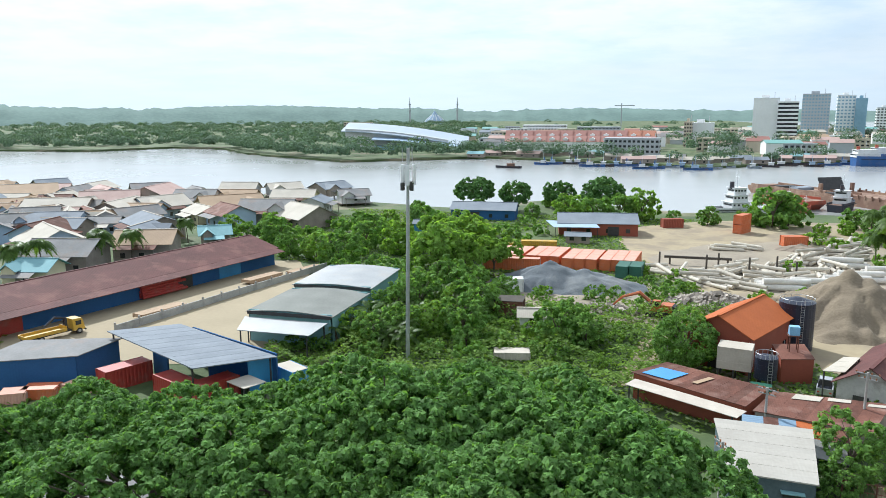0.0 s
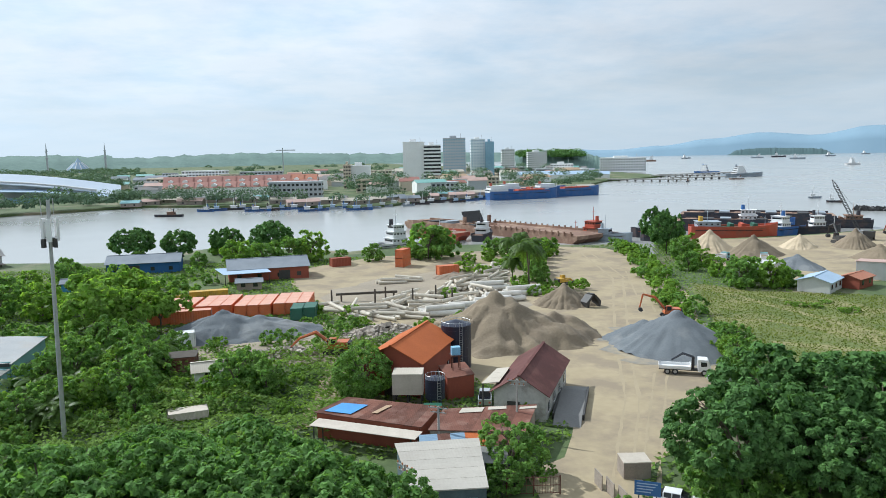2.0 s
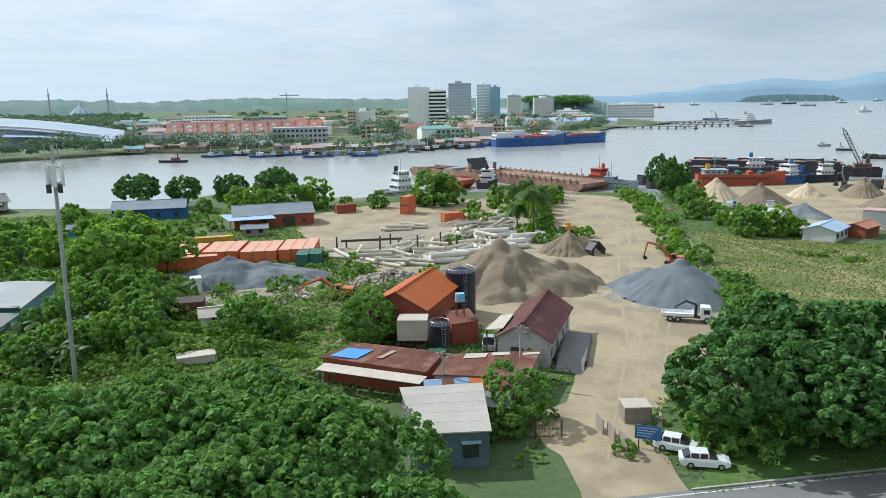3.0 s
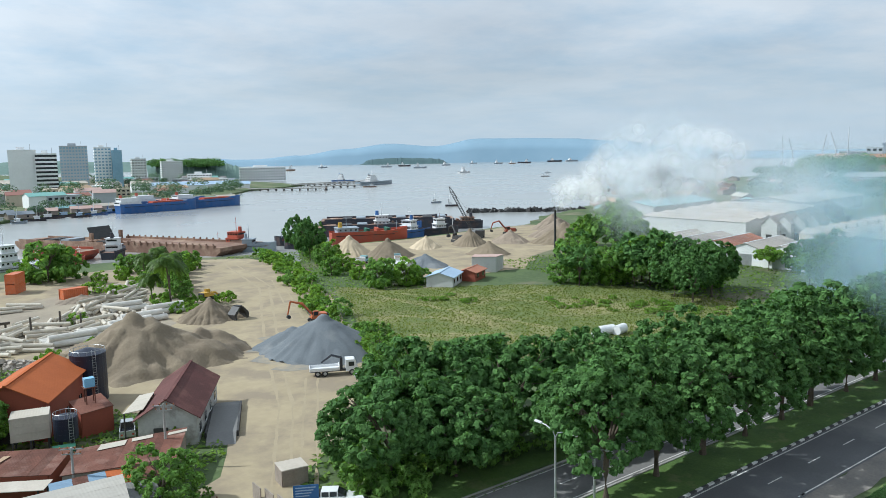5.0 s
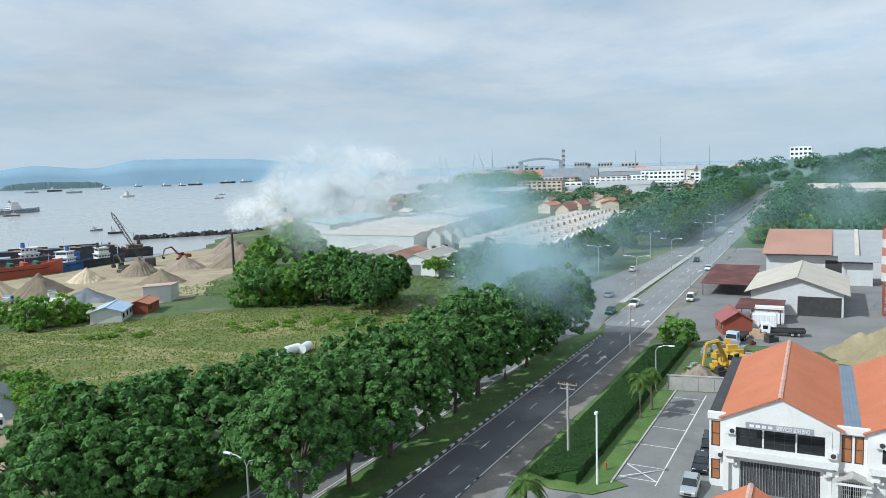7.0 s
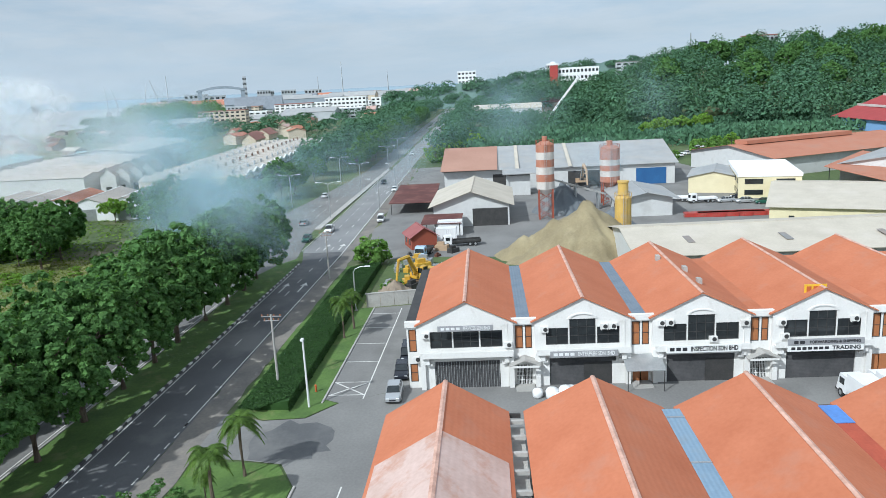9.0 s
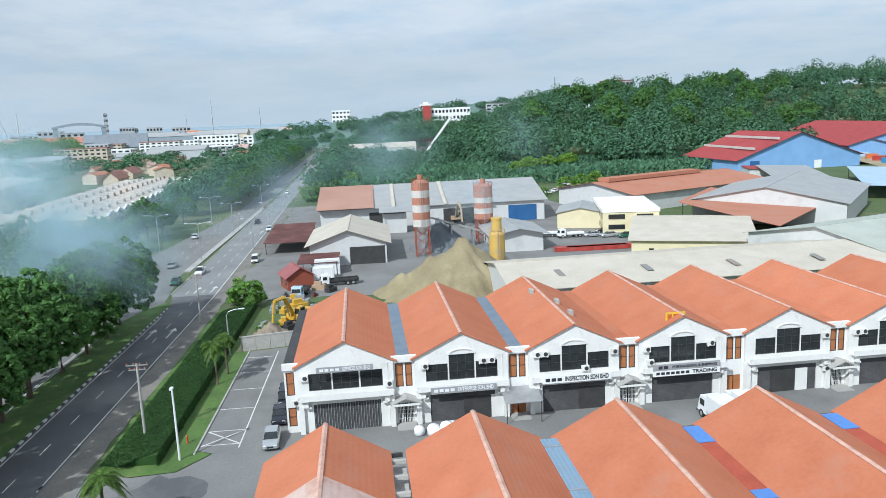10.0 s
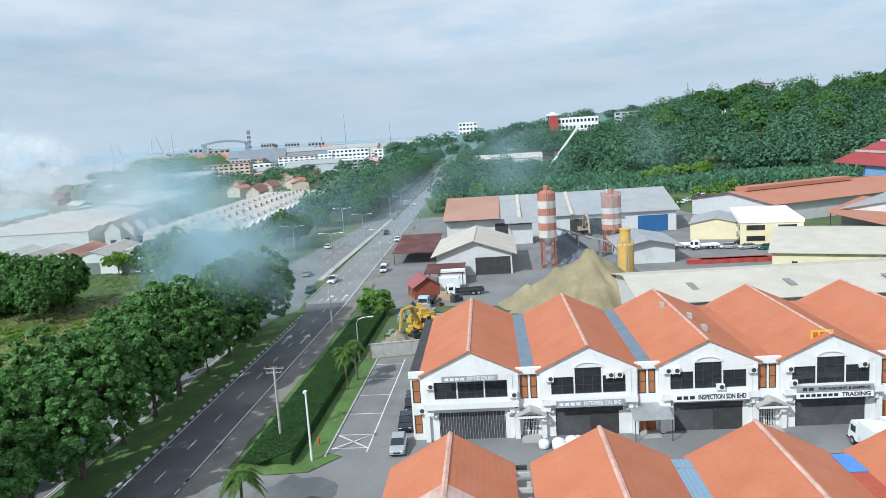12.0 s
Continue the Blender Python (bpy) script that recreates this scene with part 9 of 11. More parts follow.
for yy in (-4.0, -20.0, -34.0):
    bm = bmesh.new()
    slab(bm, [(225.8, yy, 6.82), (250, yy, 11.8), (250, yy - 1.1, 11.8), (225.8, yy - 1.1, 6.82)][::-1], 0.05)
    bmesh.ops.recalc_face_normals(bm, faces=bm.faces)
    tagged(part("roof_strip", bm, ZINC_WHITE), "pale translucent strip across the works roof", "roof strip", "works roof strips")
bm = bmesh.new()
slab(bm, [(225.6, 19, 6.75), (250, 19, 11.75), (250, 1.5, 11.75), (225.6, 1.5, 6.75)][::-1], 0.05)
bmesh.ops.recalc_face_normals(bm, faces=bm.faces)
tagged(part("roof_section", bm, surface("dusty_red_roof", (0.42, 0.25, 0.19), (0.35, 0.2, 0.15), 0.1, 2, 0.6, ribs=0.4, rib_axis="Y")), "faded red-brown section of the works roof", "roof")
lean_roof("works_canopy", [(214, 0, 6.6), (222, 0, 7.2), (222, -14, 7.2), (214, -14, 6.6)], 0.2, ZINC, "pale canopy roof in front of the works", posts=True)
part("hut_wall", boxes((216, 221, -8, -1, 0, 5.8)), PALE_WALL, bpy.data.objects["works_canopy"]).matrix_parent_inverse = bpy.data.objects["works_canopy"].matrix_world.inverted()
hall("cream_store", 184, -33.5, 0, 18, 12, 4.6, 5.9, PALE_WALL, ZINC, "pale plant office with a grey sheet roof", over=1.6, windows=3)
excavator(229, -24, 185, TAN_SHEET, "pale excavator loading beside the silos", 0, 1.5, ((1.0, 2.0), (3.6, 4.8), (6.2, 4.0)), ((6.2, 4.0), (7.0, 1.2)))
container(258, -54, 0, 88, 9, BLUE_BRIGHT, "blue container at the works corner", height=5.0)
truck(194, -45, 80, WHITE_PAINT, WHITE_PAINT, "white lorry parked at the works", 7)
truck(191, -50.5, 95, WHITE_PAINT, WHITE_PAINT, "white flatbed lorry parked at the works", 7)
truck(240, -50, 60, WHITE_PAINT, DARK_STEEL, "white lorry near the blue container", 7)
for k, (x, y, r, mt) in enumerate([(190, -56, 95, SILVER_PAINT), (188, -60, 95, SILVER_PAINT), (196, -61, 90, BLACK_PAINT), (199, -66, 92, WHITE_PAINT), (186, -64, 92, GREEN_CAR), (300, -70, 20, WHITE_PAINT), (306, -74, 20, WHITE_PAINT), (312, -77, 20, SILVER_PAINT), (318, -80, 20, WHITE_PAINT), (325, -83, 20, SILVER_PAINT), (331, -86, 20, WHITE_PAINT)]):
    car(x, y, r, mt, "car parked outside the workshops", group="workshop parked cars")
for i in range(5):
    container(172, -46 - i * 3.0, 0.1 + 0.0 * i, 84, 9, RED_PAINT, "low rusty red steel trailer frame", height=0.9, group="trailer frames")

# ---- workshops on the right ----
hall("long_white_shed", 125.5, -55, 92, 70, 24, 5.8, 7.8, PALE_WALL, ZINC_WHITE, "long low shed with a white sheet roof", over=0.8)
for k in range(4):
    y = -30 - k * 15
    bm = bmesh.new()
    slab(bm, [(116.6, y, 6.55), (119.4, y + 0.4, 7.06), (119.4, y + 1.5, 7.06), (116.6, y + 1.1, 6.55)], 0.03)
    bmesh.ops.recalc_face_normals(bm, faces=bm.faces)
    tagged(part("skylight", bm, GREY_SHEET), "dull grey skylight strip on the white roof", "skylight", "skylights")
hall("long_white_shed", 142, -111, 108, 58, 34, 6.2, 9.4, PALE_WALL, surface("greenish_white_sheet", (0.45, 0.47, 0.42), (0.37, 0.39, 0.345), 0.2, 3, 0.55, ribs=0.4, rib_axis="X"), "wide shed with a pale greenish-white roof", over=0.8)
block(208, -71, -12, 30, 15, 5.6, CREAM_WALL, "cream two-storey workshop office with flat white roof", 2, 5, roofbox=False, crown=TOWN_WHITE, name="workshop_office")
bpy.data.objects["workshop_office"].location.z = 0.0
hall("workshop", 214, -60, -18, 18, 13, 4.6, 6.0, CREAM_WALL, ZINC, "low workshop wing with a pale roof", windows=3)
hall("workshop", 174, -76, 68, 26, 40, 4.0, 6.4, CREAM_WALL, ZINC_WHITE, "white-roofed workshop with a cream gable", windows=3, over=0.8)
hall("orange_works", 262, -104, -65, 66, 38, 6.0, 8.8, PALE_WALL, SALMON, "workshop hall with faded orange roof", over=1.2, cap=SALMON)
lean_roof("roof_monitor", [(247.4, -79.2, 9.9), (266.5, -120.2, 9.9), (271.5, -117.8, 9.9), (252.4, -76.8, 9.9)], 1.2, SALMON, "raised ridge ventilator on the orange roof", posts=False)
hall("grey_works", 214, -123, -40, 52, 40, 6.5, 10.4, PALE_WALL, ZINC, "workshop hall with a pale grey roof", over=0.8)
lean_roof("orange_lean_to", [(203, -85, 6.4), (236, -110, 6.4), (189, -119, 5.0), (161, -92, 5.0)][::1], 0.15, SALMON, "wide faded orange lean-to roof", posts=True)
hall("blue_hall", 381, -209, 3, 56, 66, 6.2, 18.3, LIGHT_BLUE_WALL, RED_ROOF, "big light blue factory hall with red roof", over=1.5, cap=RED_ROOF, doors=[("c", 24, 5, 5, BLUE_WALL), ("c", -10, 4, 4, WHITE_PAINT)])
for zf in (0.34, 0.72):
    yy = -209 + 33 * (1 - zf) + 0.5
    zz = 6.2 + 12.1 * zf
    bm = boxes((353, 409, yy - 0.4, yy + 0.4, zz + 0.1, zz + 1.2))
    tagged(part("roof_step", bm, BAND_WHITE), "pale step band across the red roof", "roof band", "roof step bands")
hall("red_roof_hall", 492, -338, -6, 130, 62, 9.0, 18.0, LIGHT_BLUE_WALL, RED_ROOF, "second long factory hall with red roof", over=1.5, cap=RED_ROOF)
hall("factory_annex", 440, -290, -6, 60, 24, 7.0, 10.5, LIGHT_BLUE_WALL, RED_ROOF, "red-roofed open annex of the factory", over=1.5)
for k in range(14):
    x, y = 360 + (k % 7) * 16, -262 - (k // 7) * 16 - (k % 7) * 7
    container(x, y, 0, (k * 37) % 90, 6, (BLUE_BRIGHT, RED_PAINT, ORANGE_PAINT, SKY_SHEET)[k % 4], "stacked goods in the factory yard", group="factory yard goods")
lean_roof("long_grey_roof", [(268, -150, 5.0), (330, -175, 5.0), (322, -195, 4.4), (262, -170, 4.4)], 0.15, ZINC, "low grey roof between the works", posts=True)
lean_roof("long_grey_roof", [(230, -160, 5.0), (300, -200, 5.0), (292, -216, 4.4), (222, -176, 4.4)], 0.15, SKY_SHEET, "low pale blue-grey roof between the works", posts=True)
lean_roof("small_red_roof", [(318, -166, 4.4), (338, -172, 4.4), (334, -184, 3.9), (314, -178, 3.9)], 0.15, RED_ROOF, "small red roof between the works", wall=PALE_WALL)

# ---- warehouses beside the road ----
WARE_ROOF = surface("dusty_pale_roof", (0.5, 0.455, 0.405), (0.42, 0.38, 0.335), 0.1, 2, 0.7, ribs=0.4, rib_axis="X", stain=(0.46, 0.41, 0.36), stain_scale=0.1, stain_amount=0.5)


def arcade_bay(x, y, wide, deep, first):
    """One bay of the long warehouse: a low gable over a two-storey shop front that faces -y, with vents on its roof."""
    e, rg_ = 7.0, 8.5
    b = hall("warehouse_bay", x, y, 90, deep, wide, e, rg_, TOWN_CREAM if first else PALE_WALL, WARE_ROOF, "long warehouse bay with a pale low gable and shop front", "warehouse", "roadside warehouse bays", 0.1)
    f = -deep / 2
    bm = bmesh.new()
    for s in (-1, 1):
        slab(bm, [(f - 0.5, 0, rg_ + 0.45), (f + 0.1, 0, rg_ + 0.45), (f + 0.1, s * wide / 2, e + 0.4), (f - 0.5, s * wide / 2, e + 0.4)][::-s], 0.7)
    bmesh.ops.recalc_face_normals(bm, faces=bm.faces)
    part("gable_coping", bm, TOWN_WHITE, b)
    for z0, z1 in ((0.1, 3.0), (3.9, 5.9)):
        for s in (-1, 1):
            part("shop_window", boxes((f - 0.08, f + 0.05, s * wide * 0.24 - wide * 0.17, s * wide * 0.24 + wide * 0.17, z0, z1)), GLASS_DARK, b)
    part("canopy", boxes((f - 1.6, f, -wide / 2 + 0.1, wide / 2 - 0.1, 3.2, 3.5)), CONCRETE, b)
    for k in range(3):
        bm = bmesh.new()
        px = -deep * 0.36 + deep * 0.3 * k
        cyl(bm, px, 1.2, rg_ - 0.5, rg_ + 0.6, 0.35, 0.35, n=8)
        cyl(bm, px, 1.2, rg_ + 0.6, rg_ + 1.0, 0.6, 0.25, n=8)
        part("roof_vent", bm, SHIP_RUST if k % 2 else GREY_STEEL, b)
    return b


for k in range(18):
    arcade_bay(238.6 + k * 9.2, 101.5 + k * 0.58, 9.2, 36, k == 0)
block(230.4, 89.5, 3, 6.5, 13, 6.8, CREAM_WALL, "cream stair end of the long warehouse", 2, 1, roofbox=False, name="warehouse_office")
for k in range(6):
    hall("warehouse_unit", 214, 99 + k * 10.6, 8, 27, 10.4, 4.9, 6.7, TOWN_WHITE, SALMON if k == 3 else WARE_ROOF, "small gabled warehouse unit with white verges", "warehouse", "gabled warehouse units", 0.4, doors=[("c", 0, 4, 3.4, GREY_STEEL)], cap=TOWN_WHITE)
for k in range(4):
    hall("warehouse_bay", 270 + k * 5.5, 147 - k * 2.4, 14, 18, 5.6, 6.6, 9.4, PALE_WALL, WARE_ROOF, "narrow gabled end bay of a warehouse", "warehouse", "narrow gabled bays", 0.3, doors=[("c", 0, 2, 2.6, DARK_STEEL)])
for k in range(7):
    hall("warehouse_bay", 268 + k * 14, 178 + k * 3.0, 90, 48, 14, 6.6, 7.9, PALE_WALL, WARE_ROOF, "bay of a second pale-roofed warehouse", "warehouse", "second warehouse bays", 0.3)
hall("far_warehouse", 420, 214, 6, 90, 36, 7, 9.4, PALE_WALL, ZINC_WHITE, "long pale-roofed warehouse behind the others", over=0.8)
hall("far_warehouse", 352, 258, 8, 70, 26, 6, 8.4, PALE_WALL, TEAL_SHEET, "green-roofed shed near the shore settlement", over=0.8)
rng = random.Random(14)
for k in range(52):      # water village and yards beyond the smoke
    az, r = rng.uniform(27, 41.5), rng.uniform(400, 1000)
    x, y = far_place(az, r)
    hall("shore_house", x, y, rng.uniform(0, 90), rng.uniform(10, 20), rng.uniform(7, 11), 3.6, 5.6, TIMBER_WALL, rng.choice((GREY_SHEET, TEAL_SHEET, PINK_SHEET, RUST, SLATE_SHEET, TAN_SHEET, ZINC_WHITE)), "shore settlement house with a sheet roof", "house", "shore settlement houses", 0.6)
for k in range(22):
    az, r = rng.uniform(14.5, 20), rng.uniform(520, 800)
    x, y = far_place(az, r)
    hall("estate_house", x, y, rng.uniform(-20, 20), rng.uniform(14, 26), rng.uniform(9, 13), rng.choice((4, 6)), 8.0, TOWN_CREAM, rng.choice((SALMON, TOWN_RED, PINK_SHEET, SALMON)), "low house with a tiled roof beyond the warehouses", "house", "tiled houses", 0.6)
for k in range(18):
    az, r = rng.uniform(8, 27), rng.uniform(560, 1250)
    x, y = far_place(az, r)
    if y < 90:
        continue
    hall("estate_house", x, y, rng.uniform(-20, 20), rng.uniform(14, 30), rng.uniform(9, 13), rng.choice((4, 6)), 8.4, TOWN_CREAM, rng.choice((SALMON, SALMON, PINK_SHEET, GREY_SHEET, RUST)), "low house with a tiled roof near the port road", "house", "port road houses", 0.6)
for az, r, L, H, lab in ((13.6, 1075, 30, 17, "white apartment block near the port"), (11.6, 1085, 60, 22, "long white apartment block near the port"), (9.0, 1090, 26, 19, "white apartment block near the trees"), (12.0, 1250, 90, 26, "long pale block near the port")):
    x, y = far_place(az, r)
    block(x, y, -2, 12, L, H, TOWN_WHITE, lab, 4, 2, roofbox=False, group="port apartment blocks")
x, y = far_place(2.4, 1130)
block(x, y, 0, 16, 27, 49, TOWN_WHITE, "white building on the rise above the road", 8, 3, roofbox=False)
x, y = far_place(-5.9, 885)
block(x, y, -6, 16, 46, 43, TOWN_WHITE, "white public building with a red end", 6, 4, roofbox=False)
x, y = far_place(-4.1, 880)
block(x, y, -6, 16, 9, 46, RED_PAINT, "red end wing of the public building", 0, 0, roofbox=False)
# the town between the road and the port
rng = random.Random(52)
for k in range(38):
    az, r = rng.uniform(4, 24), rng.uniform(760, 1560)
    x, y = far_place(az, r)
    if y < 60 + x * 0.045:
        continue
    L, H = rng.uniform(24, 70), rng.choice((8, 10, 12, 15, 18))
    if k % 3:
        block(x, y, rng.uniform(-8, 8), rng.uniform(12, 22), L, H, rng.choice((TOWN_WHITE, TOWN_WHITE, TOWN_CREAM, TOWN_GREY)), "long low town block near the port", max(2, int(H / 3.6)), 3, roofbox=False, crown=rng.choice((TOWN_GREY, TOWN_WHITE, TOWN_RED)), group="port town blocks")
    else:
        hall("port_shed", x, y, rng.uniform(80, 100), L, rng.uniform(16, 30), H * 0.6, H * 0.6 + 4, TOWN_GREY, rng.choice((ZINC, SALMON, PINK_SHEET, GREY_SHEET)), "wide sheet-roofed port shed", "shed", "port sheds", 0.6)
x, y = far_place(-4.0, 1500)
block(x, y, 0, 16, 22, 60, TOWN_WHITE, "pale block far up the road", 5, 3)
x, y = far_place(-18.3, 860)
block(x, y, 14, 14, 34, 64, TOWN_GREY, "grey school block on the wooded hill", 8, 3, crown=BRICK_RED)
x, y = far_place(-10.0, 900)
block(x, y, -10, 22, 44, 46, TOWN_GREY, "long grey-roofed school block on the rise", 11, 3, roofbox=False, crown=GREY_SHEET)
wt_ = thing("hill_tank", *far_place(-14.6, 850), 0, 0, "dark square water tank on a tower above the woods", "water tank")
part("tank", boxes((-4, 4, -4, 4, 54, 62)), NAVY_PLASTIC, wt_)
part("tower", boxes((-2.5, 2.5, -2.5, 2.5, 0, 54)), TOWN_GREY, wt_)
mm = thing("radio_mast", *far_place(-13.8, 900), 0, 0, "thin lattice radio mast on the hill", "mast")
part("pole", boxes((-0.5, 0.5, -0.5, 0.5, 0, 74)), GREY_STEEL, mm)
# port skyline
pg = thing("gantry_hall", *far_place(20.6, 1600), 0, 20, "open arched port gantry hall", "gantry")
for s in (-1, 1):
    part("leg", boxes((-5, 5, s * 42 - 4, s * 42 + 4, 0, 46)), SHIP_GREY, pg)
bm = bmesh.new()
loft(bm, [[(px, -48 + 96 * i / 12, 46 + 7 * math.sin(math.pi * i / 12)) for i in range(13)] + [(px, 48 - 96 * i / 12, 42 + 6 * math.sin(math.pi * i / 12)) for i in range(13)] for px in (-6, 6)])
bmesh.ops.recalc_face_normals(bm, faces=bm.faces)
part("arched_beam", bm, SHIP_GREY, pg)
q_ = random.Random(15)
for k in range(34):          # sheds and stores packed along the port
    x, y = far_place(q_.uniform(5.5, 26), q_.uniform(1180, 1560))
    hall("port_store", x, y, q_.uniform(70, 110), q_.uniform(30, 80), q_.uniform(16, 34), q_.uniform(10, 24), q_.uniform(26, 30), q_.choice((TOWN_GREY, TOWN_CREAM, SHIP_GREY, TOWN_WHITE)), q_.choice((ZINC, GREY_SHEET, PINK_SHEET, SALMON, SLATE_SHEET)), "port store with a sheet roof", "shed", "port stores", 0.6)
for az, H, w in ((18.9, 70, 5), (17.6, 40, 20), (15.8, 38, 22), (22.4, 38, 34), (21.3, 34, 40), (24.0, 32, 34), (17.2, 38, 14), (14.0, 36, 26)):
    x, y = far_place(az, 1640)
    block(x, y, az, w, w * 1.4, H, TOWN_GREY, "grey port building in the haze", max(2, int(H / 9)), 4, roofbox=False, group="port buildings")
for az, H, lean in ((28.3, 64, 2), (27.6, 60, 10), (25.9, 66, -8), (24.9, 72, 14), (24.3, 78, 0), (13.6, 62, 0), (11.8, 90, 0), (8.4, 70, 0)):
    c = thing("port_mast", *far_place(az, 1600), 0, az + 90, "tall slim crane or mast over the port", "mast", "port masts")
    bm = bmesh.new()
    tube(bm, [(0, 0, 0), (lean * 0.3, 0, H * 0.55), (lean, 0, H)], [1.4, 1.1, 0.5], 4)
    part("boom", bm, TOWN_GREY, c)
    part("mast_base", boxes((-5, 5, -5, 5, 0, 14)), TOWN_GREY, c)
# lorry crane at the roadside yard
crane(599, -36, -90, 44, 52, "lorry crane with a long white lattice boom", WHITE_PAINT, 3.5)
hall("yard_shed", 672, -6, 90, 60, 26, 9, 13, PALE_WALL, ZINC_WHITE, "white-roofed shed at the roadside yard")
hall("yard_shed", 742, -70, 90, 60, 26, 11, 15, TIMBER_WALL, MAROON, "brown-roofed shed at the roadside yard")

# ---- street furniture ----
def street_lamp(x, y, h, arms, rot, label, reach=1.9):
    s = thing("street_lamp", x, y, 0.08, rot, label, "street lamp", "street lamps")
    bm = bmesh.new()
    tube(bm, [(0, 0, 0), (0, 0, h - 0.9), (0, 0, h - 0.7)], [0.13, 0.09, 0.08], 8)
    part("pole", bm, GREY_STEEL, s)
    part("base_plate", boxes((-0.22, 0.22, -0.22, 0.22, 0, 0.12)), CONCRETE, s)
    for a in range(arms):
        sg = 1 if a == 0 else -1
        bm = bmesh.new()
        tube(bm, [(0, 0, h - 0.8), (0, sg * 0.3, h - 0.25), (0, sg * reach * 0.6, h + 0.05), (0, sg * reach, h + 0.1)], 0.05, 6)
        arm = part("arm", bm, GREY_STEEL, s)
        part("lamp_head", boxes((-0.13, 0.13, sg * (reach + 0.3) - 0.42, sg * (reach + 0.3) + 0.42, h + 0.04, h + 0.18)), WHITE_PAINT, arm)
    return s


street_lamp(46.6, 45.3, 8.4, 2, 0, "double-armed grey street lamp on the median")
street_lamp(51.8, 45.2, 5.4, 1, 180, "curved grey street lamp among the trees", 1.5)
street_lamp(106.4, 22.9, 6.8, 1, 180, "single-armed street lamp by the car park")
for x, y in ((189, 45.5), (210.5, 61.8), (235, 45.8), (259.5, 57.6), (300, 46.4), (345, 48.2)):
    street_lamp(x, y, 9.5, 2, 0, "double-armed street lamp beside the wide road", 2.6)
for x in (200, 240, 290):
    street_lamp(x, 33.0 + (x - 150) * 0.024, 8.5, 1, 0, "single-armed roadside street lamp", 2.2)
pl = thing("lamp_post", 72.1, 21.5, 0.09, 0, "slim white post-top lamp on the grass strip", "street lamp")
bm = bmesh.new()
cyl(bm, 0, 0, 0, 7.6, 0.12, 0.09, n=10)
part("pole", bm, WHITE_PAINT, pl)
part("lamp_head", boxes((-0.45, 0.12, -0.14, 0.14, 7.55, 7.75)), WHITE_PAINT, pl)


def utility_pole(x, y, h, rot, label, z=0.09):
    u = thing("utility_pole", x, y, z, rot, label, "utility pole", "utility poles")
    bm = bmesh.new()
    cyl(bm, 0, 0, 0, h, 0.16, 0.11, n=10)
    part("pole", bm, CONCRETE, u)
    for zz, w in ((h - 0.25, 1.15), (h - 0.75, 0.9)):
        arm = part("crossarm", boxes((-0.05, 0.05, -w, w, zz, zz + 0.1)), GREY_STEEL, u)
        for i in range(4):
            yy = -w + 0.1 + (2 * w - 0.2) * i / 3
            part("insulator", boxes((-0.05, 0.05, yy - 0.05, yy + 0.05, zz + 0.1, zz + 0.3)), BROWN_PANEL, arm)
    return u


utility_pole(78.3, 26.7, 8.5, 0, "pale concrete utility pole with two crossarms")
utility_pole(126, 31.5, 8.5, 0, "pale concrete utility pole near the junction tree")
utility_pole(7.0, 62.5, 5.6, 30, "dark slim utility pole beside the white roof")
utility_pole(22.2, 80, 7.0, 60, "slim pole above the rusty roofs")
utility_pole(12.5, 77.2, 5.5, 60, "short slim pole above the patched roofs")
hy = thing("hydrant", 76.1, 21.7, 0.09, 0, "short orange-red hydrant post on grass", "hydrant")
bm = bmesh.new()
cyl(bm, 0, 0, 0, 0.75, 0.12, n=10)
cyl(bm, 0, 0, 0.75, 0.9, 0.16, 0.06, n=10)
part("hydrant_body", bm, BRIGHT_ORANGE, hy)
part("outlet", boxes((-0.24, 0.24, -0.06, 0.06, 0.45, 0.58)), BRIGHT_ORANGE, hy)

# cars
car(74.4, 12.6, 183, SILVER_PAINT, "silver saloon parked beside the terrace")
car(80.6, 12.5, 183, BLACK_PAINT, "black saloon parked beside the terrace")
car(86.2, 12.5, 183, BLACK_PAINT, "dark people carrier parked beside the terrace", van=True)
car(170.5, 41.6, 182, WHITE_PAINT, "white pickup driving on the main road", pickup=True)
car(160.5, 44.5, 181, GREEN_CAR, "dark green saloon turning at the junction")
car(181, 50.5, 2, SILVER_PAINT, "silver car on the opposite carriageway")
car(182, 31.0, 184, WHITE_PAINT, "white van waiting on the shoulder", van=True)
car(236, 35.0, 182, WHITE_PAINT, "white car coming along the road")
car(228, 56, 2, WHITE_PAINT, "white car on the far carriageway")
car(255, 41.5, 182, BLACK_PAINT, "dark car far along the road")
car(360, 43.5, 182, WHITE_PAINT, "white car far along the road")

# goods in front of the terrace
for k, (x, y, s) in enumerate([(73.2, -4.4, 0.75), (73.4, -5.8, 0.8), (72.9, -7.2, 0.7), (73.8, -6.4, 0.7), (72.4, -5.2, 0.6), (73.6, -2.9, 0.6)]):
    bm = bmesh.new()
    loft(bm, [[(math.cos(a) * r * s, math.sin(a) * r * s, z * s) for a in [2 * math.pi * i / 10 for i in range(10)]] for z, r in ((0, 0.7), (0.3, 0.95), (1.1, 0.98), (1.5, 0.75), (1.7, 0.25))])
    bmesh.ops.recalc_face_normals(bm, faces=bm.faces)
    ob = part("bulk_bag", bm, WHITE_PAINT, None, smooth=True)
    ob.matrix_world = pose(x, y, 0.06, 0, 0, 30 * k)
    tagged(ob, "bulging white bulk bag before the shutter", "bag", "white bulk bags")
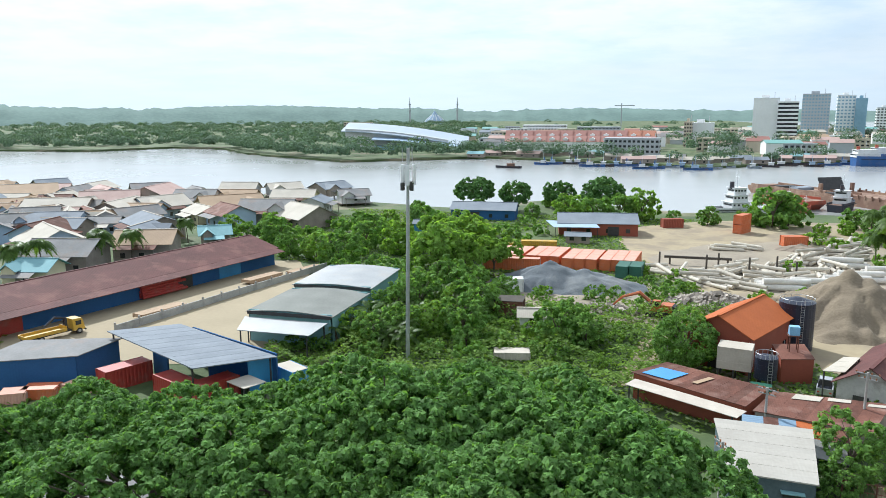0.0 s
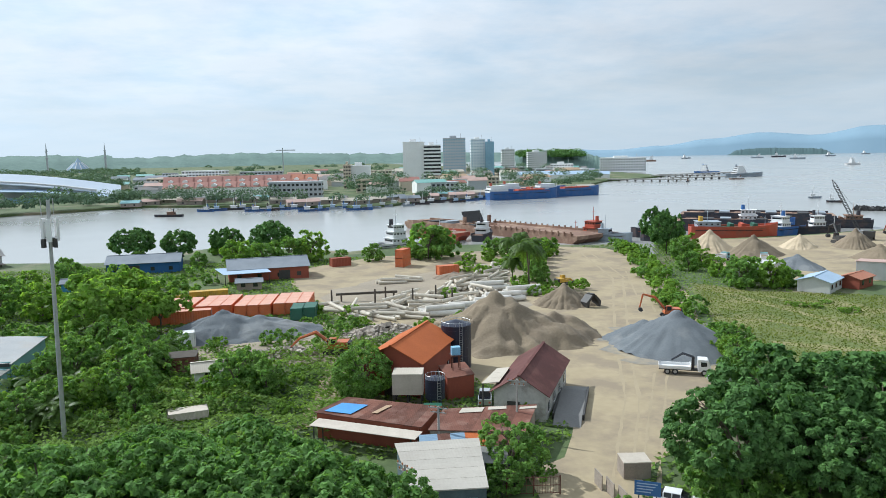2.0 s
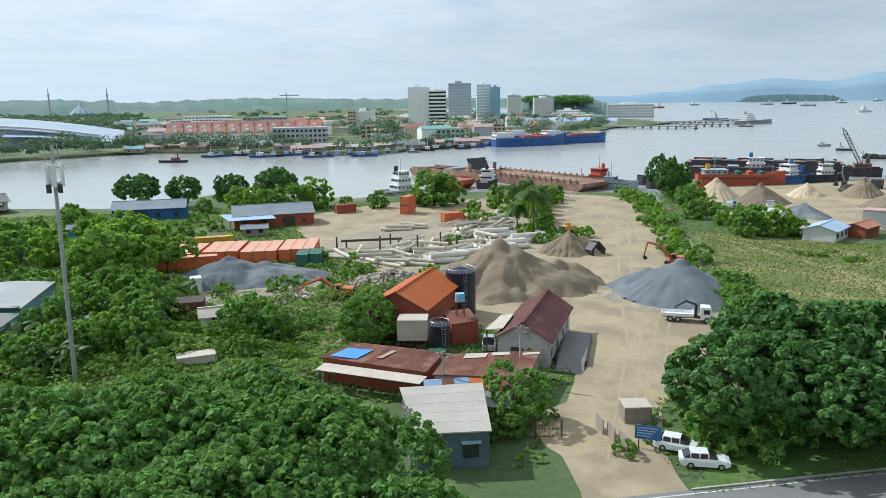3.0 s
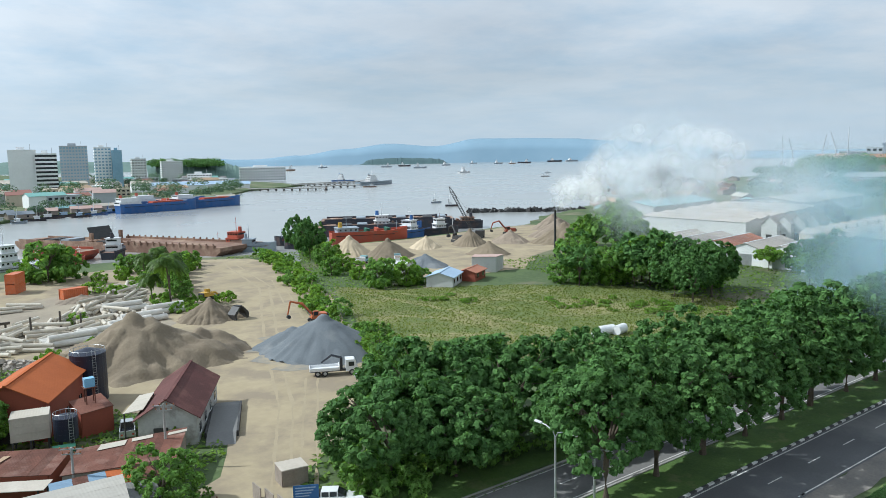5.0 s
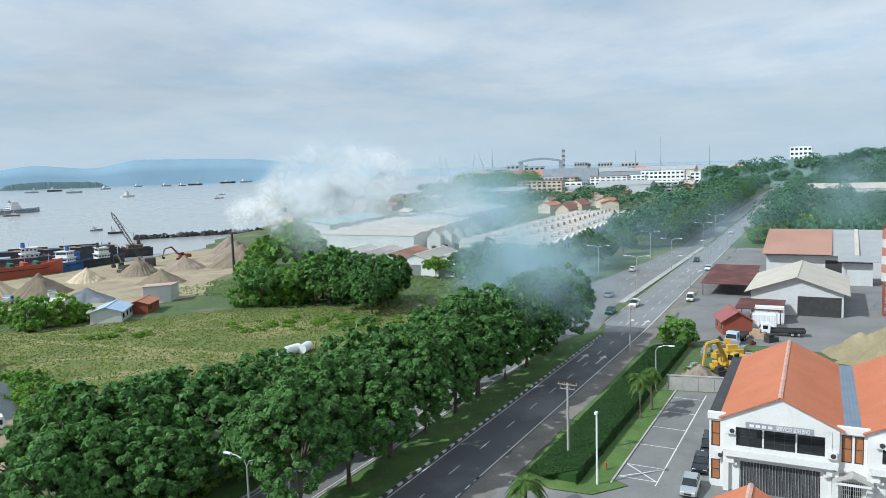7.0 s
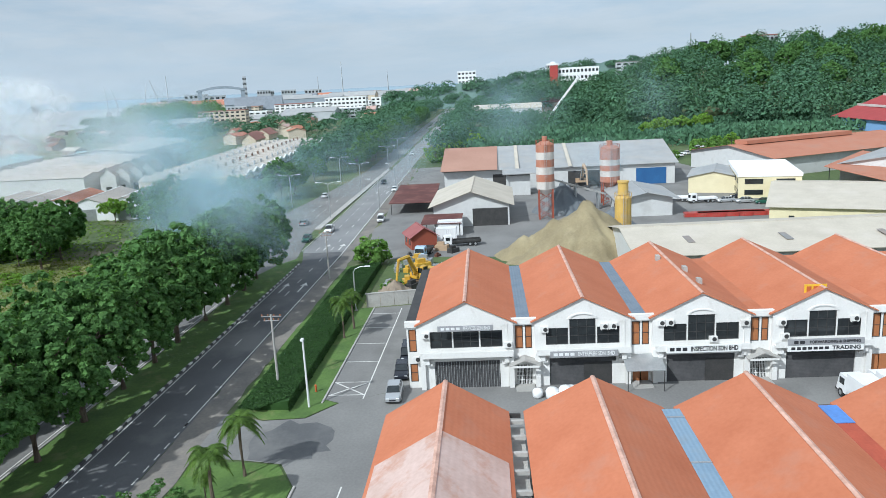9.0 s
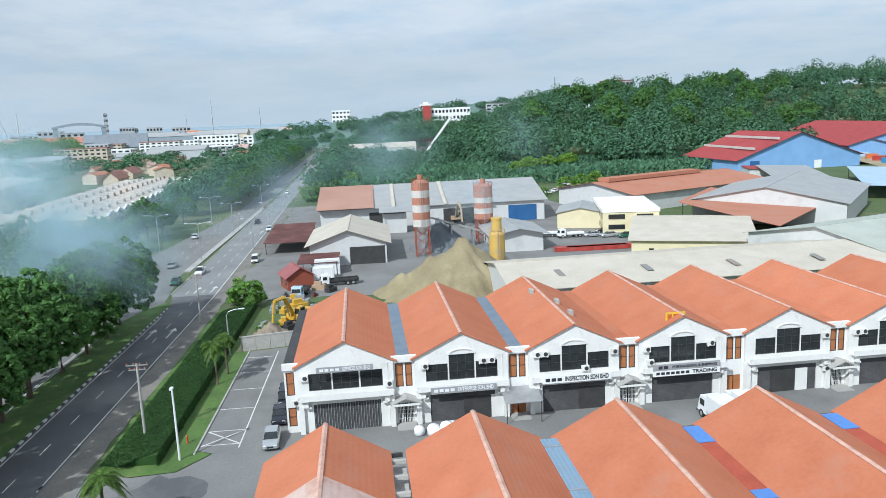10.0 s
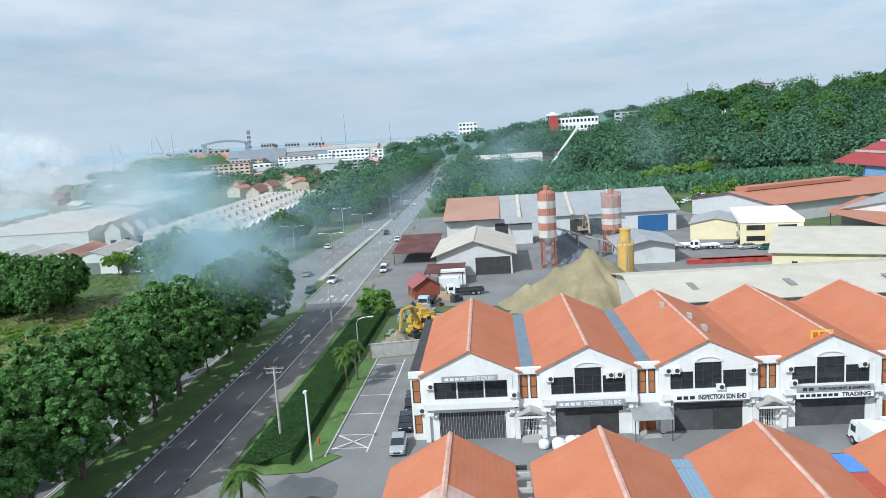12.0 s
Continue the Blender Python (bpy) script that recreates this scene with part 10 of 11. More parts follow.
for (x, y, r) in ((71.0, -34.4, 4), (71.6, -37.4, 4)):
    t = truck(x, y, 0 + r, WHITE_PAINT, WHITE_PAINT, "small white lorry parked before the shop", 5.0)
    part("box_body", boxes((-2.45, 0.35, -1.15, 1.15, 0.98, 2.9)), WHITE_PAINT, t)
yb = thing("roof_sign", 78.2, -32.6, 0, ROW_ROT, "yellow cargo sign board on the gable", "sign")
part("board", boxes((-0.12, 0.0, -1.15, 1.15, 8.45, 10.25)), BOARD_YELLOW, yb)
for py in (-0.7, 0.0, 0.7):
    part("sign_bar", boxes((-0.15, -0.12, py - 0.24, py + 0.24, 9.4, 10.05)), BRIGHT_ORANGE, yb)
letters("Cargo", 0.6, INK_BLACK, yb, -0.14, 0.0, 8.9)
sg = UNITS[3]
part("upper_sign_board", boxes((-1.1, -0.95, -3.9, 3.9, 4.2, 4.85)), BOARD_GREY, sg, "pale grey upper name board")
letters("FORWARDING & SHIPPING", 0.42, INK_BLACK, sg, -1.12, -0.9, 4.52, 5.2)
part("sign_bars", boxes((-1.12, -1.1, 2.2, 2.7, 4.35, 4.7), (-1.12, -1.1, 2.85, 3.3, 4.35, 4.7)), INK_BLACK, sg)

# ---- vegetation over the site ----
def row(kinds, places, s=1.0, group="", seed=1, jitter=0.18, name="tree"):
    r = random.Random(seed)
    for k, p in enumerate(places):
        plant(kinds[k % len(kinds)], p[0] + r.uniform(-0.6, 0.6), p[1] + r.uniform(-0.6, 0.6), 0, r.uniform(0, 360), s * (p[2] if len(p) > 2 else 1) * r.uniform(1 - jitter, 1 + jitter), group=group, name=name)


row(BUSHY, [(-101, 169), (-96, 174, 1.2), (-73, 153, 1.2), (-65, 148, 1.1), (-81, 154), (-110, 180), (-67, 169, 1.1), (-82, 204, 0.8), (-74, 206, 0.9), (-66, 208, 0.9), (-90, 166), (-105, 190, 0.8), (-54, 196, 0.7), (-70, 180), (-58, 166, 1.1)], 0.95, "scrub trees", 2)
row(BRIGHT, [(-43, 160, 1.3), (-39, 138, 1.25), (-33, 139, 1.2), (-46, 153, 1.1), (-37, 150, 1.35), (-30, 146, 1.0), (-42, 168, 1.0)], 1.0, "light green trees", 3)
row(BUSHY, [(-39, 112), (-35, 113), (-30, 114), (-26, 115, 0.9), (-35, 100, 0.9), (-30, 103, 0.8), (-26, 103), (-38, 121, 1.1), (-42, 98, 0.8), (-38, 96, 0.7), (-35, 128, 1.1), (-45, 110, 0.7), (-30, 124, 1.1), (-24, 126, 0.8)], 1.0, "scrub trees", 4)
row(BUSHY, [(-12, 104, 0.8), (-8, 103, 0.75), (-14, 116, 0.6), (-22, 122, 0.5), (-10, 109, 0.7), (-16, 106, 0.5), (-24, 98, 0.5)], 1.0, "scrub trees", 5)
row(SHRUB, [(-33, 108), (-28, 108), (-24, 110), (-20, 100), (-40, 104), (-44, 92), (-47, 91), (-42, 84), (-36, 90), (-28, 94), (-22, 93), (-14, 98), (-11, 98), (-19, 114), (-25, 119), (-12, 125), (-18, 128), (-8, 131), (-4, 134), (0, 128), (3, 134), (5, 141), (-2, 144), (-10, 149), (1, 146)], 0.85, "shrubs", 6, 0.25, "shrub")
row(SHRUB_C, [(-31, 98), (-37, 108), (-43, 118), (-20, 108), (-15, 112), (-4, 108, 0.8), (-3, 112, 0.7), (-4.5, 95, 0.8), (8, 143), (24, 131), (20, 136), (28, 140), (-18, 133), (-26, 131), (0, 155), (6, 153)], 0.9, "bright shrubs", 7, 0.25, "shrub")
row(SHRUB, [(-50, 140), (-55, 146), (-60, 138), (-48, 148), (-66, 158), (-75, 165), (-85, 175), (-60, 176), (-50, 182), (-45, 190), (-38, 196), (-70, 192), (-80, 190), (-90, 200), (-66, 218), (-35, 215), (-32, 190), (-44, 178), (-50, 172), (-28, 200)], 1.5, "shrubs", 8, 0.3, "shrub")
plant(tree_kind(171, 7.2, 3.7, 3.5, 520, 34, 0.42, 0.22, LEAF_A, "dense round-crowned tree beside the huts", -0.97, 5, 0.2), 5.5, 97.3, 0, 30)
row(BUSHY, [(19, 70.5, 0.8), (17.6, 66.5, 0.6), (24.5, 85.5, 0.4)], 1.0, "gate bushes", 9)
row(BUSHY, [(-46, 231, 0.9), (-36, 234, 0.9), (-23, 231, 1.2), (-16, 228, 1.3), (-8, 235, 1.4), (-2, 236, 1.5), (7, 228, 0.9), (18, 231), (30, 233, 1.0), (-27, 249, 0.9), (-33, 262, 1.0), (-20, 243, 0.9), (-56, 245, 0.8), (-74, 234, 0.9)], 0.9, "waterside trees", 10)
row(FLAT, [(-30, 258, 0.9), (-14, 250, 0.9), (-44, 248, 0.8), (-58, 252, 0.8)], 1.0, "waterside layered trees", 12)
plant(BUSHY[0], 35, 230, 0, 40, 1.75, group="waterside trees")
plant(BUSHY[1], 40, 234, 0, 80, 1.4, group="waterside trees")
row(BUSHY, [(76, 234, 0.7), (60, 225, 0.8), (52, 221, 0.7), (71, 238, 0.7), (66, 229, 0.7), (45, 217, 0.5), (57, 232, 0.8), (80, 241, 0.5), (58, 200, 0.55), (62, 206, 0.6), (60, 190, 0.5), (66, 212, 0.6), (56, 208, 0.6)], 1.0, "waterside trees", 13)
row(SHRUB_C, [(52, 160), (54, 165), (49, 163), (58, 214), (62, 219), (48, 170), (50, 178), (45, 196), (40, 200), (54, 205), (68, 222), (74, 226), (30, 165), (62, 168), (33, 143)], 1.1, "bright shrubs", 15, 0.25, "shrub")
row(BUSHY, [(56, 180, 0.6), (58, 188, 0.7), (60, 196, 0.75), (63, 204, 0.8), (66, 212, 0.8), (69, 220, 0.9), (72, 228, 0.9), (54, 172, 0.5), (52, 166, 0.45), (62, 214, 0.8), (66, 224, 0.9)], 1.0, "bushes by the haul road", 14)
# hedge between haul road and field, and round the quay yard
r = random.Random(44)
for k in range(74):
    f = k / 73
    hx = 59.5 + (66 - 59.5) * min(1, f * 5) + max(0, f - 0.2) / 0.8 * 40
    hy = 92 + 158 * f ** 1.05
    plant((SHRUB_C if k % 3 else SHRUB)[k % 2], hx + r.uniform(-2.4, 3.6) + 1.5, hy + r.uniform(-1.5, 1.5), 0, r.uniform(0, 360), r.uniform(0.5, 1.35), group="field hedge shrubs", name="shrub")
row(BUSHY, [(62, 98, 0.75), (59.5, 93.5, 0.6), (65, 104, 0.7), (67, 110, 0.55), (101, 186, 0.7), (108, 192, 0.8), (104, 164, 0.9), (100, 160, 0.8), (107, 158, 0.9), (111, 157, 0.7), (109, 206, 0.9), (113, 212, 1.0), (116, 232, 1.0), (114, 224, 1.1), (104, 176, 0.7)], 1.1, "field edge trees", 16)
for x, y, h in ((110, 218, 8.5), (117, 240, 9.0)):
    plant(FLAT[0], x, y, 0, 50, 0.7, 1.1, group="field edge layered trees")
fr = random.Random(47)
for k in range(46):                 # weeds and low scrub in the field, thicker towards its far edge
    f = fr.random() ** 0.5
    wx, wy = 96 + 46 * f + fr.uniform(-6, 4), 154 - 66 * f + fr.uniform(-12, 2)
    plant(SHRUB_C[k % 2], wx, wy, 0, fr.uniform(0, 360), fr.uniform(0.3, 0.75), fr.uniform(0.25, 0.5), group="field weeds", name="shrub", label="low bright green weed clump in the field")
# trees behind the field
row(TIER + BRIGHT[:1], [(152, 142, 0.70), (152, 135, 0.70), (146, 122, 0.85), (156, 121, 1.00), (160, 130, 0.55), (168, 138, 0.55), (176, 146, 1.00), (185, 138, 0.85), (190, 150, 0.70), (198, 158, 0.70), (205, 169, 1.00), (204, 182, 1.00), (184, 162, 1.00), (170, 154, 0.70), (160, 148, 0.70), (214, 176, 0.70), (228, 190, 1.00), (168, 124, 0.55), (178, 128, 0.55), (190, 136, 0.70), (200, 146, 0.55), (140, 128, 0.85), (147, 116, 0.55)], 1.2, "field trees", 17)
row(BUSHY + [FLAT[0]], [(139, 134, 0.9), (143, 128, 1.0), (148, 122, 1.1), (151, 115, 1.2), (154, 109, 1.1), (158, 112, 1.2), (165, 118, 0.9), (172, 121, 0.8), (161, 104, 1.0), (146, 133, 1.0), (153, 128, 1.2)], 1.0, "field trees", 29)
row(STREET, [(146, 103, 0.8), (151, 97, 0.85), (142, 96, 0.7), (157, 104, 0.65), (178, 88, 0.75), (186, 80, 0.7), (173, 80, 0.8), (166, 74, 0.85), (158, 68, 0.8), (192, 92, 0.7), (196, 74, 0.7), (205, 70, 0.6)], 1.0, "roadside trees", 18)
row(BRIGHT, [(196, 108, 0.8), (205, 118, 0.8), (205, 134, 0.7), (200, 92, 0.7), (208, 100, 0.6), (212, 152, 0.7), (216, 170, 0.7), (240, 200, 0.8), (230, 205, 0.7), (252, 215, 0.8)], 1.0, "warehouse trees", 19)
row(STREET, [(226, 70, 0.7), (238, 69, 0.65), (250, 72, 0.65), (212, 78, 0.55), (268, 70, 0.6)], 1.0, "warehouse trees", 22)
r = random.Random(45)
for k in range(30):
    x = 300 + k * 13
    plant(STREET[k % 3], x, 60 + (x - 300) * 0.024 + r.uniform(-2, 3), 0, r.uniform(0, 360), r.uniform(0.7, 0.95), group="far roadside trees")
    if k % 2 == 0 and k > 1:
        plant(BUSHY[k % 3], x + 8, 29 + (x - 300) * 0.022 + r.uniform(-3, 1), 0, r.uniform(0, 360), r.uniform(0.9, 1.3), group="far roadside trees")
plant(tree_kind(172, 4.6, 3.0, 2.3, 60, 60, 0.75, 0.38, LEAF_A, "clipped round tree at the junction", -0.8, 4, 0.14), 136.4, 25.6, 0, 10)
row(BRIGHT, [(398, -84, 1.4), (412, -108, 1.4), (404, -95, 1.2), (392, -74, 1.0)], 1.0, "light trees by the works", 23)
row(BUSHY, [(300, -78, 0.9), (312, -88, 0.9), (326, -98, 0.9), (290, -66, 0.7), (430, 20, 1.2), (380, 12, 1.1), (352, 26, 1.0), (340, 20, 1.0), (330, 27, 0.9), (318, 28, 0.8)], 1.0, "yard trees", 24)
ROUND = [tree_kind(176, 2.3, 1.75, 1.45, 60, 44, 0.42, 0.2, LEAF_B, "clipped round dark green shrub on the verge", -0.9, 4, 0.07)]
row(ROUND, [(51.6, 31.6), (52.6, 28.4), (48.6, 30.4), (49.3, 27.4), (46, 30.5)], 1.0, "clipped verge shrubs", 28, 0.08, "shrub")
row(SHRUB, [ (108, -36, 0.8), (109, -48, 0.7)], 1.0, "verge shrubs", 25, 0.1, "shrub")
row(SHRUB, [(112, 19), (115, 17), (117, 19.5), (118, 17.5), (30, 63.5), (27.5, 60.5), (21, 68.5), (23, 70)], 0.5, "yard shrubs", 26, 0.2, "shrub")


row(SHRUB, [(38, 58, 1.3), (42, 59.5, 1.4), (47, 59.5, 1.4), (52, 59, 1.3), (57, 58.5, 1.4), (62, 58, 1.3), (68, 58, 1.2), (41, 63, 1.5), (50, 63, 1.5), (36, 60, 1.2), (36, 63, 1.3), (38, 67, 1.4)], 1.1, "undergrowth shrubs", 27, 0.2, "shrub")


# palms and bananas
def palm_meshes(seed, h, fronds, length, width, droop, lean=0.3):
    rg = random.Random(seed)
    bm = bmesh.new()
    tip = Vector((rg.uniform(-lean, lean), rg.uniform(-lean, lean), h))
    tube(bm, [(0, 0, -0.1), tip * 0.5 + Vector((0.1, 0, 0)), tip], [0.2, 0.15, 0.13], 8)
    tm = bpy.data.meshes.new("trunk")
    bm.to_mesh(tm); bm.free(); tm.materials.append(BARK)
    bm = bmesh.new()
    for k in range(fronds):
        a = 2 * math.pi * (k + rg.uniform(-.3, .3)) / fronds
        up = rg.uniform(-0.1, 0.95)
        pts = []
        n = 9
        for i in range(n + 1):
            f = i / n
            out = length * f * (1 - 0.25 * f * max(0, up))
            z = length * (up * f - droop * f * f)
            pts.append(tip + Vector((math.cos(a) * out, math.sin(a) * out, z)))
        side = Vector((-math.sin(a), math.cos(a), 0))
        for i in range(1, n):
            p, d = pts[i], (pts[i + 1] - pts[i])
            for s in (-1, 1):
                for j in range(4):
                    q = p + d * 0.25 * j
                    w = width * math.sin(math.pi * min(0.95, (i + 0.25 * j) / n + 0.08))
                    e = q + side * s * w + d * 0.9 - Vector((0, 0, 0.3 * w))
                    bm.faces.new([bm.verts.new(c) for c in (q, q + d * 0.42, e)])
        tube(bm, pts[::3], 0.03, 4)
    cm = bpy.data.meshes.new("crown")
    bm.to_mesh(cm); bm.free(); cm.materials.append(LEAF_PALM)
    return tm, cm


COCO = [(*palm_meshes(200 + i, 8.5, 30, 4.2, 1.5, 0.95, 0.8), "coconut palm with drooping fronds") for i in range(2)]
ROYAL = [(*palm_meshes(210 + i, 5.8, 26, 2.2, 0.7, 0.95, 0.15), "ornamental palm on the grass strip") for i in range(2)]
BANANA = [(*palm_meshes(220 + i, 1.9, 10, 2.6, 0.55, 0.7, 0.2), "clump of banana plants with wide leaves") for i in range(2)]
for k, (x, y, s) in enumerate([(51, 172, 1.25), (55, 186, 1.15), (62, 222, 0.9), (-122, 116, 0.85), (-114, 132, 0.9), (-115, 165, 0.7), (-118, 120, 0.9), (-111, 138, 0.85), (57, 216, 0.8), (48, 176, 0.8), (-126, 108, 0.9)]):
    plant(COCO[k % 2], x, y, 0, 70 * k, s, group="coconut palms")
for k, (x, y, s) in enumerate([(94, 22.2, 0.95), (98, 21.6, 0.9), (58.0, 23.7, 0.95), (52.2, 24.2, 0.95), (53.4, 25.4, 0.5)]):
    plant(ROYAL[k % 2], x, y, 0.08, 50 * k, s, group="verge palms")
r = random.Random(46)
for k in range(26):
    a = (-37 + r.uniform(-6, 6), 101 + r.uniform(-7, 9)) if k % 2 else (-32 + r.uniform(-5, 8), 116 + r.uniform(-6, 8))
    plant(BANANA[k % 2], *a, 0, r.uniform(0, 360), r.uniform(1.0, 1.7), group="banana clumps", name="banana_plant")

# clipped bank of low hedge along the road
rg = np.random.default_rng(5)
n = 62000
X = rg.uniform(70.5, 134, n)
V = rg.random(n)
Y = 23.4 + 6.0 * V
keep = (X > 70.5 + np.abs(V - 0.55) * 4)
Z = 0.1 + 1.15 * np.clip(1 - V, 0, 1) ** 0.8 + rg.normal(0, 0.03, n)
N = np.stack([np.zeros(n), np.full(n, 0.2), np.ones(n)], 1) + rg.normal(0, 0.28, (n, 3))
P = np.stack([X, Y, Z], 1)[keep]
N = N[keep]
m = 14000
X2 = rg.uniform(71, 134, m)
P2 = np.stack([X2, 23.35 + rg.normal(0, 0.06, m), rg.uniform(0.05, 1.25, m)], 1)
N2 = np.stack([np.zeros(m), -np.ones(m), np.full(m, 0.2)], 1) + rg.normal(0, 0.35, (m, 3))
bm = bmesh.new()
loft(bm, [[(px, 23.45, 0), (px, 29.3, 0), (px, 29.3, 0.08), (px, 26.5, 0.62), (px, 23.45, 1.12)] for px in (71.5, 134)])
bmesh.ops.recalc_face_normals(bm, faces=bm.faces)
HEDGE_LEAF = surface("hedge_leaves", (0.046, 0.098, 0.028), (0.03, 0.068, 0.02), 0.3, 2.0, 0.6, bump=0, spread=0.3, island=True, leaf=0.2)
hd = tagged(part("hedge", bm, HEDGE_LEAF), "low dense green hedge bank along the road", "hedge", "", "stuff")
lv = new("hedge_leaves", leaf_mesh("hedge_leaves", np.concatenate([P, P2]), np.concatenate([N, N2]), 0.15, HEDGE_LEAF, 6))
lv.parent = hd
lv["kind"] = "stuff"

# grass tufts over field, verges and yard edges
rg = np.random.default_rng(8)


def tufts(name, cx, cy, rx, ry, count, size, material, label, inside=None, seed=1, tall=0.0, up=1.0):
    g = np.random.default_rng(seed)
    x = cx + g.uniform(-rx, rx, count)
    y = cy + g.uniform(-ry, ry, count)
    if inside:
        ok = np.array([inside(a, b) for a, b in zip(x, y)])
        x, y = x[ok], y[ok]
    k = len(x)
    lump = np.array([max(0.0, noise.noise(Vector((a * 0.22, b * 0.22, seed))) + 0.35) for a, b in zip(x, y)]) if tall else np.zeros(k)
    P_ = np.stack([x, y, 0.05 + size * 0.35 + tall * lump * g.uniform(0.5, 1.0, k)], 1)
    N_ = np.stack([g.normal(0, 0.4, k), g.normal(0, 0.4, k), np.full(k, up)], 1)
    ob = new(name, leaf_mesh(name, P_, N_, size, material, seed, 1.0))
    return tagged(ob, label, "grass", "", "stuff")


def in_poly(poly):
    def test(px, py):
        c = False
        for i in range(len(poly)):
            (x1, y1), (x2, y2) = poly[i], poly[i - 1]
            if (y1 > py) != (y2 > py) and px < (x2 - x1) * (py - y1) / (y2 - y1) + x1:
                c = not c
        return c
    return test


WEEDS = surface("weed_leaves", (0.22, 0.33, 0.07), (0.11, 0.19, 0.04), 0.08, 1.0, 0.7, bump=0, spread=0.4, island=True, leaf=0.42)
yard_test = in_poly(YARD)
side_test = in_poly(SIDE_YARD)
tufts("undergrowth", -30, 150, 70, 90, 66000, 0.6, WEEDS, "rough green undergrowth in the site", lambda a, b: not yard_test(a, b) and not side_test(a, b) and not (-24 < a < 0 and 132 < b < 150) and not (-68 < a < -40 and 66 < b < 84) and noise.noise(Vector((a * 0.05, b * 0.05, 3))) > -0.28, 4)
tufts("undergrowth", 88, 165, 30, 80, 16000, 0.5, WEEDS, "rough green undergrowth by the field", lambda a, b: not yard_test(a, b) and not in_poly(FIELD)(a, b) and not in_poly(QUAY_YARD)(a, b) and b > 90, 5)
tufts("undergrowth", -20, 116, 34, 32, 42000, 0.46, WEEDS, "creepers and weeds smothering the waste ground", lambda a, b: not yard_test(a, b) and not side_test(a, b) and b < 128 + a * 0.3 and not (3 < a and b < 112), 9, 2.6)
tufts("field_grass", 108, 120, 48, 50, 52000, 0.3, surface("field_blades", (0.22, 0.25, 0.065), (0.115, 0.16, 0.038), 0.08, 1.0, 0.8, bump=0, spread=0.3, island=True, leaf=0.4, contrast=0.8), "rough yellow-green field grass", in_poly(FIELD), 3, 0.0, 0.3)
tufts("verge_grass", 80, 57, 50, 4.4, 7000, 0.22, LAWN, "mown verge grass", None, 6)
tufts("undergrowth", 180, 120, 60, 55, 14000, 0.6, WEEDS, "undergrowth below the trees", lambda a, b: b > 62 and a > 148, 7)

# ---- woods as one mass each ----
def wood(name, label, places, r, h, leaves, size, material, seed):
    """Many tree crowns as one mass of leaf sprays; places: (x, y, ground)."""
    g = np.random.default_rng(seed)
    Ps, Ns = [], []
    n_leaf = int(leaves * 2.6)
    for x, y, z in places:
        s = g.uniform(0.6, 1.4)
        q = g.normal(size=(n_leaf, 3))
        q /= np.linalg.norm(q, axis=1)[:, None]
        q[:, 2] = np.abs(q[:, 2]) * 1.1 - 0.15
        Ps.append(np.array([x, y, z + h * s * 0.55]) + q * [r * s, r * s, h * s * 0.5] * g.uniform(0.75, 1.05, (n_leaf, 1)))
        Ns.append(q + [0, 0, 0.3] + g.normal(0, 0.3, (n_leaf, 3)))
    ob = new(name, leaf_mesh(name, np.concatenate(Ps), np.concatenate(Ns), size * 0.9, material, seed, 1.2))
    return tagged(ob, label, "woods", "", "stuff")


def hill_height(x, y):
    az = math.degrees(math.atan2(y, x))
    d = math.hypot(x, y)
    side = 1 / (1 + math.exp((az + 9.5) / 1.8))
    away = max(0.0, min(1.0, (-az - 23) / 7))
    rise = max(0.0, min(1.0, (d - 440 - 190 * away) / (330 - 60 * away)))
    top_ = 36 + 12 * away - max(0, -az - 36) * 0.5
    return top_ * side * rise * rise * (3 - 2 * rise) + 4 * noise.noise(Vector((x * 0.012, y * 0.012, 1))) * side * rise


bm = bmesh.new()
grid = []
for i in range(41):
    line = []
    for j in range(49):
        d, az = 420 + i * 14, radians(-6 - j * 1.0)
        x, y = d * math.cos(az), d * math.sin(az)
        line.append(bm.verts.new((x, y, hill_height(x, y) + (-0.3 if i in (0,) or j in (0,) else 0.0))))
    grid.append(line)
for i in range(40):
    for j in range(48):
        bm.faces.new((grid[i][j], grid[i][j + 1], grid[i + 1][j + 1], grid[i + 1][j]))
bmesh.ops.recalc_face_normals(bm, faces=bm.faces)
if sum(f.normal.z for f in bm.faces) < 0:
    bmesh.ops.reverse_faces(bm, faces=bm.faces)
tagged(part("ground_hill", bm, SCRUB, None, smooth=True), "steep wooded hill behind the works", "hill", "", "structure")
r = random.Random(61)
LEAF_DEEP = surface("deep_forest_leaves", (0.1, 0.19, 0.1), (0.048, 0.105, 0.06), 0.02, 0.3, 0.75, bump=0.0, spread=0.45, island=True, leaf=0.3, contrast=0.9)
places = []
while len(places) < 1500:
    d, az = r.uniform(430, 960), radians(r.uniform(-50, -5))
    x, y = d * math.cos(az), d * math.sin(az)
    if y > -70 and d < 520 or (x < 420 and -255 < y < -165) or (425 < x < 570 and -375 < y < -300) or (x < 480 and -315 < y < -255):
        continue
    places.append((x, y, hill_height(x, y)))
wood("hill_woods", "dense dark green rainforest on the hill", places[:800], 8.5, 17, 92, 1.6, LEAF_HILL, 31)
wood("hill_woods", "mid green rainforest trees on the hill", places[800:1200], 8.0, 19, 92, 1.6, LEAF_HILL, 32)
wood("hill_woods", "deep green tall rainforest trees on the hill", places[1200:], 7.0, 22, 92, 1.6, LEAF_DEEP, 33)
places = []
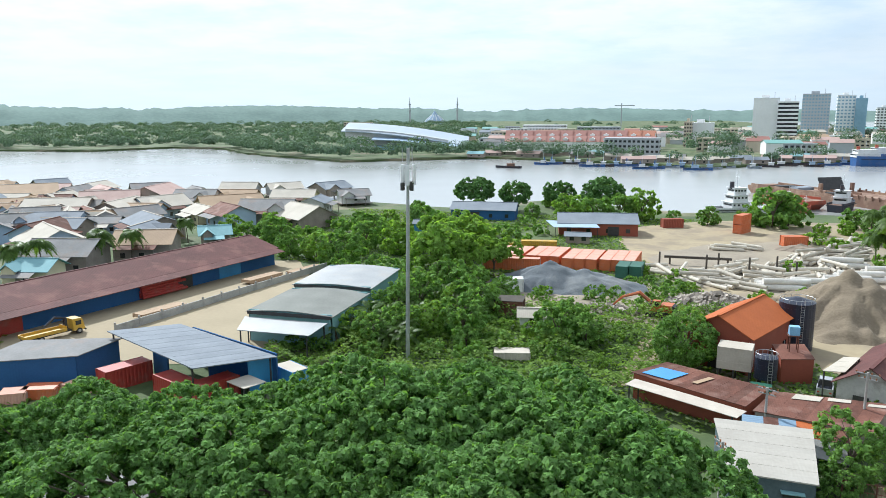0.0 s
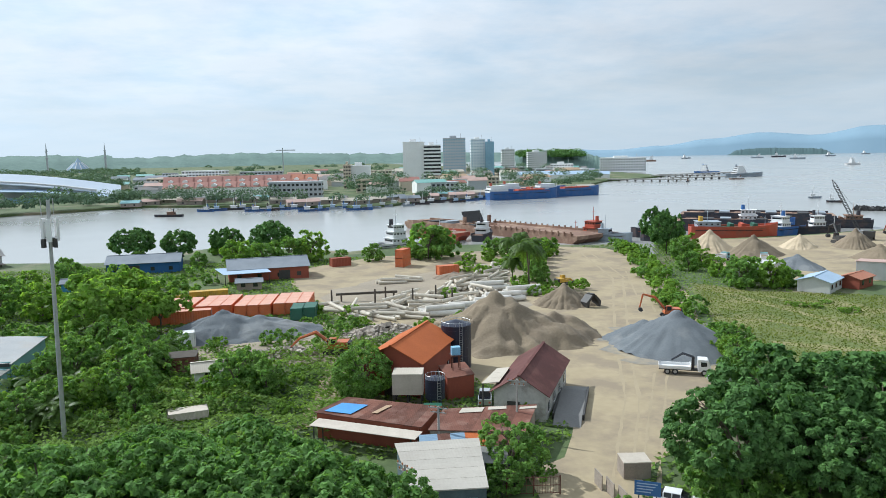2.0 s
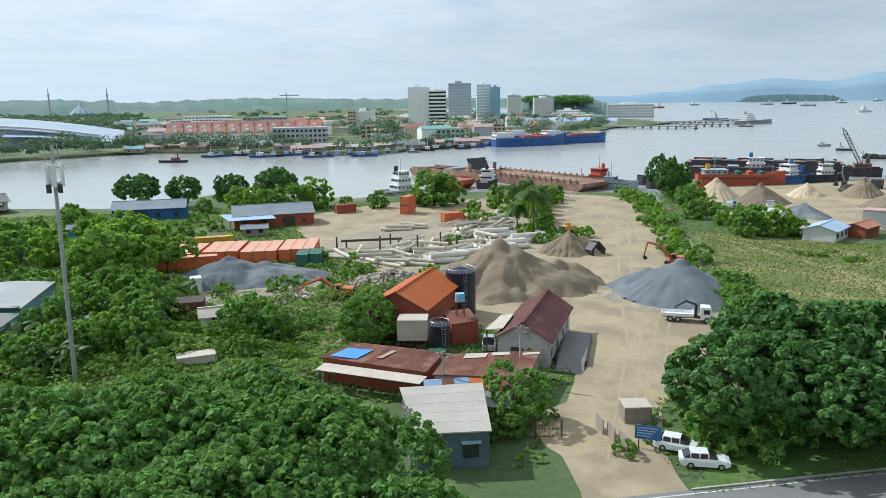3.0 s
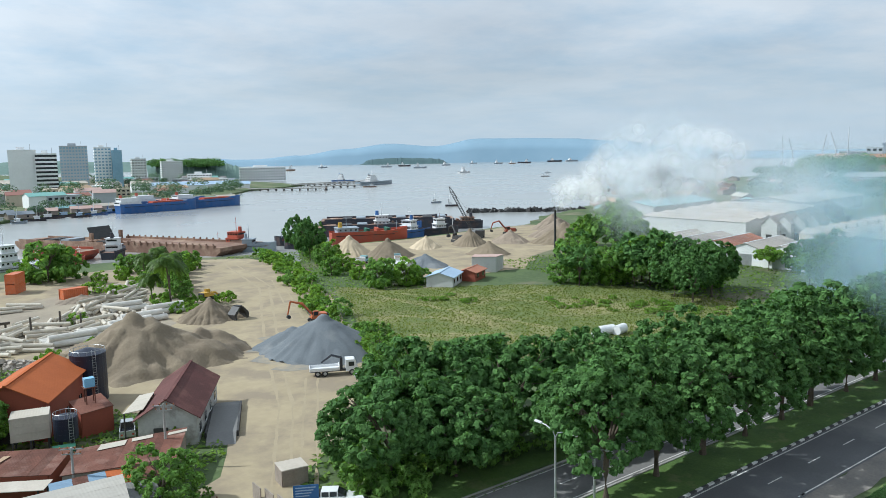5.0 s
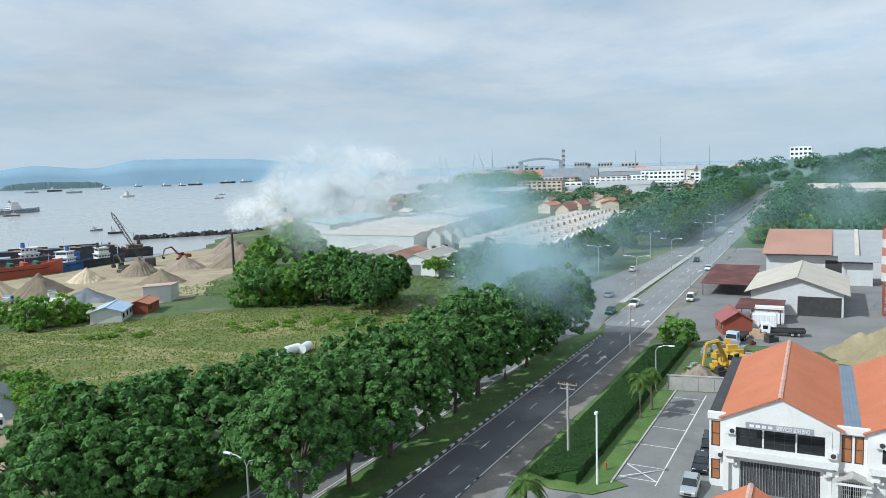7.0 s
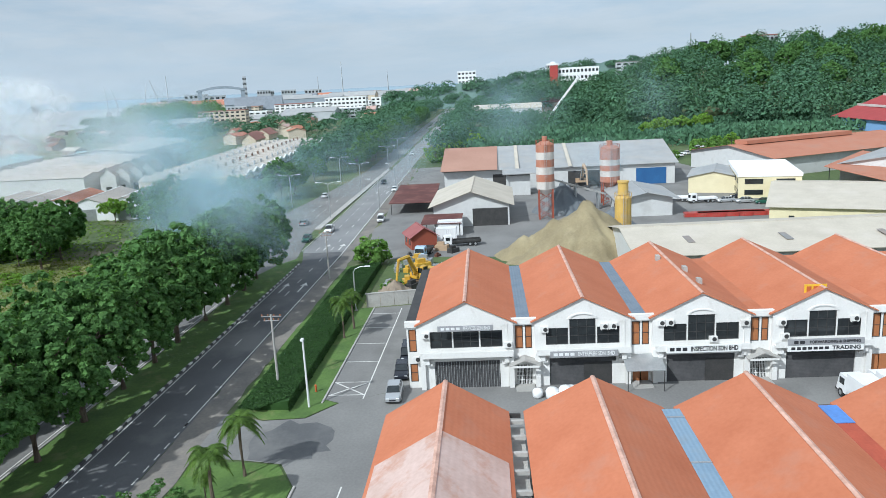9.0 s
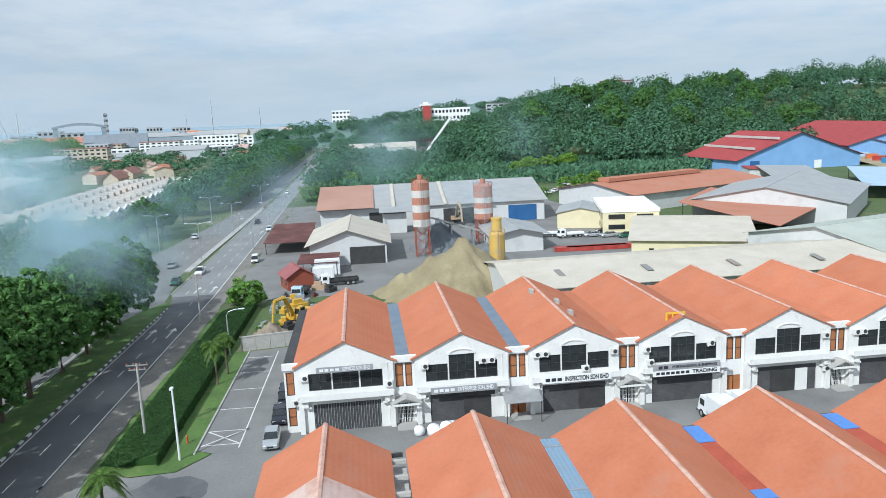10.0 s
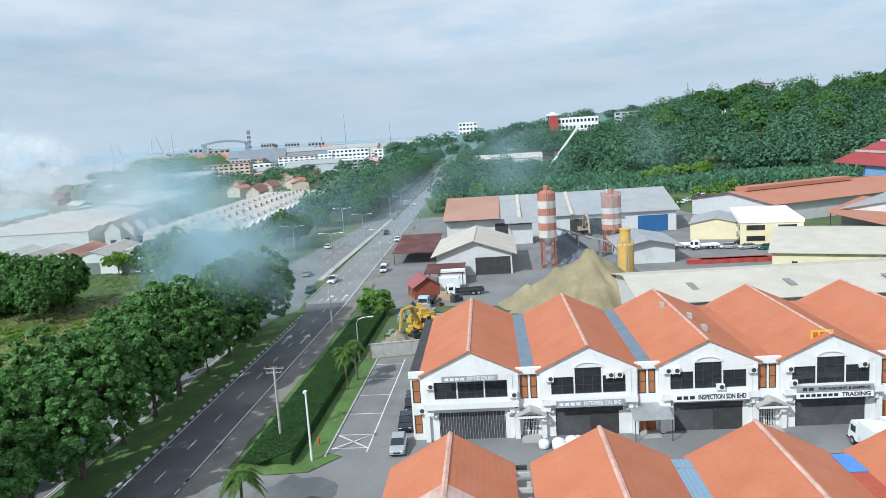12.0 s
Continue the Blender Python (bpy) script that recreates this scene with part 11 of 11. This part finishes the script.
for _ in range(260):
    az = r.uniform(-14, 8.5)
    f = (9 - az) / 23 * 9
    hs = [20, 26, 30, 35, 38, 43, 50, 52, 55, 58]
    hh = hs[int(f)] + (hs[min(9, int(f) + 1)] - hs[int(f)]) * (f - int(f))
    d = r.uniform(0.3, 1.0)
    places.append((*far_place(az, 1020 + 60 * d), hh * d - 6))
wood("rise_woods", "wooded skyline beyond the road", places, 9, 11, 46, 2.2, LEAF_HILL, 44)
for k in range(34):                 # taller crowns that stand out on the hill
    d, az = r.uniform(560, 860), radians(r.uniform(-31, -11))
    x, y = d * math.cos(az), d * math.sin(az)
    if (x < 420 and -255 < y < -165) or (425 < x < 570 and -375 < y < -300):
        continue
    plant(STREET[k % 3], x, y, hill_height(x, y), r.uniform(0, 360), r.uniform(1.3, 1.8), group="tall hill trees", label="tall dark rainforest tree on the hill")
places = [(*far_place(r.uniform(-9.5, -1.5), r.uniform(700, 850)), r.uniform(0, 12)) for _ in range(120)]
wood("rise_woods", "tall trees before the white public building", places, 9, 19, 60, 1.7, LEAF_HILL, 45)
places = [(*far_place(r.uniform(-12, 0.5), r.uniform(465, 610)), 0) for _ in range(150)]
wood("foot_woods", "low bushy trees at the foot of the hill", places, 6, 8, 56, 1.3, LEAF_HILL, 46)
# nipa palms below the hill
g = np.random.default_rng(12)
k = 20000
x, y = g.uniform(296, 480, k), g.uniform(-200, 22, k)
ok = (x - 0.35 * np.abs(y + 60) > 335) | ((y > -52) & (x > 296))
x, y = x[ok], y[ok]
k = len(x)
P = np.stack([x, y, g.uniform(0.8, 5.0, k)], 1)
N = np.stack([g.normal(-0.6, 0.5, k), g.normal(0, 0.6, k), g.normal(0.15, 0.2, k)], 1)
tagged(new("nipa_palms", leaf_mesh("nipa_palms", P, N, 1.5, LEAF_HILL, 12, 2.6)), "dense swamp of nipa palms", "palms", "", "stuff")
# woods along the road, the shores and behind the town
places = []
for k in range(170):
    x = 285 + 650 * r.random() ** 1.3
    places.append((x, 59 + (x - 300) * 0.024 + r.uniform(0, 20), 0) if k % 4 else (x + 40, 31 + (x - 300) * 0.022 - r.uniform(0, 10), 0))
wood("avenue_woods", "dense avenue trees lining the road", places, 6.5, 13, 110, 1.15, LEAF_HILL, 43)
places = [(r.uniform(470, 1350), 0, 0) for _ in range(330)]
places = [(x, (30 if k % 2 else 62) + (x - 300) * 0.022 + (r.uniform(-40, 0) if k % 2 else r.uniform(0, 42)), 0) for k, (x, _, _) in enumerate(places)]
wood("road_woods", "avenue trees and woods along the far road", places, 6, 11, 60, 1.5, LEAF_HILL, 33)
places = []
for _ in range(640):
    az = r.uniform(-7, 30)
    d = r.uniform(560, 1400)
    x, y = far_place(az, d)
    if abs(y - (45 + (x - 300) * 0.024)) > 22:
        places.append((x, y, 0))
wood("port_woods", "trees among houses near the port", places, 8, 9, 44, 2.0, LEAF_HILL, 34)
places = [(*far_place(r.uniform(20.5, 27), r.uniform(800, 1050)), 0) for _ in range(150)]
wood("dark_grove", "dark grove beyond the warehouses", places, 9, 22, 60, 2.0, LEAF_B, 35)
places = []
while len(places) < 900:
    az, d = r.uniform(68, 142), r.uniform(520, 2300)
    x, y = far_place(az, d)
    if az < 102 and (r.random() < 0.8 or d < 760):
        continue
    if in_poly(FAR_COAST)(x, y) and (abs(az - 107) > 5 or d < 640 or d > 790):
        places.append((x, y, 0.3))
wood("far_woods", "low green woods across the river", places, 9, 11, 60, 2.0, LEAF_SHORE_HAZED, 36)
places = []
for a, b in zip(FAR_COAST[1:14], FAR_COAST[2:15]):
    L = math.dist(a, b)
    for i in range(int(L / 4.5)):
        f = i / (L / 4.5)
        if a[0] > -40 and r.random() < 0.7:
            continue
        places.append((a[0] + (b[0] - a[0]) * f + r.uniform(-4, 4), a[1] + (b[1] - a[1]) * f + 7 + r.uniform(0, 12), 0.0))
wood("mangrove", "mangrove fringe along the far bank", places, 6.5, 10, 70, 1.2, LEAF_SHORE_HAZED, 37)
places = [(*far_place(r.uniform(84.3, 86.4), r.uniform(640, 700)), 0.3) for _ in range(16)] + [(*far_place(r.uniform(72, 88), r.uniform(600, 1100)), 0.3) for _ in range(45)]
wood("town_trees", "street trees among the town roofs", places, 7, 13, 60, 1.5, LEAF_SHORE_HAZED, 38)
places = [(*far_place(r.uniform(69.5, 74.2), r.uniform(1500, 1560)), 18) for _ in range(90)]
wood("headland_woods", "woods on the headland", places, 12, 16, 40, 3.0, LEAF_B, 39)

# ---- smoke from the stack ----
def smoke_material(name, strength, tint, core=0.0):
    m = bpy.data.materials.new(name)
    m.use_nodes = True
    n, l = m.node_tree.nodes, m.node_tree.links
    n.clear()
    out = n.new("ShaderNodeOutputMaterial")
    uv = n.new("ShaderNodeUVMap")
    uv.uv_map = "round"
    ln = n.new("ShaderNodeVectorMath"); ln.operation = "LENGTH"
    l.new(uv.outputs[0], ln.inputs[0])
    fall = n.new("ShaderNodeMapRange")
    fall.interpolation_type = "SMOOTHSTEP"
    fall.inputs["From Min"].default_value, fall.inputs["From Max"].default_value = 1.0, core
    l.new(ln.outputs["Value"], fall.inputs["Value"])
    co = n.new("ShaderNodeTexCoord")
    nz = n.new("ShaderNodeTexNoise")
    nz.inputs["Scale"].default_value, nz.inputs["Detail"].default_value = 0.12, 3
    l.new(co.outputs["Object"], nz.inputs["Vector"])
    wisp = n.new("ShaderNodeMapRange")
    wisp.inputs["From Min"].default_value, wisp.inputs["From Max"].default_value = -0.05, 0.85
    l.new(nz.outputs["Fac"], wisp.inputs["Value"])
    a = n.new("ShaderNodeMath"); a.operation = "MULTIPLY"
    l.new(fall.outputs[0], a.inputs[0]); l.new(wisp.outputs[0], a.inputs[1])
    b = n.new("ShaderNodeMath"); b.operation = "MULTIPLY"; b.inputs[1].default_value = strength
    l.new(a.outputs[0], b.inputs[0])
    d = n.new("ShaderNodeBsdfDiffuse"); d.inputs["Color"].default_value = (*tint, 1)
    tl = n.new("ShaderNodeBsdfTranslucent"); tl.inputs["Color"].default_value = (*tint, 1)
    ms = n.new("ShaderNodeMixShader"); ms.inputs[0].default_value = 0.5
    l.new(d.outputs[0], ms.inputs[1]); l.new(tl.outputs[0], ms.inputs[2])
    tr = n.new("ShaderNodeBsdfTransparent")
    fin = n.new("ShaderNodeMixShader")
    l.new(b.outputs[0], fin.inputs[0]); l.new(tr.outputs[0], fin.inputs[1]); l.new(ms.outputs[0], fin.inputs[2])
    l.new(fin.outputs[0], out.inputs[0])
    return m


def smoke(name, puffs, material, label, seed):
    """Soft round wisps at (x, y, z, radius), leaning every way, as one drifting mass."""
    rg = np.random.default_rng(seed)
    V, F, U = [], [], []
    k = 16
    for x, y, z, rad in puffs:
        nrm = rg.normal(size=3) * 0.16 + [-0.82, -0.5, 0.3]
        nrm /= np.linalg.norm(nrm)
        u = np.cross(nrm, [0.3, 0.2, 1.0]); u /= np.linalg.norm(u)
        w = np.cross(nrm, u)
        base = len(V)
        V.append((x, y, z)); U.append((0, 0))
        for i in range(k):
            a = 2 * math.pi * i / k
            p = np.array([x, y, z]) + (u * math.cos(a) + w * math.sin(a)) * rad
            V.append(tuple(p)); U.append((math.cos(a), math.sin(a)))
        for i in range(k):
            F.append((base, base + 1 + i, base + 1 + (i + 1) % k))
    me = bpy.data.meshes.new(name)
    me.from_pydata(V, [], F)
    lay = me.uv_layers.new(name="round")
    for lp in me.loops:
        lay.data[lp.index].uv = U[lp.vertex_index]
    me.materials.append(material)
    return tagged(new(name, me), label, "smoke", "", "stuff")


scene.cycles.transparent_max_bounces = 40


def drift(count, az, el, r, size, seed):
    """Puffs spread over ranges of bearing, height angle and distance as seen from the middle of the place."""
    q = random.Random(seed)
    out = []
    for _ in range(count):
        a, e, d = radians(q.uniform(*az)), radians(q.uniform(*el)), q.uniform(*r)
        out.append((d * math.cos(a), d * math.sin(a), max(4.0, EYE + d * math.tan(e)), q.uniform(*size)))
    return out


r = random.Random(77)
WHITE_SMOKE = smoke_material("white_smoke", 0.6, (0.97, 0.97, 0.97), 0.0)
VEIL_SMOKE = smoke_material("veil_smoke", 0.18, (0.86, 0.92, 0.97))
THIN_SMOKE = smoke_material("thin_smoke", 0.2, (0.55, 0.74, 0.83))
puffs = []
for i in range(150):                 # the plume leans with the wind as it rises and spreads
    f = (i / 149) ** 0.85
    rad = 0.9 + 8.5 * f ** 0.75
    side = 46 * f ** 1.3
    puffs.append((173.3 + side * 0.66 + r.gauss(0, rad * 0.75), 168.6 - side * 0.75 + r.gauss(0, rad * 0.75), 16.0 + 15.0 * f ** 0.62 + r.gauss(0, rad * 0.7), rad * r.uniform(0.6, 1.15) * (1 - 0.25 * f)))
smoke("smoke_plume", puffs, WHITE_SMOKE, "thick white smoke drifting from the stack", 3)
smoke("smoke_veil", drift(64, (25, 40), (-5.2, 2.2), (190, 250), (7, 15), 78) + drift(10, (34, 40), (-1, 3), (225, 250), (9, 14), 79), VEIL_SMOKE, "pale smoke veil spreading downwind of the stack", 5)
smoke("smoke_haze", drift(22, (18.6, 26), (-9.5, -4.8), (102, 120), (3.5, 7), 90) + drift(12, (16, 22), (-12, -8), (112, 128), (3, 5.5), 91) + drift(8, (18.5, 30), (-3.6, -0.8), (300, 380), (14, 24), 92) + drift(60, (20.5, 27.5), (-12, -4.5), (118, 140), (3, 6.5), 80) + drift(34, (15.5, 23.5), (-10, -6), (135, 160), (3.5, 7), 86) + drift(16, (19, 25), (-8, -3), (150, 185), (5, 10), 81) + drift(22, (22, 31), (-5, -1.5), (300, 420), (14, 26), 82)
      + drift(14, (6, 17), (-7, -3.6), (215, 300), (9, 16), 83) + drift(7, (-12, 4), (-4, -1), (300, 400), (16, 26), 84) + drift(5, (-9, -4), (-7.5, -5), (165, 185), (4, 7), 85), THIN_SMOKE, "thin bluish smoke hanging over trees and road", 4)
